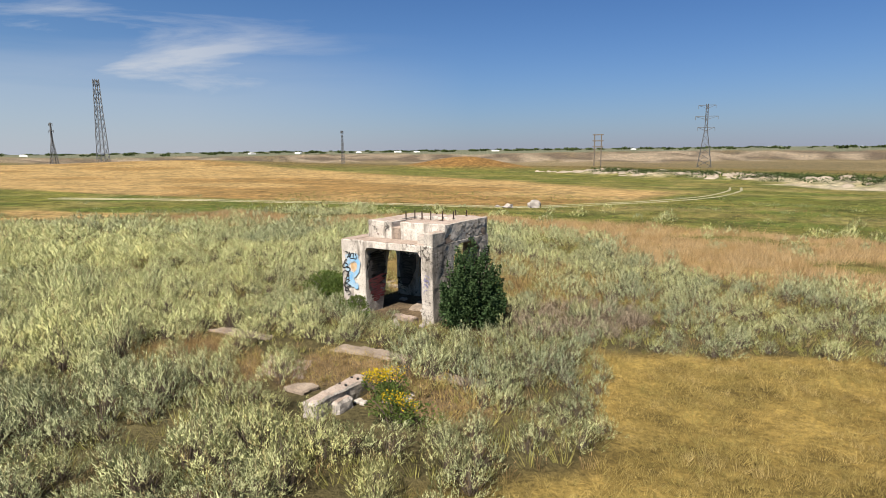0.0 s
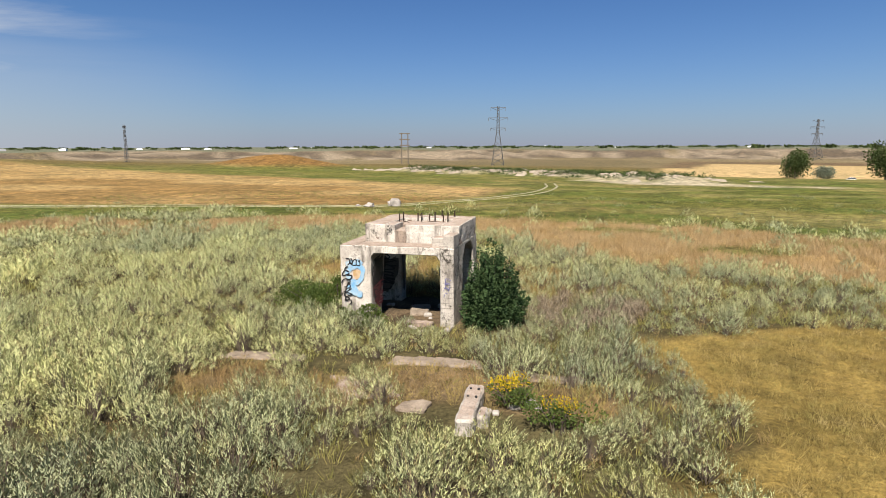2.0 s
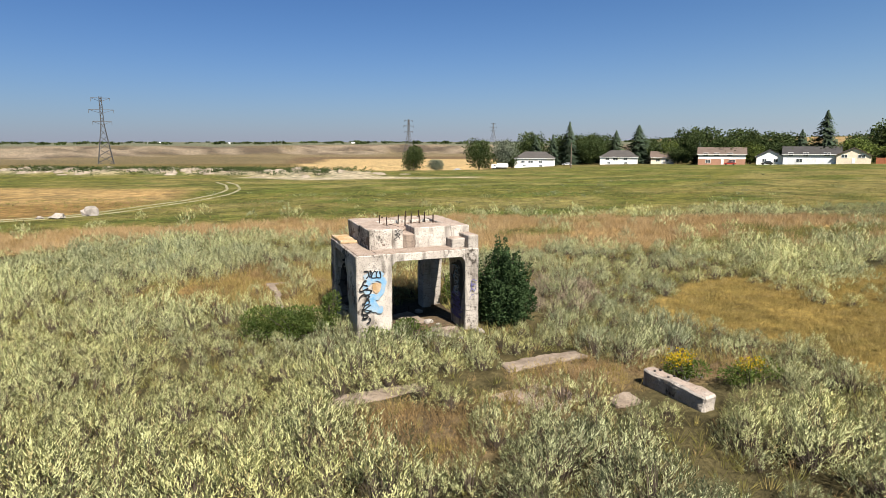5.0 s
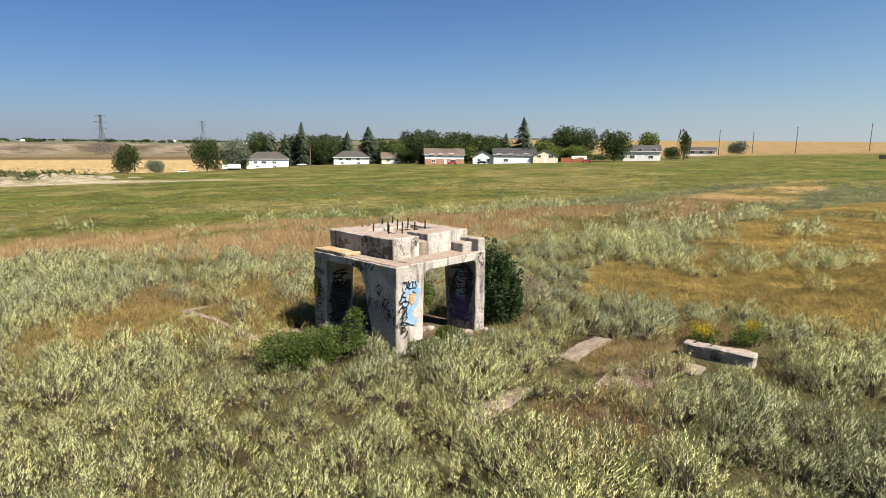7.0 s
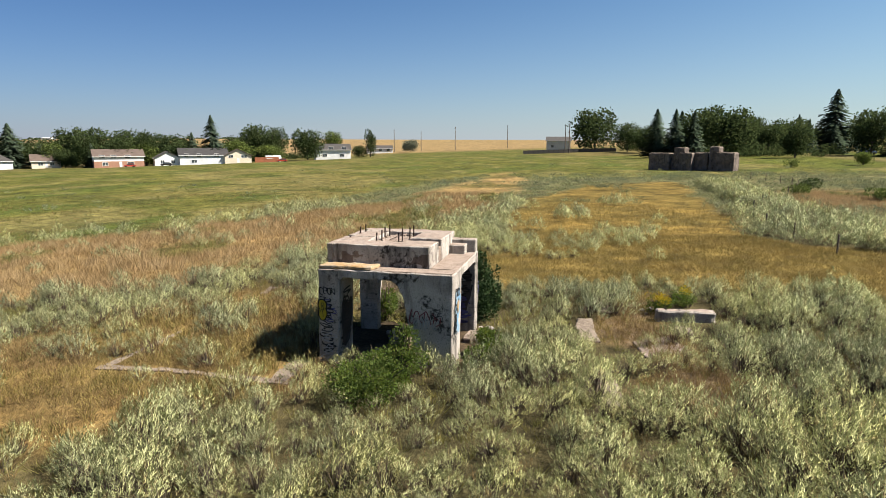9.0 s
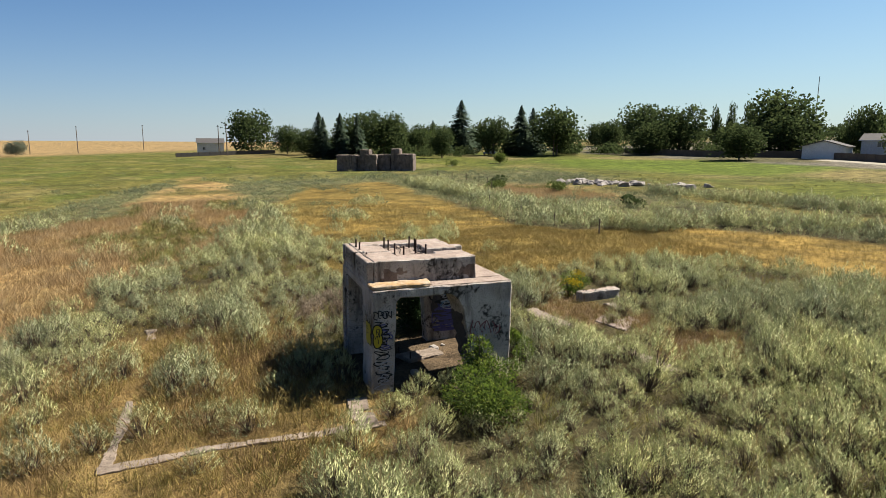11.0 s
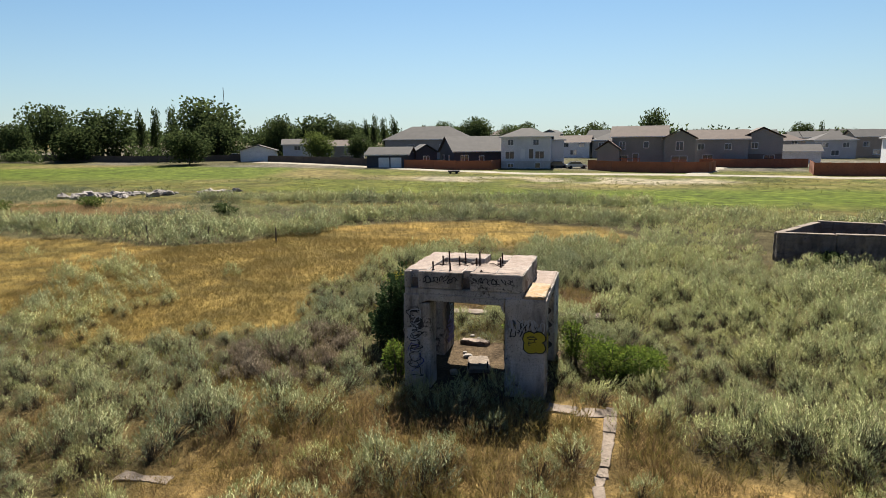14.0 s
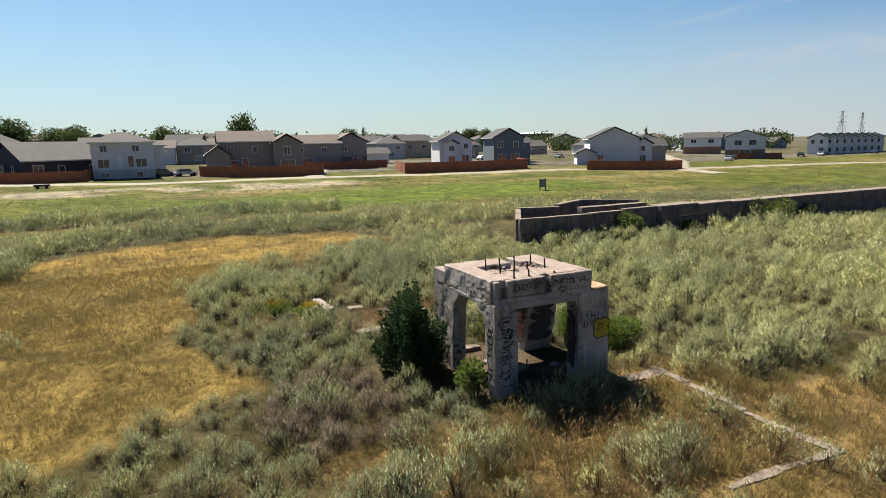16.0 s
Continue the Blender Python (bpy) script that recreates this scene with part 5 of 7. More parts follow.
# interior shade, along with grime and faded paint, is put in as dark patches
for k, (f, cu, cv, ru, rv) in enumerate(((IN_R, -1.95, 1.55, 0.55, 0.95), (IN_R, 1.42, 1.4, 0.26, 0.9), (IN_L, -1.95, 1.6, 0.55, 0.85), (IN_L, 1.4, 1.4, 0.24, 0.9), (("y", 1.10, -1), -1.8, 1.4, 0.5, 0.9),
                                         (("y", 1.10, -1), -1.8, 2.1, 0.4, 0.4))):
    blot(f, cu, cv, ru, rv, M_smudge_shade, 50 + k, lift=0.034, label="dark patch painted for shade and smudges", wob=0.9)
for k, v in enumerate((0.7, 1.1, 1.5, 1.9)):      # the leg's leaning inner side, its shade painted too
    blot(("y", -1.42 + 0.215 * (v - 0.5), 1), -1.78, v, 0.50, 0.27, M_smudge_shade, 80 + k, lift=0.045, label="dark patch painted for shade and smudges", wob=0.7)
for k, (u0, u1, v0, v1, m) in enumerate(((-2.3, -1.6, 1.75, 2.35, M_white), (-2.25, -1.65, 1.2, 1.75, M_white), (-2.3, -1.55, 1.3, 2.3, M_blue))):
    scrawl(IN_R, u0, u1, v0, v1, 5, 0.03, m, 120 + k, lift=0.064 + 0.004 * k)
blot(BACK, 1.72, 1.75, 0.2, 0.35, M_white, 37, lift=0.017)
blot(BACK, 1.70, 1.0, 0.2, 0.3, M_white, 38, lift=0.017)
scrawl(BACK, 1.35, 1.95, 2.1, 2.6, 4, 0.026, M_black, 39, lift=0.027)
blot(BACK, 1.55, 2.05, 0.16, 0.22, M_smudge_shade, 71, lift=0.014, label="dark patch painted for shade and smudges")
blot(BACK, 1.80, 1.45, 0.13, 0.28, M_smudge_shade, 72, lift=0.014, label="dark patch painted for shade and smudges")
scrawl(("y", 1.15, -1), -2.3, -1.3, 0.4, 1.2, 5, 0.06, M_violet, 40)
scrawl(("x", X0, -1), 1.2, 1.72, 2.1, 2.5, 4, 0.03, M_black, 41, vertical=False)
scrawl(("y", UY1 + 0.05, 1), -1.5, -0.4, 3.35, 3.65, 8, 0.025, M_black, 42, vertical=False)
scrawl(("y", UY1 + 0.05, 1), 0.3, 1.4, 3.35, 3.65, 8, 0.025, M_black, 43, vertical=False)


# ---- slabs, strips and rubble on the ground ----
def slab(name, outline, z0, z1, label, seed, material=M_oldtop, tilt=(0, 0), category="concrete slab"):
    cx, cy = sum(p[0] for p in outline) / len(outline), sum(p[1] for p in outline) / len(outline)
    bm = prism(bmesh.new(), [(x - cx, y - cy) for x, y in outline], "z", z0, z1)
    worn(bm, 0.04, 0.14, 0.045, seed)
    ob = part(name, bm, material, None, label)
    ob.matrix_basis = pose(cx, cy, gz(cx, cy), tilt[0], tilt[1], 0)
    return tagged(ob, category=category)


slab("concrete_sill", [(0.1, -2.75), (1.2, -2.8), (1.25, -2.45), (0.15, -2.4)], -0.3, 0.16, "broken concrete sill in the ruin's front opening", 3.3, M_top)
slab("concrete_slab", [(0.95, -7.15), (1.05, -6.45), (2.5, -6.25), (3.75, -6.3), (3.9, -6.85), (2.3, -6.95)], -0.25, 0.07, "broken pale concrete slab in the sagebrush", 1.3)
slab("concrete_slab", [(-4.5, -7.7), (-4.15, -7.0), (-1.8, -6.95), (-1.6, -7.35), (-2.9, -7.6)], -0.25, 0.07, "long flat concrete footing in the sagebrush", 2.3)
slab("concrete_slab", [(4.8, -7.6), (4.85, -7.05), (6.9, -7.0), (6.75, -7.5)], -0.25, 0.08, "flat concrete footing in the sagebrush", 4.3)
slab("concrete_slab", [(2.3, -10.4), (2.35, -9.85), (3.1, -9.8), (3.05, -10.4)], -0.25, 0.12, "small flat concrete piece", 5.3)
slab("concrete_slab", [(-0.3, -8.5), (1.3, -8.2), (2.2, -9.5), (0.7, -10.0)], -0.25, 0.045, "cracked grey concrete floor flush with the dirt", 8.3, M_oldwall)
lying = slab("concrete_slab", [(-0.08, -1.3), (0.6, -1.1), (0.32, 0.35), (-0.45, 0.05)], -0.2, 0.10, "pale concrete slab with two rods lying inside the ruin", 6.3)
for u, v in ((0.18, 0.72), (-0.42, 0.5)):
    part("anchor_rod", beam(bmesh.new(), (u, v, 0.05), (u, v, 0.34), 0.024, 0.024, 6), M_rust, lying, "rusted steel rod")
beam_piece = thing("fallen_concrete_beam", 4.22, -10.35, gz(4.22, -10.35), 3, "fallen concrete beam with bolt holes beside goldenrod", "concrete beam")
part("beam_body", worn(boxed(-0.21, 0.21, -1.05, 1.10, -0.15, 0.44), 0.05, 0.2, 0.035, 7.1), M_concrete, beam_piece)
part("broken_end", worn(boxed(0.21, 0.48, -0.55, 0.15, -0.15, 0.30), 0.07, 0.18, 0.05, 7.6), M_concrete, beam_piece)
for dx, dy in ((-0.1, 0.75), (0.1, 0.75), (-0.1, 0.25), (0.1, 0.25)):
    part("bolt_hole", beam(bmesh.new(), (dx, dy, 0.39), (dx, dy, 0.465), 0.035, 0.035, 8), M_black, beam_piece, "dark bolt hole")


def strip(line, width, label, seed, height=0.16):
    """Remains of a foundation wall: broken lengths of concrete, flush with the dirt."""
    rng = random.Random(seed)
    height *= 0.28
    th = thing("foundation_strip", line[0][0], line[0][1], gz(*line[0]), 0, label, "foundation")
    for (ax, ay), (bx, by) in zip(line, line[1:]):
        ln = math.hypot(bx - ax, by - ay)
        s, w1 = 0.0, width * 0.35
        while s < ln - 0.15:
            e = min(ln, s + rng.uniform(0.4, 1.7))
            ux, uy = (bx - ax) / ln, (by - ay) / ln
            nx, ny = -uy, ux
            w0, w1 = w1, width * rng.uniform(0.2, 0.5)
            o = rng.uniform(-0.03, 0.03)
            pts = []
            for d, w in ((s, -w0), (e + 0.03, -w1), (e + 0.03, w1), (s, w0)):
                pts.append((ax + ux * d + nx * (w + o) - line[0][0], ay + uy * d + ny * (w + o) - line[0][1]))
            zc = gz(ax + ux * s, ay + uy * s) - gz(*line[0])
            bm = prism(bmesh.new(), pts, "z", zc - 0.2, zc + height * rng.uniform(0.5, 1.1))
            part("block", worn(bm, 0.012, 0.16, 0.03, rng.uniform(0, 50)), M_oldtop, th)
            s = e
    return th


strip([(-4.35, 1.9), (-4.3, 4.0), (-4.15, 6.2), (-4.35, 8.6)], 0.4, "broken concrete foundation strip in dry grass", 1)
strip([(-4.3, 2.35), (-3.4, 2.4), (-2.6, 2.3)], 0.75, "pale broken concrete apron beside the ruin", 2)
strip([(-4.3, 8.5), (-2.2, 8.35), (-0.4, 8.4)], 0.4, "broken concrete foundation strip in dry grass", 3)
strip([(5.6, 8.4), (6.9, 8.5)], 0.5, "short broken concrete foundation strip", 4)
rng = random.Random(8)
for k in range(16):
    a, q = rng.uniform(0, 6.28), rng.uniform(0.07, 0.17)
    x, y = rng.choice(((1.2, -3.2), (5.2, -9.4), (2.9, -9.2))) if k % 5 else (rng.uniform(-1, 1.2), rng.uniform(-2, 1.5))
    x, y = x + rng.uniform(-0.8, 0.8), y + rng.uniform(-0.6, 0.6)
    bm = worn(boxed(-q, q, -q * 0.8, q * 0.8, -0.08, q * 0.7), q * 0.3, q * 0.8, q * 0.18, k * 3.1)
    ob = part("rubble_stone", bm, M_rock, None, "loose piece of broken concrete rubble")
    ob.matrix_basis = pose(x, y, gz(x, y) , 0, 0, rng.uniform(0, 360))
    tagged(ob, category="rubble", group="rubble round the ruin")


# ---- leafy shrubs ----
def leaves(rng, n, rx, ry, rz, leaf, wide, base=0.15, lobes=7, up=0.2, outward=1.0):
    """Leaf blades set on overlapping lobes, with gaps between them."""
    lob = []
    for _ in range(lobes):
        a, q, h = rng.uniform(0, 2 * np.pi), rng.uniform(0.15, 0.65), rng.uniform(0.25, 0.85)
        lob.append((rx * q * np.cos(a), ry * q * np.sin(a), rz * (base + (1 - base) * h * 0.8), rng.uniform(0.32, 0.5)))
    lob = np.array(lob)
    k = rng.integers(0, lobes, n)
    d = rng.normal(0, 1, (n, 3))
    d /= np.linalg.norm(d, axis=1)[:, None]
    rad = lob[k, 3:4] * rng.uniform(0.55, 1.12, (n, 1)) ** 0.6
    c = lob[k, :3] + d * rad * np.array((rx, ry, rz * 0.62))
    c[:, 2] = np.maximum(c[:, 2], 0.05)
    out = d * outward + rng.normal(0, 0.55, (n, 3)) + np.array((0, 0, up))
    out /= np.linalg.norm(out, axis=1)[:, None]
    w = np.cross(out, rng.normal(0, 1, (n, 3)))
    w /= np.linalg.norm(w, axis=1)[:, None]
    ln = leaf * rng.uniform(0.7, 1.3, (n, 1))
    v = np.stack([c, c + out * ln * 0.5 + w * wide, c + out * ln, c + out * ln * 0.5 - w * wide], 1)
    return v.reshape(-1, 3), np.arange(4 * n).reshape(-1, 4)


def shoot(rng, foot, tip, n, fat, leaf, wide):
    """Leaves round one upright shoot, narrowing to its tip."""
    s = rng.uniform(0, 1, (n, 1)) ** 0.8
    a = rng.uniform(0, 6.283, (n, 1))
    lat = np.concatenate([np.cos(a), np.sin(a), np.zeros((n, 1))], 1)
    c = foot + (tip - foot) * s + lat * fat * (1.05 - s ** 1.6) * rng.uniform(0.25, 1.0, (n, 1))
    out = lat + np.array((0, 0, 0.55)) + rng.normal(0, 0.4, (n, 3))
    out /= np.linalg.norm(out, axis=1)[:, None]
    w = np.cross(out, rng.normal(0, 1, (n, 3)))
    w /= np.linalg.norm(w, axis=1)[:, None]
    ln = leaf * rng.uniform(0.7, 1.3, (n, 1))
    v = np.stack([c, c + out * ln * 0.5 + w * wide, c + out * ln, c + out * ln * 0.5 - w * wide], 1)
    return v.reshape(-1, 3), np.arange(4 * n).reshape(-1, 4)


def shrub(x, y, rx, ry, h, n, leaf, wide, material, label, seed, lobes=7, spires=0, stem_n=9):
    rng = np.random.default_rng(seed)
    th = thing("shrub", x, y, gz(x, y), 0, label, "shrub")
    for _ in range(stem_n):
        bm = bmesh.new()
        a, q = rng.uniform(0, 6.28), rng.uniform(0.1, 0.8)
        p = (0.12 * math.cos(a), 0.12 * math.sin(a), -0.1)
        m = (rx * q * 0.5 * math.cos(a), ry * q * 0.5 * math.sin(a), h * 0.45)
        e = (rx * q * math.cos(a), ry * q * math.sin(a), h * rng.uniform(0.7, 0.95))
        beam(bm, p, m, 0.03, 0.02, 5)
        beam(bm, m, e, 0.02, 0.006, 5)
        part("stem", bm, M_twig, th)
    if spires:
        vs, fs, base = [], [], 0
        for k in range(spires):
            a, q = k * 2.4 + rng.normal(0, 0.25), math.sqrt((k + 0.5) / spires)
            o = np.array((rx * math.cos(a), ry * math.sin(a), 0.0))
            top = h * (1.02 - 0.62 * q ** 2.2) * rng.uniform(0.72, 1.15)
            lo = top * (0.30 - 0.30 * q)
            v, f = shoot(rng, o * q * 0.72 + np.array((0, 0, lo)), o * q * rng.uniform(0.85, 1.12) + np.array((0, 0, top)),
                         max(30, int(n / spires * rng.uniform(0.7, 1.3))), 0.30 * rng.uniform(0.7, 1.2), leaf, wide)
            vs.append(v)
            fs.append(f + base)
            base += len(v)
        v, f = np.concatenate(vs), np.concatenate(fs)
    else:
        v, f = leaves(rng, n, rx, ry, h, leaf, wide, 0.05, lobes)
    soup("foliage", v, f, material, th)
    return th


shrub(3.3, -1.9, 1.25, 1.5, 2.9, 17000, 0.115, 0.029, M_bush, "tall dark green leafy shrub against the ruin", 1, 14, 78, 16)
shrub(-4.35, -0.9, 1.7, 1.75, 1.2, 8500, 0.085, 0.024, M_lime, "low bright green leafy shrub beside the ruin", 2, 15)
shrub(-3.1, -1.3, 0.5, 0.5, 1.75, 800, 0.10, 0.026, M_lime, "upright bright green sapling by the ruin", 3, 5)
shrub(2.45, 1.15, 0.55, 0.6, 1.55, 1300, 0.10, 0.028, M_lime, "green leafy shrub at the ruin's leg", 4, 6)
shrub(-2.0, -3.3, 0.6, 0.4, 0.85, 500, 0.09, 0.025, M_lime, "small green shrub at the foot of the ruin", 5, 5)
shrub(-0.8, -3.6, 1.0, 0.6, 1.0, 1500, 0.09, 0.025, M_lime, "small green shrub in the ruin's doorway", 6, 4)
shrub(5.15, -9.5, 0.85, 0.75, 0.75, 1200, 0.08, 0.02, M_lime, "goldenrod plant with bright yellow flowers", 7, 7)
shrub(6.35, -10.7, 1.0, 0.8, 0.75, 1300, 0.08, 0.02, M_lime, "goldenrod plant with bright yellow flowers", 8, 7)
for sx, sy, sn, sr in ((5.2, -9.5, 420, 0.75), (6.45, -10.55, 240, 0.6)):
    rg = np.random.default_rng(int(sx * 10))
    v, f = leaves(rg, sn, sr, sr * 0.85, 0.55, 0.05, 0.02, 0.3, 8, 0.6)
    ob = soup("goldenrod_flowers", v + np.array((0, 0, 0.3)), f, M_rod, None, "bright yellow goldenrod flower heads")
    ob.matrix_basis = pose(sx, sy, gz(sx, sy))
    tagged(ob, category="flowers", kind="stuff")
for sx, sy, sr, sh, k in ((-16.5, -20.5, 1.4, 1.2, 21), (-22.8, -19.6, 1.7, 2.1, 22), (-40, -19.8, 2.6, 2.4, 23), (-46, -20.0, 1.6, 1.4, 24), (-29.5, -19.4, 1.0, 0.9, 25),
                          (58, -30, 2.2, 1.5, 26), (64, -33, 2.4, 1.7, 27), (52, -36, 1.8, 1.3, 28), (33, -34, 1.6, 1.3, 30), (120, -47, 2.0, 1.9, 31)):
    shrub(sx, sy, sr, sr * 0.8, sh, 900, 0.22, 0.06, M_tree2 if k % 3 else M_tree, "leafy green shrub in the sagebrush", k, 6)


# ---- long low ruined wall ----
def old_wall():
    th = thing("ruined_wall", -14, -21.5, gz(-14, -21.5), 0, "long low ruined concrete wall with pale worn top", "ruined wall")
    ox, oy, oz = -14, -21.5, gz(-14, -21.5)

    def run(pts, w, h, cap=True, seed=0.0):
        for (ax, ay, ah), (bx, by, bh) in zip(pts, pts[1:]):
            ln = math.hypot(bx - ax, by - ay)
            n = max(1, round(ln / 4.0))
            for k in range(n):
                s0, s1 = k / n, (k + 1) / n
                x0, y0, x1, y1 = ax + (bx - ax) * s0, ay + (by - ay) * s0, ax + (bx - ax) * s1, ay + (by - ay) * s1
                nx, ny = -(by - ay) / ln * w / 2, (bx - ax) / ln * w / 2
                o = [(x0 + nx - ox, y0 + ny - oy), (x1 + nx - ox, y1 + ny - oy), (x1 - nx - ox, y1 - ny - oy), (x0 - nx - ox, y0 - ny - oy)]
                top = ah + (bh - ah) * (s0 + s1) / 2
                part("wall_length", worn(prism(bmesh.new(), o, "z", -0.6, top), 0.06, 0.5, 0.06, seed + k), M_oldwall, th)
                if cap:
                    f = 0.985
                    part("wall_top", worn(prism(bmesh.new(), [(x * f + (1 - f) * o[0][0], y * f + (1 - f) * o[0][1]) for x, y in o], "z", top - 0.02, top + 0.05),
                                          0.03, 0.5, 0.02, seed + k + 9), M_oldtop, th)
    run([(-13.9, -21.4, 1.75), (-20, -20.8, 1.8), (-27, -20.9, 2.0)], 0.5, 2.0, seed=1.0)
    run([(-27, -20.9, 2.05), (-36, -21.4, 1.8), (-60, -21.8, 1.7), (-95, -22.5, 1.6)], 1.6, 1.7, seed=30.0)
    run([(-14.0, -21.7, 1.70), (-17.8, -27.6, 1.75)], 0.45, 1.8, seed=60.0)
    run([(-17.9, -27.8, 1.8), (-21.5, -26.6, 1.8)], 0.4, 1.8, seed=70.0)
    run([(-21.8, -27.5, 1.9), (-26.5, -30, 1.9), (-30.5, -26.5, 1.9)], 0.5, 1.8, seed=80.0)
    run([(-22.0, -24.5, 1.85), (-29.0, -24.2, 1.9)], 0.8, 1.8, seed=90.0)
    for x, y in ((-26.5, -17.6), (-29.5, -17.8)):
        beam_post = bmesh.new()
        beam(beam_post, (x - ox, y - oy, -0.3), (x - ox, y - oy, 1.5), 0.06, 0.06, 6)
        part("iron_post", beam_post, M_rust, th, "rusted iron post")
    part("iron_rail", beam(bmesh.new(), (-26.5 - ox, -17.6 - oy, 1.45), (-29.5 - ox, -17.8 - oy, 1.5), 0.05, 0.05, 6), M_rust, th)


old_wall()


# ---- more marks on the ruin: broken rim, loose chips in the basin ----
rngc = random.Random(31)
for k in range(46):
    side = k % 4
    u = rngc.uniform(-0.85, 1.25)
    v = rngc.uniform(-0.62, 0.6)
    x, y = ((u, -0.62), (u, 0.56), (-0.84, v), (1.24, v))[side]
    q = rngc.uniform(0.03, 0.085)
    bm = worn(boxed(-q, q, -q * 0.8, q * 0.8, -q * 0.3, q * 0.6), q * 0.3, q * 1.2, q * 0.3, k * 2.3)
    chip = part("concrete_chip", bm, M_top if k % 3 else M_concrete, ruin)
    chip.matrix_basis = pose(x + rngc.uniform(-0.12, 0.12), y + rngc.uniform(-0.12, 0.12), 3.62, rngc.uniform(-20, 20), rngc.uniform(-20, 20), rngc.uniform(0, 360))
# grey and white scrawl over the back legs, soot-dark tags on the inner faces
for k, (f, u0, u1, v0, v1, m, w) in enumerate(((BACK, 1.35, 1.98, 0.5, 2.5, M_white, 0.03), (BACK, 1.38, 1.96, 0.4, 2.5, M_black, 0.024), (BACK, -2.38, -1.3, 1.95, 2.45, M_white, 0.03),
                                               (LEFT, 1.2, 1.74, 0.1, 1.1, M_white, 0.03), (LEFT, 1.2, 1.72, 1.0, 2.1, M_black, 0.03), (LEFT, -2.2, -1.3, 1.2, 1.7, M_white, 0.02),
                                               (RIGHT, 1.3, 1.72, 0.4, 2.3, M_white, 0.04), (RIGHT, 1.3, 1.72, 0.5, 2.4, M_black, 0.05))):
    scrawl(f, u0, u1, v0, v1, 9, w, m, 90 + k, lift=0.03 + 0.012 * (m is M_black), vertical=u1 - u0 < 0.7)


# ---- trees ----
def crown_mesh(kind, seed):
    """Leaf clumps of a crown in a unit box: 1 high, radius 0.5."""
    rng = np.random.default_rng(seed)
    if kind == "broad":
        v, f = leaves(rng, 3900, 0.50, 0.50, 1.0, 0.044, 0.022, 0.02, 40, 0.05, 0.3)
        v[:, 2] = np.clip(v[:, 2], 0.05, 2)
    elif kind == "column":
        v, f = leaves(rng, 1500, 0.42, 0.42, 1.0, 0.05, 0.03, 0.10, 16, 0.5)
    else:
        vs = []
        n = 32
        for i in range(n):
            h = 0.03 + 0.96 * i / n
            rad = 0.5 * (1 - h) ** 0.85 * rng.uniform(0.8, 1.12) + 0.015
            for _ in range(int(9 + 20 * (1 - h))):
                a = rng.uniform(0, 6.28)
                o = np.array((np.cos(a), np.sin(a), 0))
                s = np.array((-np.sin(a), np.cos(a), 0))
                rr = rad * rng.uniform(0.65, 1.1)
                r0 = rr * 0.15
                wd = 0.028 + 0.06 * rad
                for q0, q1, dz0, dz1 in ((0.15, 0.6, 0.02, -0.012), (0.5, 1.0, -0.006, -0.035)):
                    p = o * rr * q0 + np.array((0, 0, h + dz0))
                    e = o * rr * q1 + np.array((0, 0, h + dz1 + rng.normal(0, 0.008)))
                    vs.append((p - s * wd * 0.6, e - s * wd * 0.25 + (0, 0, -0.012), e + s * wd * 0.25, p + s * wd * 0.6))
        v = np.array(vs).reshape(-1, 3)
        f = np.arange(len(v)).reshape(-1, 4)
    return v, f


CROWNS = {}
for kind, seeds in (("broad", (1, 2, 3, 4)), ("column", (5, 6)), ("spruce", (7, 8, 9))):
    CROWNS[kind] = [crown_mesh(kind, s) for s in seeds]
CROWN_DATA = {}


def tree(kind, x, y, w, h, material, label, category="tree", group="", seed=0):
    z = gz(x, y)
    th = thing({"broad": "broadleaf_tree", "column": "poplar_tree", "spruce": "spruce_tree"}[kind], x, y, z, (x * 37 + y * 11) % 360, label, category, group)
    rng = random.Random(int(abs(x * 13 + y * 7)) + seed)
    bm = bmesh.new()
    tr = max(0.12, h * 0.018)
    split = {"broad": 0.22, "column": 0.18, "spruce": 0.9}[kind] * h
    beam(bm, (0, 0, -0.4), (0, 0, split), tr * 1.3, tr * (0.9 if kind != "spruce" else 0.15), 7)
    if kind != "spruce":
        for k in range(5):
            a = k * 1.26 + rng.uniform(-0.3, 0.3)
            q = w * 0.28
            beam(bm, (0, 0, split * 0.92), (q * math.cos(a), q * math.sin(a), split + h * rng.uniform(0.2, 0.4)), tr * 0.6, tr * 0.15, 5)
        beam(bm, (0, 0, split), (0, 0, h * 0.8), tr * 0.9, tr * 0.15, 6)
    part("trunk", bm, M_bark, th)
    k = rng.randrange(len(CROWNS[kind]))
    key = (kind, k, material.name)
    if key in CROWN_DATA:
        cr = new("crown", CROWN_DATA[key])
        cr.parent = th
    else:
        cr = soup("crown", *CROWNS[kind][k], material, th)
        CROWN_DATA[key] = cr.data
    f = {"broad": 0.92, "column": 1.05, "spruce": 1.5}[kind]
    cr.matrix_basis = Matrix.Diagonal((w * f * (1.12 if kind == "broad" else 1), w * f * (1.12 if kind == "broad" else 1), h * 0.985, 1))
    return th


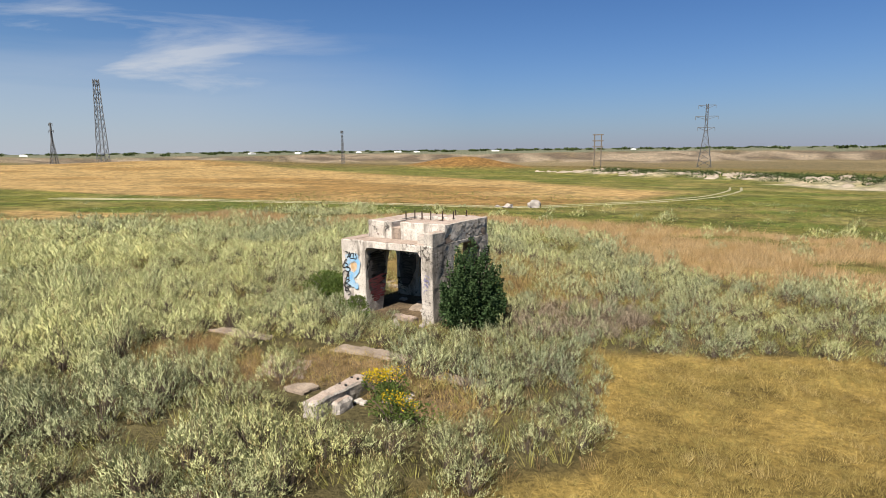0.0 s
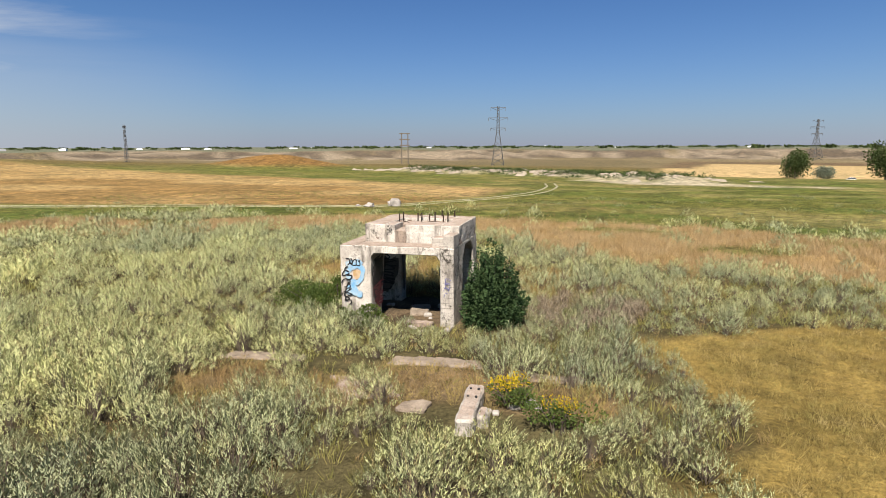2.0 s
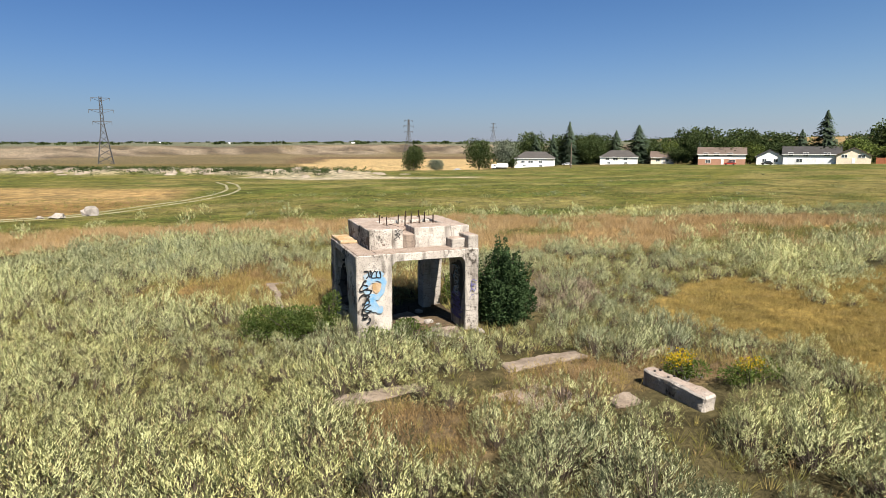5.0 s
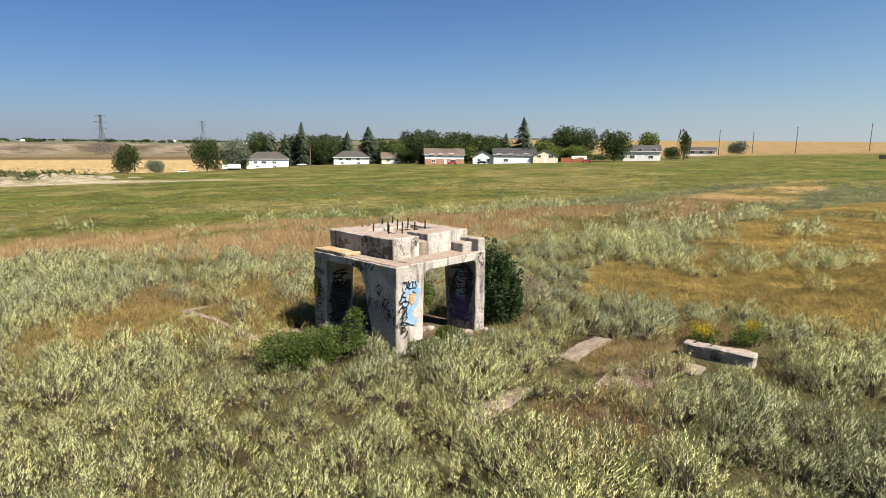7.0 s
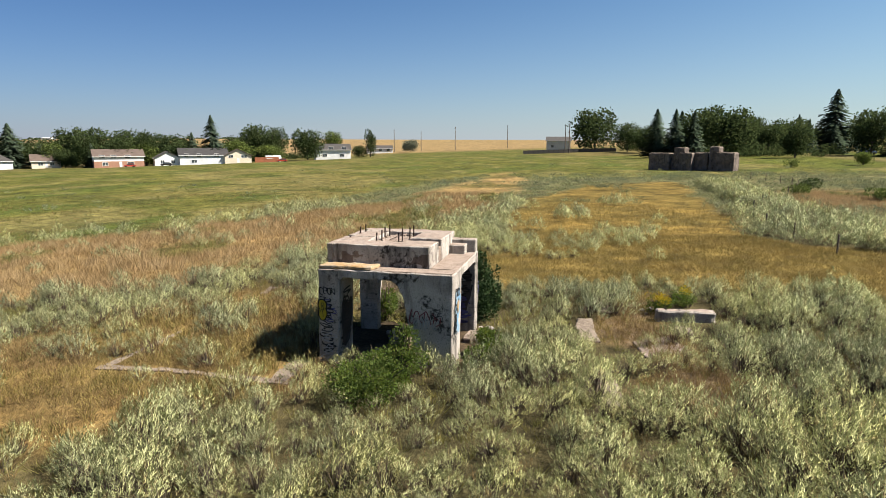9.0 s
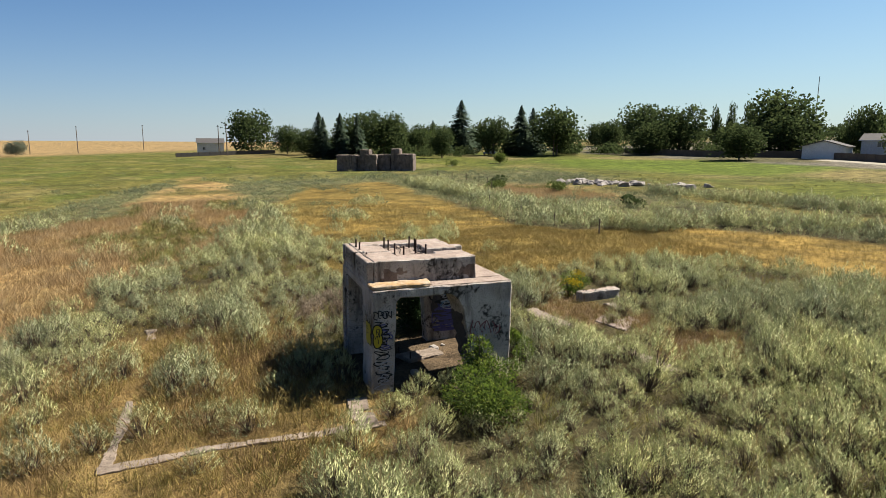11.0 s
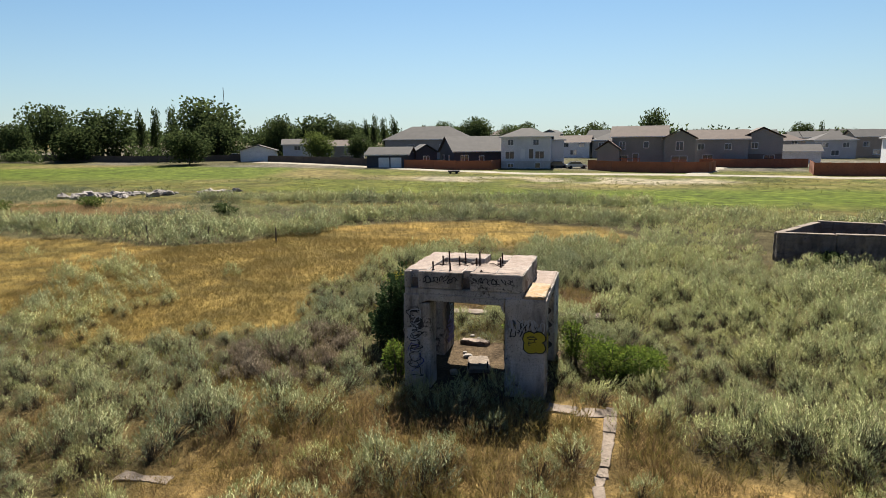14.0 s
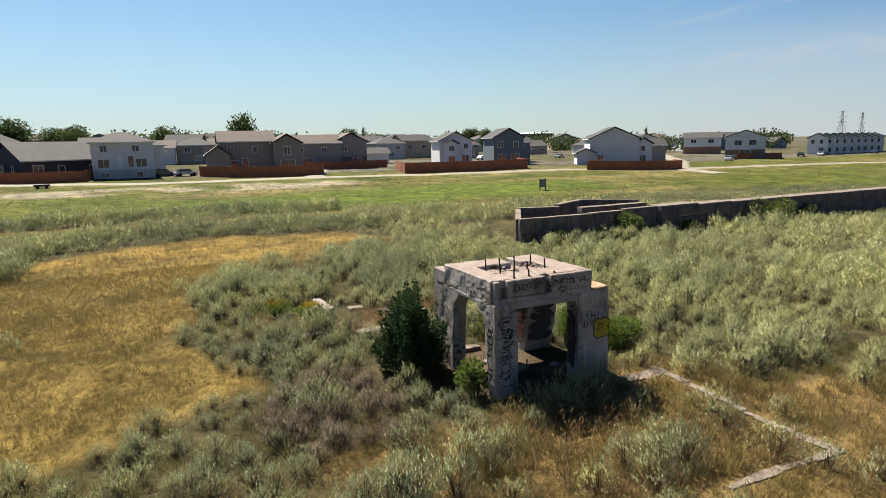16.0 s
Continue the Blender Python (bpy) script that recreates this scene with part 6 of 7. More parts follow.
for k, az in enumerate((29, 31, 34, 36, 37.5, 41, 43, 44.5, 46, 48.5, 50.5, 52, 57, 58.5, 60)):
    d = (338, 342, 335, 330, 342, 341, 330, 332, 322, 328, 326, 318, 329, 333, 326)[k]
    tree("broad", -16.9 + (d - 6) * math.sin(radians(az)), -14.4 + (d - 6) * math.cos(radians(az)), 15 + (k * 3 % 7), 14 + (k * 5 % 6), M_tree, "dark green tree between the bungalows", group="trees between houses")
SP, BR, CO = "dark green spruce tree beside houses", "full green broadleaf tree beside houses", "slender upright poplar tree"
for x, y, w, h in ((146.3, 250.8, 8.5, 15.9), (156.3, 251.1, 7.2, 16.3), (163.2, 246.9, 9.7, 22.1), (181.8, 234.2, 9.6, 16.9), (190.2, 227.8, 13.4, 19.3), (215.2, 159.3, 7.4, 14.1), (220.1, 152.9, 11.1, 21.5),
                   (191.6, 189.2, 5.9, 10.5), (186, -27, 6, 14), (183, -32, 7, 15.3), (180, -37, 6, 14.7), (209, -84.6, 12.5, 20.6), (208, -29, 9, 16.4), (215, -38, 8, 15.6),
                   (186.5, -77, 6.5, 9), (163.5, -87.5, 9, 16.5), (166, -93, 8, 15.8), (170, -86, 5, 7), (199, -74, 5, 11), (230, -80, 6, 13)):
    tree("spruce", x, y, w, h, M_spruce, SP, "spruce", "spruce trees by the houses")
for x, y, w, h in ((93.4, 284.1, 13.4, 15.0), (117.6, 255.4, 16.0, 16.9), (172.2, 241.0, 16.3, 16.0), (193.8, 201.4, 8.7, 6.6), (192.2, 192.2, 9.8, 15.3), (197.0, 180.3, 15.4, 12.6), (203.7, 173.0, 8.2, 16.6),
                   (245.4, 120.2, 16.1, 16.2), (279, -9, 22, 21.6), (187, -47.5, 16, 16.8), (208, -43, 18, 17.7), (166, -61, 9, 11.3)):
    tree("broad", x, y, w, h, M_tree, BR, group="broadleaf trees by the houses")
for x, y, w, h in ((172, -81.5, 12, 14.5), (154, -95.3, 18, 17.2), (163, -121, 11, 11.8), (171, -141, 19, 19), (137.8, -129, 17, 16.2), (137, -118, 14, 10.5), (98, -113, 13, 10),
                   (108, -139, 14, 13), (115.3, -146, 21, 20.4), (92, -146, 9, 14.5), (90, -168, 17, 15), (83, -174, 12, 12.6), (64, -140, 8, 8.5), (230, -77, 15, 12.5), (243, -69, 9, 14.6),
                   (212, -93, 8, 13), (213, -149, 10, 11.6), (99, -151, 9, 8.4)):
    tree("broad", x, y, w, h, M_tree, BR, group="broadleaf trees by the houses")
for x, y, w, h in ((126, -205, 14, 13.6), (93, -212, 9, 9.9), (77, -229, 12, 9.6), (53, -216, 12, 11.3), (75, -251, 12, 10.6), (32, -242, 12, 11.9), (31, -228, 12, 10.5), (3, -220, 11, 12.1),
                   (-14, -160, 9, 15.6), (47, -215, 15, 13.6), (64, -232, 10, 12.8), (-79, -270, 10, 11.7), (-95, -265, 11, 9.1), (-120, -211, 7, 11.9), (-132, -246, 10, 12.6),
                   (36, -241, 15, 11.2), (110, -190, 13, 11)):
    tree("broad", x, y, w, h, M_tree, "broadleaf tree rising behind the houses", group="trees behind the houses")
for x, y, w, h in ((170.7, 242.0, 11.8, 10.8), (175.6, 238.7, 10.1, 9.2), (194.4, 204.9, 9.4, 9.1), (211.5, 164.0, 15.1, 10.1), (220.8, 152.0, 14.4, 9.2), (196.0, 216.9, 13.9, 11.6), (201.3, 175.7, 7.6, 5.9), (210.8, 164.7, 8.6, 8.8),
                   (222.6, 149.5, 8.3, 6.6), (229.4, 139.6, 8.7, 5.7), (258.1, 114.7, 8.3, 6.7), (269.7, 103.9, 8.2, 6.6), (132.9, 250.7, 9.7, 7.6), (250, -22, 14, 13), (235, -28, 12, 12), (225, -60, 14, 14), (195, -62, 10, 10)):
    tree("broad", x, y, w, h, M_tree, "leafy tree or tall hedge between houses", group="trees between houses")
for x, y, w, h in ((226.5, 144.0, 16.0, 10.6), (233.8, 132.7, 14.2, 8.7), (348, 152, 14, 16.3), (195.4, 211.9, 9.6, 11.6), (203.2, 173.6, 13.2, 10.3), (125, -62, 4, 3.2), (73, -134, 9, 9), (204, -70, 8, 9.5)):
    tree("broad", x, y, w, h, M_tree2, "light green broadleaf tree beside houses", group="light broadleaf trees")
for x, y, w, h in ((130.0, 251.7, 14.1, 15.4), (101.8, 274.0, 9.5, 7.4), (195.6, 214.1, 9.6, 11.1), (368, 106.5, 11.5, 9.2)):
    tree("broad", x, y, w, h, M_silver, "silvery grey-green tree by the road", group="silvery trees")
for x, y, w, h in ((272.3, 99.2, 7.2, 14.9), (139, -144, 4.5, 15.6), (136, -147, 4.5, 16.5), (132, -150.6, 5.5, 17), (83, -200, 4, 14.7), (79, -200, 3.5, 13.6), (76, -203, 4, 14.2), (86, -199, 3.5, 13),
                   (55, -247, 4, 14.5), (-85, -266, 3, 12.1), (-197, -198, 3, 11.4)):
    tree("column", x, y, w, h, M_tree, CO, "poplar", "poplar trees")


hedge = []
rngq = np.random.default_rng(23)
for (ax, ay), (bx, by), n in (((215, -35), (170, -66), 26), ((182, -92), (132, -124), 30), ((128, -132), (72, -172), 40), ((140, 275), (205, 250), 50), ((207, 214), (280, 132), 60), ((300, -25), (225, -45), 30)):
    for _ in range(n):
        f = rngq.uniform(0, 1)
        hedge.append((ax + (bx - ax) * f + rngq.normal(0, 4) + 3, ay + (by - ay) * f + rngq.normal(0, 4), rngq.uniform(2.5, 5.5)))
scatter("hedges", np.array(hedge), [np.concatenate([sprig(rngq, 16, 6, 0.9, 1.1, 0.17, 0.06, twig=False, bare=0.05) for _ in range(2)]) for _ in range(4)], M_tree,
        "dark green hedges and bushes under the garden trees", "hedge", rngq)


# ---- houses ----
def window(parent, u, z, w, h, side, at, divided=True):
    """A window set in a wall: frame of four bars and its pane."""
    def b(u0, u1, z0, z1, d0, d1):
        if side in ("front", "back"):
            s = -1 if side == "front" else 1
            ys = sorted((at + s * d0, at + s * d1))
            return (u0, u1, ys[0], ys[1], z0, z1)
        s = -1 if side == "left" else 1
        xs = sorted((at + s * d0, at + s * d1))
        return (xs[0], xs[1], u0, u1, z0, z1)
    t = 0.11
    bm = bmesh.new()
    box(bm, *b(u - w / 2 - t, u + w / 2 + t, z - t, z, 0, 0.07))
    box(bm, *b(u - w / 2 - t, u + w / 2 + t, z + h, z + h + t, 0, 0.07))
    box(bm, *b(u - w / 2 - t, u - w / 2, z, z + h, 0, 0.07))
    box(bm, *b(u + w / 2, u + w / 2 + t, z, z + h, 0, 0.07))
    if divided and w > 1.0:
        box(bm, *b(u - 0.04, u + 0.04, z, z + h, 0.02, 0.06))
    wd = part("window", bm, M_trim, parent)
    part("pane", boxed(*b(u - w / 2, u + w / 2, z, z + h, 0.005, 0.025)), M_pane, wd)
    return wd


def roof_bm(w, d, z, rise, style, over=0.5, ridge="x"):
    bm = bmesh.new()
    x, y, t = w / 2 + over, d / 2 + over, 0.18
    if style == "hip":
        k = max(0.0, x - y) if x > y else 0.0
        m = max(0.0, y - x) if y > x else 0.0
        tops = [(-k, -m), (k, m)] if x > y else [(0, -m), (0, m)]
        lo = [bm.verts.new(p) for p in ((-x, -y, z - t), (x, -y, z - t), (x, y, z - t), (-x, y, z - t))]
        ev = [bm.verts.new(p) for p in ((-x, -y, z), (x, -y, z), (x, y, z), (-x, y, z))]
        a, b = (bm.verts.new((*p, z + rise)) for p in tops)
        bm.faces.new(lo[::-1])
        for i in range(4):
            bm.faces.new((lo[i], lo[(i + 1) % 4], ev[(i + 1) % 4], ev[i]))
        if x > y:
            bm.faces.new((ev[0], ev[1], b, a))
            bm.faces.new((ev[1], ev[2], b))
            bm.faces.new((ev[2], ev[3], a, b))
            bm.faces.new((ev[3], ev[0], a))
        else:
            bm.faces.new((ev[0], ev[1], a))
            bm.faces.new((ev[1], ev[2], b, a))
            bm.faces.new((ev[2], ev[3], b))
            bm.faces.new((ev[3], ev[0], a, b))
    else:
        if ridge == "x":
            o = [(-y, z - t), (0, z + rise - t), (y, z - t), (y, z), (0, z + rise), (-y, z)]
            prism(bm, o, "x", -x, x)
        else:
            o = [(-x, z - t), (0, z + rise - t), (x, z - t), (x, z), (0, z + rise), (-x, z)]
            prism(bm, o, "y", -y, y)
    return bm


def house(x, y, rz, w, d, wall_h, rise, wall, roof, label, style="gable", ridge="x", windows=(), side_windows=(), door=None, garage=None, category="house",
          group="houses", deck=None, lower=None, name="house"):
    """A house whose front looks along its own -y: walls, roof, windows, doors."""
    th = thing(name, x, y, gz(x, y), rz, label, category, group)
    bm = bmesh.new()
    if style == "gable":
        k = 0.0
        if ridge == "x":
            prism(bm, [(-d / 2, -1.2), (-d / 2, wall_h), (0, wall_h + rise * (d / 2) / (d / 2 + 0.5) - 0.1), (d / 2, wall_h), (d / 2, -1.2)], "x", -w / 2, w / 2)
        else:
            prism(bm, [(-w / 2, -1.2), (-w / 2, wall_h), (0, wall_h + rise * (w / 2) / (w / 2 + 0.5) - 0.1), (w / 2, wall_h), (w / 2, -1.2)], "y", -d / 2, d / 2)
    else:
        box(bm, -w / 2, w / 2, -d / 2, d / 2, -1.2, wall_h)
    body = part("wall", bm, wall, th)
    part("roof", roof_bm(w, d, wall_h, rise, style, 0.5, ridge), roof, th)
    part("fascia", boxed(-w / 2 - 0.52, w / 2 + 0.52, -d / 2 - 0.55, -d / 2 - 0.42, wall_h - 0.2, wall_h - 0.02) if ridge == "x" or style == "hip"
         else boxed(-w / 2 - 0.55, -w / 2 - 0.42, -d / 2 - 0.5, d / 2 + 0.5, wall_h - 0.2, wall_h - 0.02), M_trim, th)
    if lower:
        part("lower_wall", boxed(-w / 2 - 0.02, w / 2 + 0.02, -d / 2 - 0.03, d / 2 + 0.02, -1.2, lower[1]), lower[0], th)
    for u, z, ww, hh in windows:
        window(th, u, z, ww, hh, "front", -d / 2 - (0.03 if lower and z < lower[1] else 0))
    for side, u, z, ww, hh in side_windows:
        window(th, u, z, ww, hh, side, -w / 2 if side == "left" else w / 2)
    if door:
        dr = part("door", boxed(door[0] - 0.48, door[0] + 0.48, -d / 2 - 0.06, -d / 2 - 0.005, door[1], door[1] + 2.05), M_trim, th)
    if garage:
        for u, gw in garage:
            part("garage_door", boxed(u - gw / 2, u + gw / 2, -d / 2 - 0.07, -d / 2 - 0.005, 0.0, 2.2), M_trim, th)
    if deck:
        u0, u1, z, dep = deck
        dk = part("deck", boxed(u0, u1, -d / 2 - dep, -d / 2 - 0.04, z - 0.2, z), M_cedar, th)
        for u in (u0 + 0.1, (u0 + u1) / 2, u1 - 0.1):
            part("deck_post", boxed(u - 0.06, u + 0.06, -d / 2 - dep, -d / 2 - dep + 0.12, -0.4, z + 1.0), M_cedar, th)
        part("deck_rail", boxed(u0, u1, -d / 2 - dep, -d / 2 - dep + 0.08, z + 0.9, z + 1.0), M_cedar, th)
    return th


S = M_siding
# row along the far side of the green field
row = "bungalows beyond the green field"
W2 = ((-5.2, 2.0, 1.6, 1.1), (-1.5, 2.0, 2.2, 1.1), (3.2, 2.0, 1.6, 1.1), (-4.5, 0.3, 1.2, 0.8), (3.4, 0.3, 1.4, 0.8))
house(143.6, 246.6, -35, 18.9, 9, 4.2, 3.2, S["white"], M_shingle, "white raised bungalow with grey hip roof", "hip", windows=W2, door=(1.2, 0.3), group=row)
house(180.3, 229.1, -40, 17.3, 9, 3.5, 3.1, S["white"], M_shingle, "white raised bungalow with grey hip roof", "hip", windows=W2, door=(1.0, 0.3), group=row)
house(192.5, 212.6, -42, 10.2, 8, 3.0, 2.8, S["cream"], M_shbrown, "cream bungalow with brown roof", windows=((-2, 1.2, 1.6, 1.2), (2, 1.2, 1.4, 1.2)), door=(0, 0.2), group=row)
house(192.7, 177.5, -44, 17.7, 9, 4.3, 2.8, S["white"], M_shbrown, "white two-storey house with red-brown roof", windows=((-6, 3.6, 1.8, 1.2), (-2, 3.6, 1.8, 1.2), (3, 3.6, 2.0, 1.2), (-5, 0.8, 1.8, 1.2), (4, 0.8, 2.2, 1.3)),
      door=(0.4, 0.2), lower=(S["brick"], 2.4), group=row)
house(204.6, 164.3, -46, 9.6, 8, 3.1, 2.8, S["white"], M_shingle, "white house with steep grey gable", ridge="y", windows=((-2, 1.0, 1.4, 1.2), (2, 1.0, 1.4, 1.2)), door=(0, 0.2), group=row)
house(213.5, 153.3, -48, 19.1, 9, 3.9, 2.9, S["pale_grey"], M_shdark, "grey two-storey house with dark roof", windows=((-7, 3.2, 1.6, 1.2), (-2, 3.2, 1.6, 1.2), (5, 3.2, 2, 1.2), (-4, 0.8, 2, 1.2)), door=(2, 0.2), group=row)
house(221.7, 142.1, -52, 10.9, 9, 3.3, 2.9, S["cream"], M_shbrown, "cream bungalow with gable to the field", ridge="y", windows=((-3, 2.4, 1.8, 1.1), (2.4, 2.4, 2.2, 1.1)), door=(0, 0.2), group=row)
house(230.0, 129.4, -54, 5.4, 5, 1.7, 1.1, S["white"], M_trim, "small white metal shed", windows=(), category="shed", group="sheds beyond the green field", name="shed")
house(254.8, 112.0, -60, 16.2, 9, 4.4, 2.8, S["white"], M_shingle, "white two-storey house with blue-grey roof", windows=((-6, 4.4, 2, 1.3), (-1, 4.4, 2, 1.3), (5, 4.4, 2, 1.3), (-4, 1.2, 2, 1.3), (4, 1.2, 2, 1.3)), door=(0.5, 0.2),
      lower=(S["white"], 2.4), group=row)
house(364, 126, -64, 16, 8, 3.0, 2.0, S["white"], M_shingle, "long white low bungalow", windows=((-5, 1.4, 2, 1.2), (0, 1.4, 2, 1.2), (5, 1.4, 2, 1.2)), door=(2.5, 0.2), group=row)
house(308, 9, -88, 12, 14, 4.8, 2.2, S["pale_grey"], M_shingle, "grey steel barn behind trees", windows=((-3, 1.5, 1.2, 1.2),), category="barn", group="barns", name="barn")
house(256.1, 111.5, -60, 6.2, 6, 2.2, 1.7, S["white"], M_shingle, "white garage beside a house", garage=((0, 2.6),), category="garage", group="garages", name="garage")
# houses south of the lane; their fronts look north
est = "new houses along the lane"
house(14.5, -118.5, 184, 10.5, 8.5, 6.7, 1.9, S["pale_grey"], M_shingle, "tall pale grey house with hip roof and pale stone base", "hip",
      windows=((-3.2, 4.9, 1.1, 1.1), (2.2, 4.9, 1.1, 1.1), (-3.4, 2.0, 1.8, 1.5), (1.2, 2.0, 0.9, 2.0), (3.0, 2.0, 1.8, 1.5), (-3.2, 0.2, 1.2, 0.7), (2.6, 0.0, 1.0, 1.0)),
      side_windows=(("left", 1.0, 4.9, 1.0, 1.0),), door=(-0.6, 2.0), group=est, lower=(S["concrete"], 1.5))
house(11.0, -126.0, 184, 8, 6.5, 5.9, 1.5, S["white"], M_shingle, "white house wing with blue-grey roof", "hip", windows=((-2, 3.6, 1.2, 1.2),), group=est)
house(26.8, -125.5, 208.7, 16, 13.8, 3.3, 3.5, S["charcoal"], M_shingle, "long dark bungalow with grey gable roof", "gable", "x",
      windows=((-5.5, 1.0, 1.6, 1.4), (-1.5, 1.0, 1.0, 1.2), (4.0, 1.0, 0.9, 1.2)), side_windows=(("left", 2.5, 1.0, 1.5, 1.4), ("left", -2.5, 1.0, 0.9, 1.3)), group=est)
house(39.5, -121.5, 208.7, 5, 7, 3.2, 1.8, S["charcoal"], M_shingle, "dark gabled bungalow wing", "gable", "y", windows=((0, 1.0, 1.2, 1.2),), group=est)
house(48, -157, 190, 25, 14, 5.4, 3.8, S["taupe"], M_shingle, "big house with wide grey hip roof", "hip", windows=((-5, 2.6, 1.6, 1.2), (4, 2.6, 1.6, 1.2)), group=est)
house(45, -114.5, 184, 9.6, 6.5, 2.9, 1.7, S["charcoal"], M_shingle, "dark double garage with white doors", "gable", "x", garage=((2.0, 2.5), (-0.8, 2.5)), category="garage", group="garages", name="garage")
house(90, -132, 205, 9, 7, 2.9, 1.5, S["white"], M_shingle, "white garage with wide door", "gable", "y", garage=((0.2, 5.0),), category="garage", group="garages", name="garage")
house(84, -143, 205, 8, 8, 4.2, 1.6, S["pale_grey"], M_shingle, "pale grey house with white windows", "gable", "x", windows=((0, 2.6, 1.6, 1.1),), group=est)
house(74, -150, 200, 14, 8, 3.6, 1.8, S["taupe"], M_shbrown, "low brown house among trees", windows=((-3, 1.6, 1.6, 1.2), (3, 1.6, 1.6, 1.2)), group=est)
house(-9.5, -123.5, 176, 11, 9, 6.6, 2.3, S["olive_grey"], M_shbrown, "olive grey two-storey house with brown gable roof", "gable", "x",
      windows=((-3.4, 3.9, 1.1, 1.5), (1.5, 4.2, 0.9, 1.2), (-3.4, 1.0, 2.4, 1.6), (-0.6, 1.0, 1.0, 2.0)), side_windows=(("right", -1, 4.2, 1, 1.2),), group=est, deck=(-5.2, 0.5, 1.1, 3.0))
house(-3.2, -119.5, 176, 4.5, 7, 3.9, 2.0, S["olive_grey"], M_shbrown, "olive grey garage wing with brown roof", "gable", "y", group=est)
house(-17.5, -122.0, 176, 6, 9.5, 6.2, 2.0, S["olive_grey"], M_shbrown, "olive grey gabled house wing", "gable", "y", windows=((0, 3.8, 1.3, 1.6), (0, 0.9, 3.0, 1.6)), group=est)
house(-26.5, -133, 176, 12, 9, 5.9, 2.1, S["taupe"], M_shbrown, "taupe two-storey house with brown gables", "gable", "x", windows=((-3.5, 3.6, 1.2, 1.2), (2, 3.6, 1.2, 1.2), (-2, 0.9, 2, 1.5)), group=est)
house(-35.5, -134, 176, 8, 9, 6.2, 2.2, S["taupe"], M_shbrown, "taupe two-storey house with brick base", "gable", "y", windows=((-1.5, 3.8, 1.2, 1.2), (1.5, 0.8, 2, 1.5)), lower=(S["brown"], 2.6), group=est)
house(-46.5, -149, 176, 10, 6.5, 2.7, 1.6, S["white"], M_shingle, "white garage with grey roof", "gable", "x", side_windows=(), garage=((-3.4, 2.4),), category="garage", group="garages", name="garage")
house(-64.5, -133, 170, 9, 8.5, 6.2, 2.4, S["white"], M_shdark, "white two-storey house with tall windows and black trim", "gable", "y",
      windows=((2.8, 4.1, 1.1, 1.3), (-0.6, 3.4, 1.2, 2.4), (-2.2, 3.4, 1.0, 2.4), (2.6, 0.8, 1.8, 1.6), (-0.6, 0.8, 1.2, 1.8), (-2.2, 0.8, 1.0, 1.8)), group=est)
house(-62.0, -128.3, 170, 3.2, 1.6, 5.6, 1.2, S["white"], M_shdark, "white gabled bay with black trim", "gable", "y", windows=((0, 3.7, 1.3, 1.2), (0, 0.8, 1.7, 1.5)), group=est)
house(-79, -130, 168, 8.5, 9.5, 7.0, 2.5, S["blue_grey"], M_shdark, "dark blue-grey two-storey house", "gable", "y", windows=((2.0, 4.4, 1.4, 1.4), (-2.4, 4.4, 1.4, 1.4), (1.8, 0.9, 2.2, 1.6), (-2.0, 0.9, 2.2, 1.6)), group=est)
house(-88, -137, 168, 5, 8, 5.4, 1.8, S["blue_grey"], M_shdark, "dark blue-grey house wing", "gable", "x", windows=((0, 3.6, 1.2, 1.2),), group=est)
house(-101.5, -112, 150, 12.5, 9.5, 6.6, 3.0, S["pale_grey"], M_shdark, "pale grey two-storey house with black trim", "gable", "y", windows=((-3.6, 1.2, 1.3, 1.3),), group=est)
house(-107, -106.5, 150, 4.5, 3.5, 5.2, 1.8, S["pale_grey"], M_shdark, "pale grey gabled house wing", "gable", "y", windows=((0, 3.4, 1.0, 1.2), (0, 0.8, 1.4, 1.4)), group=est)
house(-113.5, -112, 150, 9, 8, 4.6, 1.9, S["taupe"], M_shdark, "taupe house with dark roof", "gable", "x", windows=((0, 1.0, 1.6, 1.4),), group=est)
house(-93.5, -113, 150, 4.5, 6, 3.0, 1.2, S["pale_grey"], M_shdark, "pale grey garage wing", "gable", "y", group=est)
house(-160, -117, 128, 11, 15, 6.4, 2.2, S["pale_grey"], M_shdark, "blue-grey two-storey house with white gable", "gable", "y", windows=((-2, 4, 2, 1.4), (2, 4, 2, 1.4), (0, 1, 3, 1.5)), lower=(S["brown"], 2.6), group=est)
house(-168, -125, 128, 9, 10, 6.0, 2.0, S["white"], M_shdark, "white and brown two-storey house", "gable", "x", windows=((-2, 4, 1.6, 1.3), (2, 4, 1.6, 1.3)), lower=(S["brown"], 2.8), group=est)
house(-182, -153, 130, 13, 10, 6.0, 2.0, S["white"], M_shingle, "white two-storey house with brick base", "gable", "x", windows=((-3, 4, 1.8, 1.3), (3, 4, 1.8, 1.3)), lower=(S["brick"], 2.6), group=est)
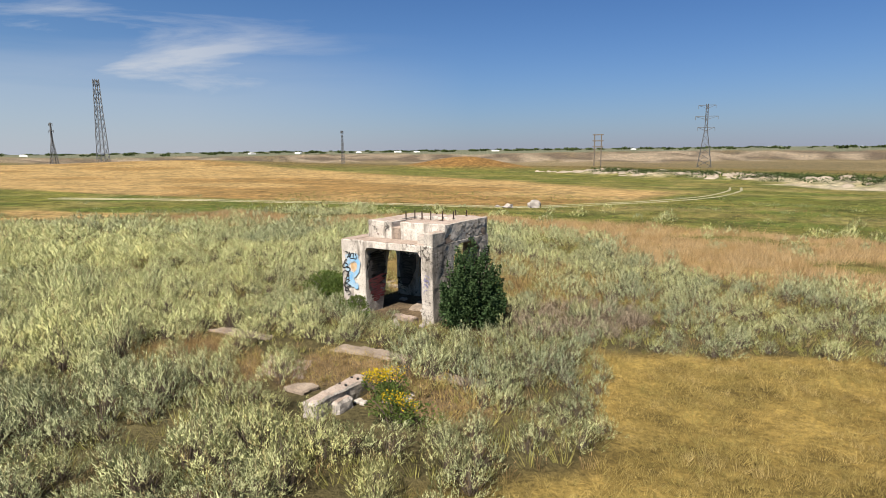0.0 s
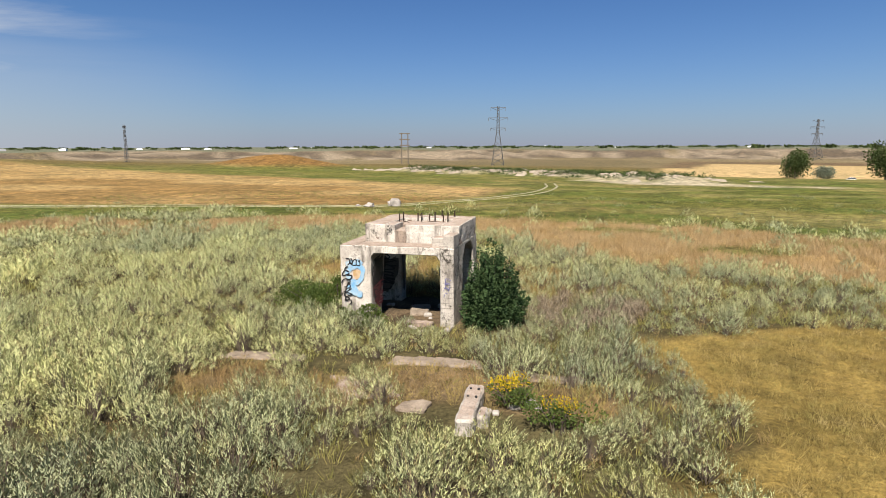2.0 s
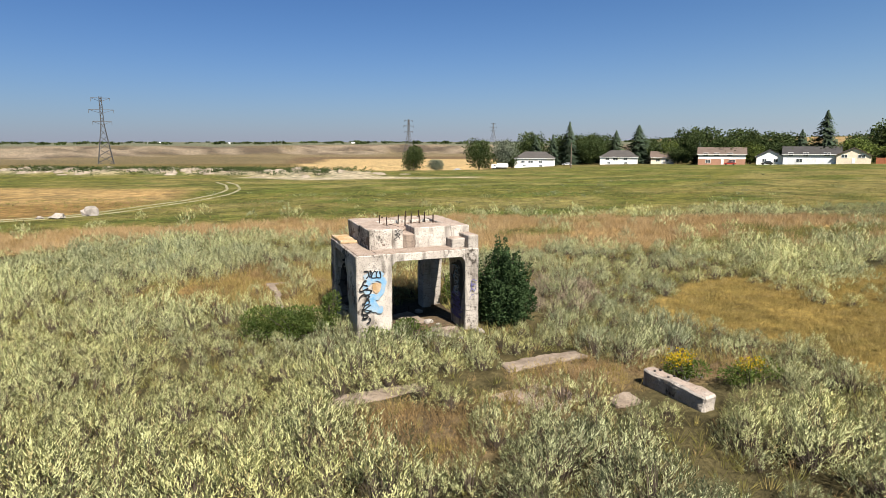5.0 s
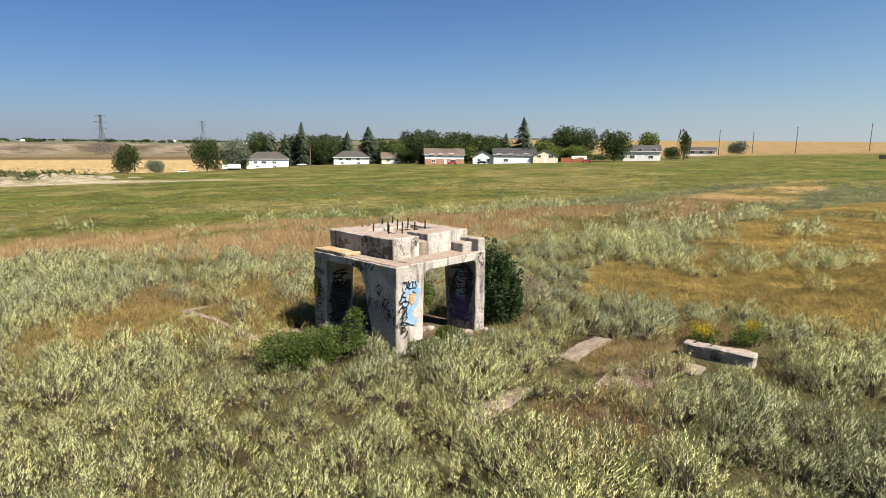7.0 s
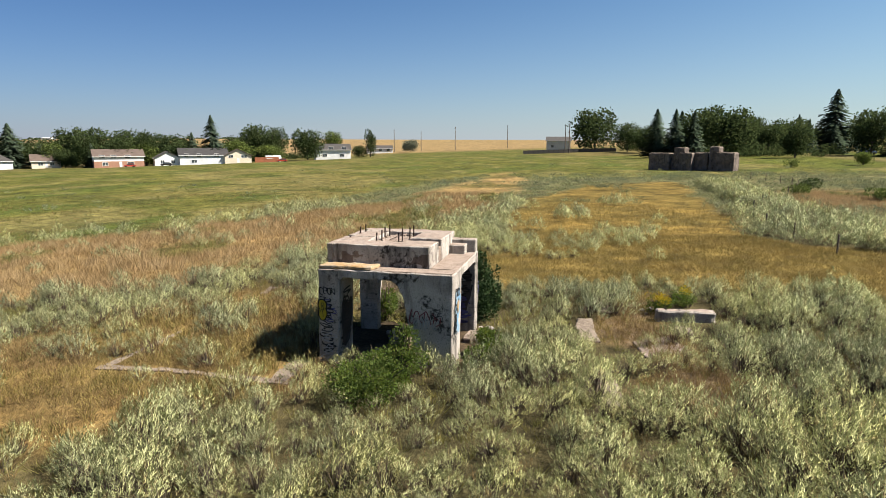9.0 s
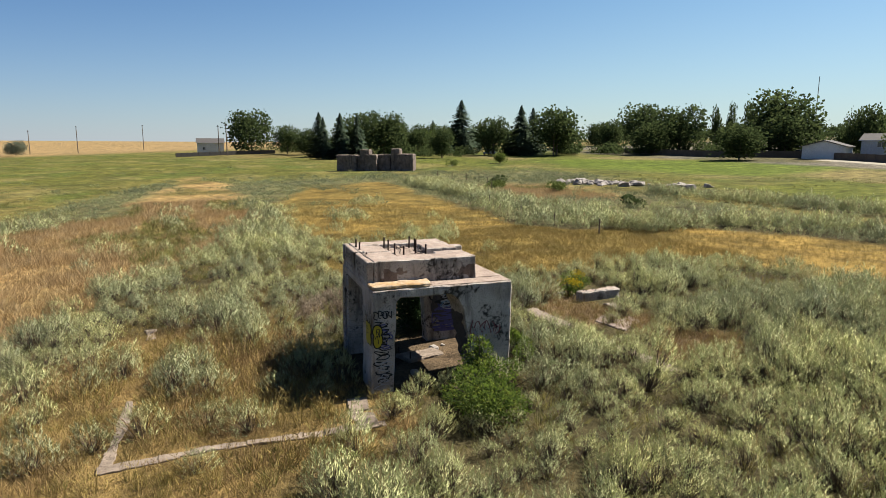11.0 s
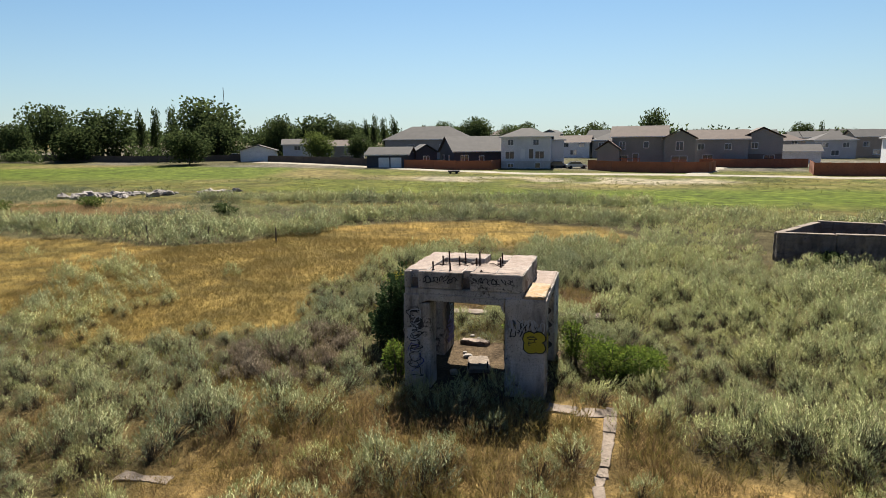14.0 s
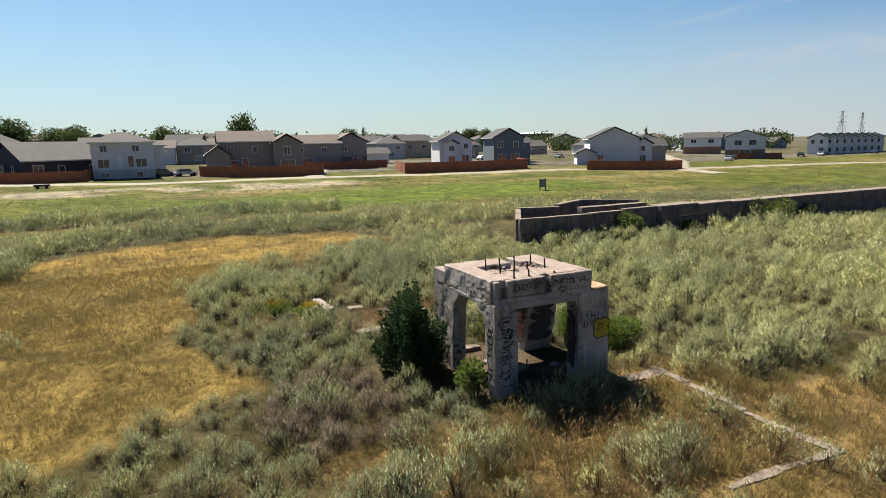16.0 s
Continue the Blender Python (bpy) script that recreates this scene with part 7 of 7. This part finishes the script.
for k, (hx, hy, hw, wc) in enumerate(((-56, -203, 12, "taupe"), (-72, -230, 16, "grey"), (-94, -244, 15, "taupe"), (7, -171, 9, "white"), (-3, -172, 10, "taupe"), (-74, -183, 11, "tan"), (-89, -171, 6, "olive_grey"),
                                      (-74, -229, 12, "pale_grey"), (-108, -258, 14, "taupe"), (-5, -212, 14, "taupe"), (-62, -176, 10, "grey"), (-45, -190, 12, "pale_grey"), (-100, -200, 12, "taupe"), (20, -190, 13, "white"))):
    house(hx, hy, 176 + (k % 3) * 4, hw, 9, 4.3 + (k % 3) * 0.7, 2.1, S[wc], (M_shbrown, M_shingle, M_shdark)[k % 3], wc.replace("_", " ") + " two-storey house far behind the lane", "gable" if k % 2 else "hip", "x",
          windows=((-hw / 4, 3.0, 1.5, 1.2), (hw / 4, 3.0, 1.5, 1.2), (0, 0.8, 1.8, 1.3)), group="houses farther back")
rngh = random.Random(12)
taken = [(-56, -203), (-72, -230), (-94, -244), (7, -171), (-3, -172), (-74, -183), (-89, -171), (-108, -258), (-5, -212), (-62, -176), (-45, -190), (-100, -200), (20, -190)]
for k in range(44):
    hx, hy = -265 + (k % 15) * 22 + rngh.uniform(-6, 6), -188 - 52 * (k // 15) + rngh.uniform(-9, 9)
    if any(math.hypot(hx - a, hy - b) < 13 for a, b in taken) or (hx > 20 and hy > -205):
        continue
    taken.append((hx, hy))
    wc = rngh.choice(("pale_grey", "white", "grey", "taupe", "tan", "blue_grey", "pale_grey", "white"))
    hw = rngh.uniform(9, 14)
    two = rngh.random() > 0.35
    house(hx, hy, 176 + rngh.choice((-12, 0, 6, 84)), hw, 9, 5.4 if two else 3.2, rngh.uniform(1.8, 2.6), S[wc], rngh.choice((M_shbrown, M_shingle, M_shdark, M_shingle)),
          wc.replace("_", " ") + " house with shingled roof in the town", rngh.choice(("gable", "hip", "gable")), rngh.choice(("x", "x", "y")),
          windows=((-hw / 4, 3.4 if two else 1.1, 1.4, 1.2), (hw / 4, 3.4 if two else 1.1, 1.4, 1.2)), group="houses in the town behind")
# row of white town houses to the west
for k in range(9):
    f = k / 8
    house(-204 - 40 * f, -122 - 4 * f, 118, 6.0, 9, 5.6, 1.7, S["white"], M_shdark, "white narrow town house with dark roof", "gable", "y", windows=((-1.4, 3.6, 1.0, 1.3), (1.2, 3.6, 1.0, 1.3), (1.2, 0.7, 1.4, 1.5)),
          door=(-1.4, 0.1), group="row of white town houses")
for k in range(5):
    house(-262 - 9 * k, -112 + 3 * k, 116, 8.5, 9, 5.2, 1.8, S["white" if k % 2 else "pale_grey"], M_shdark, "pale two-storey house with dark roof in the west", "gable", "x", windows=((-2, 3.4, 1.2, 1.3), (2, 3.4, 1.2, 1.3), (0, 0.7, 1.8, 1.5)),
          group="houses in the west")
house(-224, -330, 146, 26, 14, 8.5, 0.8, S["blue_grey"], S["pale_grey"], "flat-roofed blue commercial building far off", "hip", windows=(), category="building", group="far buildings", name="commercial_building")


# ---- fences ----
def fence(line, h, material, label, group="timber fences"):
    th = thing("fence", line[0][0], line[0][1], gz(*line[0]), 0, label, "fence", group)
    ox, oy, oz = line[0][0], line[0][1], gz(*line[0])
    for (ax, ay), (bx, by) in zip(line, line[1:]):
        ln = math.hypot(bx - ax, by - ay)
        n = max(1, round(ln / 2.4))
        for k in range(n):
            x0, y0, x1, y1 = (ax + (bx - ax) * k / n, ay + (by - ay) * k / n, ax + (bx - ax) * (k + 1) / n, ay + (by - ay) * (k + 1) / n)
            zz = gz((x0 + x1) / 2, (y0 + y1) / 2) - oz
            nx, ny = -(by - ay) / ln * 0.03, (bx - ax) / ln * 0.03
            o = [(x0 + nx - ox, y0 + ny - oy), (x1 + nx - ox, y1 + ny - oy), (x1 - nx - ox, y1 - ny - oy), (x0 - nx - ox, y0 - ny - oy)]
            part("panel", prism(bmesh.new(), o, "z", zz - 0.3, zz + h), material, th)
            part("post", boxed(x0 - ox - 0.07, x0 - ox + 0.07, y0 - oy - 0.07, y0 - oy + 0.07, zz - 0.3, zz + h + 0.08), material, th)
    return th


fence([(40.5, -110.5), (28, -107.5), (20.5, -108), (19.5, -116)], 1.9, M_cedar, "red-brown stained cedar fence round a yard")
fence([(1.0, -114), (-4.0, -107.5), (-13, -104.5), (-21.5, -106.5), (-23.5, -112)], 2.0, M_cedar, "red-brown stained cedar fence round a corner yard")
fence([(-22, -124), (-36, -126), (-44, -128)], 1.8, M_cedar, "red-brown stained cedar fence behind a house")
fence([(-40, -112), (-38, -102), (-55, -101.5), (-70, -104.5), (-72, -112)], 2.2, M_cedar, "long red-brown stained cedar fence")
fence([(-83, -95), (-77.5, -92), (-84.5, -87), (-96, -82.5), (-99, -88)], 2.0, M_cedar, "red-brown stained cedar fence round a yard")
fence([(49.5, -116), (62, -121), (66, -123)], 1.8, M_oldfence, "weathered brown timber fence along the lane")
fence([(66, -123), (85, -128)], 1.7, M_oldfence, "pale weathered timber fence along the lane")
fence([(95, -131), (120, -118), (150, -118)], 1.7, M_oldfence, "dark weathered timber fence in front of trees")
fence([(-165, -108), (-150, -112)], 1.6, M_cedar, "brown fence beside a house")
fence([(223.3, 134.4), (228.6, 125.9)], 2.2, M_cedar, "red-brown fence beside a bungalow")
fence([(215.1, 146.2), (220.0, 139.2)], 1.8, M_cedar, "red-brown fence beside a house")
fence([(258, 22), (266, -2), (262, -18)], 1.6, S["dark"], "long low dark barrier in front of a barn")


# ---- vehicles ----
def car(x, y, rz, paint, label, kind="car"):
    ln, w, h = {"car": (4.4, 1.8, 1.45), "van": (5.2, 2.0, 1.9), "truck": (7.8, 2.4, 2.9)}[kind]
    th = thing({"car": "car", "van": "van", "truck": "dump_truck"}[kind], x, y, gz(x, y), rz, label, kind, "parked vehicles")
    if kind == "truck":
        part("cab", worn(boxed(-ln / 2, -ln / 2 + 2.2, -w / 2, w / 2, 0.5, 2.3), 0.2, 2, 0.0), paint, th)
        part("windscreen", boxed(-ln / 2 + 1.0, -ln / 2 + 2.0, -w / 2 - 0.02, w / 2 + 0.02, 1.5, 2.1), M_pane, th)
        part("box", worn(boxed(-ln / 2 + 2.4, ln / 2, -w / 2, w / 2, 0.9, 2.7), 0.08, 3, 0.0), paint, th)
        part("chassis", boxed(-ln / 2 + 0.3, ln / 2 - 0.3, -0.5, 0.5, 0.4, 0.9), M_tyre, th)
        wheels = (-ln / 2 + 1.1, ln / 2 - 2.4, ln / 2 - 1.1)
    else:
        body = prism(bmesh.new(), [(-ln / 2, 0.35), (-ln / 2 + 0.05, 0.75), (-ln / 2 + 1.0, 0.92), (ln / 2 - 0.5, 0.95), (ln / 2, 0.8), (ln / 2, 0.35)], "y", -w / 2, w / 2)
        part("body", worn(body, 0.06, 3, 0.0), paint, th)
        cab = prism(bmesh.new(), [(-ln / 2 + 1.0, 0.9), (-ln / 2 + 1.6, h), (ln / 2 - 1.0, h), (ln / 2 - 0.3, 0.9)], "y", -w / 2 + 0.12, w / 2 - 0.12)
        part("cabin", worn(cab, 0.06, 3, 0.0), M_pane, th)
        part("roof", boxed(-ln / 2 + 1.6, ln / 2 - 1.0, -w / 2 + 0.12, w / 2 - 0.12, h - 0.02, h + 0.03), paint, th)
        wheels = (-ln / 2 + 0.8, ln / 2 - 0.85)
    for u in wheels:
        for s in (-1, 1):
            part("wheel", beam(bmesh.new(), (u, s * (w / 2 - 0.18), 0.33), (u, s * (w / 2 + 0.02), 0.33), 0.35, 0.35, 12), M_tyre, th)
    return th


car(121.8, 240.9, -28, M_car["white"], "white dump truck parked by a bungalow", "truck")
car(104.4, 251.8, -25, M_car["white"], "white car on the road", "car")
car(198.1, 159.7, -45, M_car["black"], "dark car parked by the houses")
car(189.3, 169.5, -45, M_car["red"], "red car parked by the houses")
car(155.6, 236.3, -35, M_car["silver"], "silver car parked by a bungalow")
car(224.8, 122.5, -54, M_car["red"], "red car parked by a shed")
car(176, -82, -60, M_car["dark_blue"], "dark blue car under park trees", "van")
car(3.5, -116, 15, M_car["silver"], "silver car parked behind a house")
car(7.5, -117.5, 10, M_car["dark_blue"], "dark car parked behind a house")
car(-3.5, -131, 80, M_car["dark_blue"], "dark car parked by a garage")
car(-84, -150, 20, M_car["white"], "white car parked on the street")
car(-92, -152, 20, M_car["black"], "black car parked on the street")
car(-113, -150, 30, M_car["silver"], "silver car parked on the street")
car(-138, -105, 40, M_car["white"], "white car parked on the street")
car(-146, -110, 40, M_car["black"], "black car parked on the street")
car(-180, -112, 30, M_car["black"], "black car parked by town houses")
car(-190, -112, 30, M_car["white"], "white car parked by town houses")
car(-197, -115, 30, M_car["black"], "dark car parked by town houses")
car(-216, -110, 30, M_car["dark_blue"], "dark car parked by town houses")
car(61, -126, 20, M_car["white"], "white camper van behind a fence", "van")
car(98, -134, 20, M_car["white"], "white pickup under trees", "van")
trailer = thing("flat_trailer", 25.5, -96, gz(25.5, -96), 8, "low dark flat trailer on the verge", "trailer")
part("bed", worn(boxed(-1.1, 1.1, -0.6, 0.6, 0.3, 0.62), 0.05, 1, 0.01), S["dark"], trailer)
for u in (-0.6, 0.6):
    part("wheel", beam(bmesh.new(), (u, 0.45, 0.22), (u, 0.62, 0.22), 0.25, 0.25, 10), M_tyre, trailer)


# ---- poles, pylons, sign ----
def pole(x, y, h, label="grey timber utility pole", arm=True, r=0.24):
    th = thing("utility_pole", x, y, gz(x, y), 30, label, "pole", "utility poles")
    part("post", beam(bmesh.new(), (0, 0, -0.5), (0, 0, h), r, r * 0.7, 7), M_pole, th)
    if arm:
        part("crossarm", boxed(-1.1, 1.1, -0.08, 0.08, h - 0.7, h - 0.5), M_pole, th)


for x, y, h in ((375, 119.5, 14.9), (397, 107, 13.4), (393, 82, 15.3), (420, 50, 15.9), (127, 188, 9.7), (255, 2, 13), (290, 5, 13)):
    pole(x, y, h, arm=h > 10)
pole(152, -93, 11, arm=False)
pole(131, -177, 23, "thin tall radio mast", False, 0.14)


def pylon(x, y, h, w, rz, label, arms=3, r=0.30, neck=0.18):
    """A lattice tower: four legs that lean in, cross braces, arms."""
    h = h - gz(x, y)
    th = thing("lattice_tower", x, y, gz(x, y), rz, label, "pylon", "lattice towers")
    leg = []

    def half(z):
        f = z / h
        return w / 2 * (1 - (1 - neck) * min(1, f / 0.62)) if f < 0.62 else w / 2 * neck * (1 - 0.3 * (f - 0.62) / 0.38)
    lv = [h * k / 11 for k in range(12)]
    for sx, sy in ((-1, -1), (1, -1), (1, 1), (-1, 1)):
        bm = bmesh.new()
        for a, b in zip(lv, lv[1:]):
            beam(bm, (sx * half(a), sy * half(a), a), (sx * half(b), sy * half(b), b), r, r, 4)
        part("leg", bm, M_steel, th)
    bm = bmesh.new()
    for i, (a, b) in enumerate(zip(lv, lv[1:])):
        for (s0, t0), (s1, t1) in (((-1, -1), (1, -1)), ((1, -1), (1, 1)), ((1, 1), (-1, 1)), ((-1, 1), (-1, -1))):
            beam(bm, (s0 * half(a), t0 * half(a), a), (s1 * half(b), t1 * half(b), b), r * 0.6, r * 0.6, 3)
            beam(bm, (s1 * half(a), t1 * half(a), a), (s0 * half(b), t0 * half(b), b), r * 0.6, r * 0.6, 3)
    part("bracing", bm, M_steel, th)
    for k in range(arms):
        z = h * (0.98 - 0.16 * k)
        q = w * (0.55 if k % 2 == 0 else 0.72)
        bm = beam(bmesh.new(), (-q, 0, z), (q, 0, z), r, r, 4)
        for s in (-1, 1):
            beam(bm, (s * q, 0, z), (0, 0, z - h * 0.05), r * 0.6, r * 0.6, 3)
            beam(bm, (s * q, 0, z), (s * q, 0, z - h * 0.05), r * 0.8, r * 0.8, 4)
        part("crossarm", bm, M_steel, th)
    return th


TW = "grey steel lattice power pylon on the plain"
pylon(-88, 578, 44, 13, 10, TW)
pylon(311, 975, 42, 15, 20, TW, 3, 0.34)
pylon(573, 1198, 44, 13, 20, TW, 3, 0.3)
pylon(-525, 275, 68.5, 8.0, 0, "tall guyed lattice mast", 1, 0.32, 0.6)
pylon(-437, 193, 27, 4.5, 0, TW, 2, 0.2)
pylon(-385, 427, 25, 3.0, 0, "thin lattice mast on the plain", 1, 0.2, 0.5)
pylon(-500, -296, 27, 9, 60, TW, 3, 0.09)
pylon(-520, -292, 25.5, 6, 60, TW, 3, 0.09)
th = thing("timber_pylon", -123, 388, gz(-123, 388), 15, "two-legged timber power pole", "pylon", "lattice towers")
for u in (-2.2, 2.2):
    part("leg", beam(bmesh.new(), (u, 0, -1), (u, 0, 15.5 - gz(-123, 388)), 0.42, 0.36, 6), M_bark, th)
for z in [15.0 - gz(-123, 388) - d for d in (0, 4, 8)]:
    part("crossarm", boxed(-3.6, 3.6, -0.3, 0.3, z - 0.35, z + 0.3), M_bark, th)

sg = thing("notice_board", -40.6, -56.4, gz(-40.6, -56.4), 195, "small grey notice board on two posts", "sign")
for u in (-0.62, 0.62):
    part("post", boxed(u - 0.06, u + 0.06, -0.05, 0.05, -0.3, 1.7), M_pole, sg)
part("board", boxed(-0.58, 0.58, -0.04, 0.04, 0.45, 1.6), M_sign, sg)
for k in range(5):
    part("text_bar", boxed(-0.45, 0.45 - 0.08 * (k % 3), 0.042, 0.05, 0.62 + 0.18 * k, 0.70 + 0.18 * k), S["dark"], sg)


# ---- rocks, far ruin, posts ----
def boulder(x, y, s, label, seed, sq=0.7, group="", material=M_rock):
    bm = bmesh.new()
    bmesh.ops.create_icosphere(bm, subdivisions=2, radius=1.0)
    for v in bm.verts:
        n = noise.noise_vector(v.co * 1.1 + Vector((seed, 0, 0)))
        v.co = Vector((v.co.x * s, v.co.y * s * 0.8, v.co.z * s * sq)) + n * s * 0.45
        for ax in (0, 1, 2):
            v.co[ax] = round(v.co[ax] / (s * 0.45)) * s * 0.45 * 0.45 + v.co[ax] * 0.55
    ob = part("boulder", bm, material, None, label)
    ob.matrix_basis = pose(x, y, gz(x, y) + s * sq * 0.35, 0, 0, seed * 57)
    return tagged(ob, category="rock", group=group)


boulder(-19.0, 53.5, 0.85, "pale block of rock beside the dirt track", 1.0, 0.9)
boulder(-21.8, 51.0, 0.9, "pale flat rock beside the dirt track", 2.0, 0.45)
boulder(-23.3, 51.3, 0.45, "small pale rock beside the dirt track", 3.0, 0.5)
rng = random.Random(4)
for k in range(58):
    f = rng.uniform(0, 1)
    x, y = 62.5 - 16 * f + rng.uniform(-1.8, 1.8), -45.0 - 9.5 * f + rng.uniform(-2.2, 2.2)
    boulder(x, y, rng.uniform(0.35, 0.95), "grey broken concrete chunk in a heap", k * 1.7, rng.uniform(0.35, 0.6), "heap of rubble")


def far_ruin():
    th = thing("block_ruin", 114, -27, gz(114, -27), 58, "row of dark roofless concrete cells in the field", "ruin")
    part("back_wall", worn(boxed(-8.6, 8.6, -1.4, -0.9, -0.6, 2.9), 0.08, 0.9, 0.10, 0.3), M_oldwall, th)
    for k, (u0, u1, v0, v1, hgt) in enumerate(((4.2, 8.7, -0.9, 1.5, 3.3), (2.2, 4.2, -0.9, 0.6, 3.0), (1.3, 3.5, -1.1, 0.9, 4.5), (-0.5, 2.1, -0.9, 1.7, 3.4), (-3.2, -0.5, -0.9, 0.4, 3.5),
                                               (-5.6, -3.6, -1.1, 0.9, 4.7), (-8.7, -5.2, -0.9, 1.6, 3.6))):
        part("cell_wall", worn(boxed(u0, u1, v0 + 0.004 * k, v1, -0.6, hgt), 0.10, 0.8, 0.10, k + 0.5), M_oldwall, th)
        part("cell_top", worn(boxed(u0 + 0.15, u1 - 0.15, v0 + 0.15, v1 - 0.15, hgt - 0.05, hgt + 0.10), 0.05, 0.8, 0.06, k + 7.5), M_oldtop, th)


far_ruin()
fp = [(20 + 5.2 * k, -31.0 + 3.6 * math.sin(k * 0.5) - 0.9 * k + 10) for k in range(14)]
for k, (x, y) in enumerate(fp):
    ob = part("fence_post", beam(bmesh.new(), (0, 0, -0.4), (0.04 * (k % 3 - 1), 0, 1.15), 0.06, 0.05, 6), M_pole, None, "weathered timber fence post in the grass")
    ob.matrix_basis = pose(x, y, gz(x, y))
    tagged(ob, category="fence post", group="old fence posts")
# trees of the town behind the houses
rngt = np.random.default_rng(19)
sp = []
for k in range(420):
    a = rngt.uniform(98, 236)
    d = rngt.uniform(255, 520)
    sp.append((d * math.sin(radians(a)), d * math.cos(radians(a)), rngt.uniform(5.5, 10.5)))
scatter("town_trees", np.array(sp), [np.concatenate([sprig(rngt, 16, 5, 0.9, 0.9, 0.16, 0.07, twig=False, bare=0.1) for _ in range(2)]) for _ in range(5)], M_tree,
        "dark green trees of the town behind the houses", "trees", rngt)
# far belt of trees and sheds on the horizon
rngb = np.random.default_rng(9)
sp = []
for k in range(520):
    a = rngb.uniform(-80, 62)
    d = rngb.uniform(1500, 3200)
    sp.append((d * math.sin(radians(a)), d * math.cos(radians(a)), rngb.uniform(3.5, 7.5)))
scatter("shelter_belt", np.array(sp), [sprig(rngb, 14, 3, 0.8, 2.4, 0.9, 0.35, twig=False) for _ in range(4)], M_tree, "far dark rows of trees on the plain", "trees", rngb)
for k in range(22):
    a, d = rngb.uniform(-75, 55), rngb.uniform(1500, 2800)
    x, y = d * math.sin(radians(a)), d * math.cos(radians(a))
    w, q, h = rngb.uniform(10, 30), rngb.uniform(5, 10), rngb.uniform(2.5, 5)
    ob = part("far_farm_shed", prism(bmesh.new(), [(-q, -1), (-q, h), (0, h * 1.35), (q, h), (q, -1)], "x", -w / 2, w / 2), S["white"] if k % 3 else S["grey"], None, "pale farm building far off on the plain")
    ob.matrix_basis = pose(x, y, gz(x, y), 0, 0, rngb.uniform(0, 180))
    tagged(ob, category="farm building", group="farm buildings on the plain")
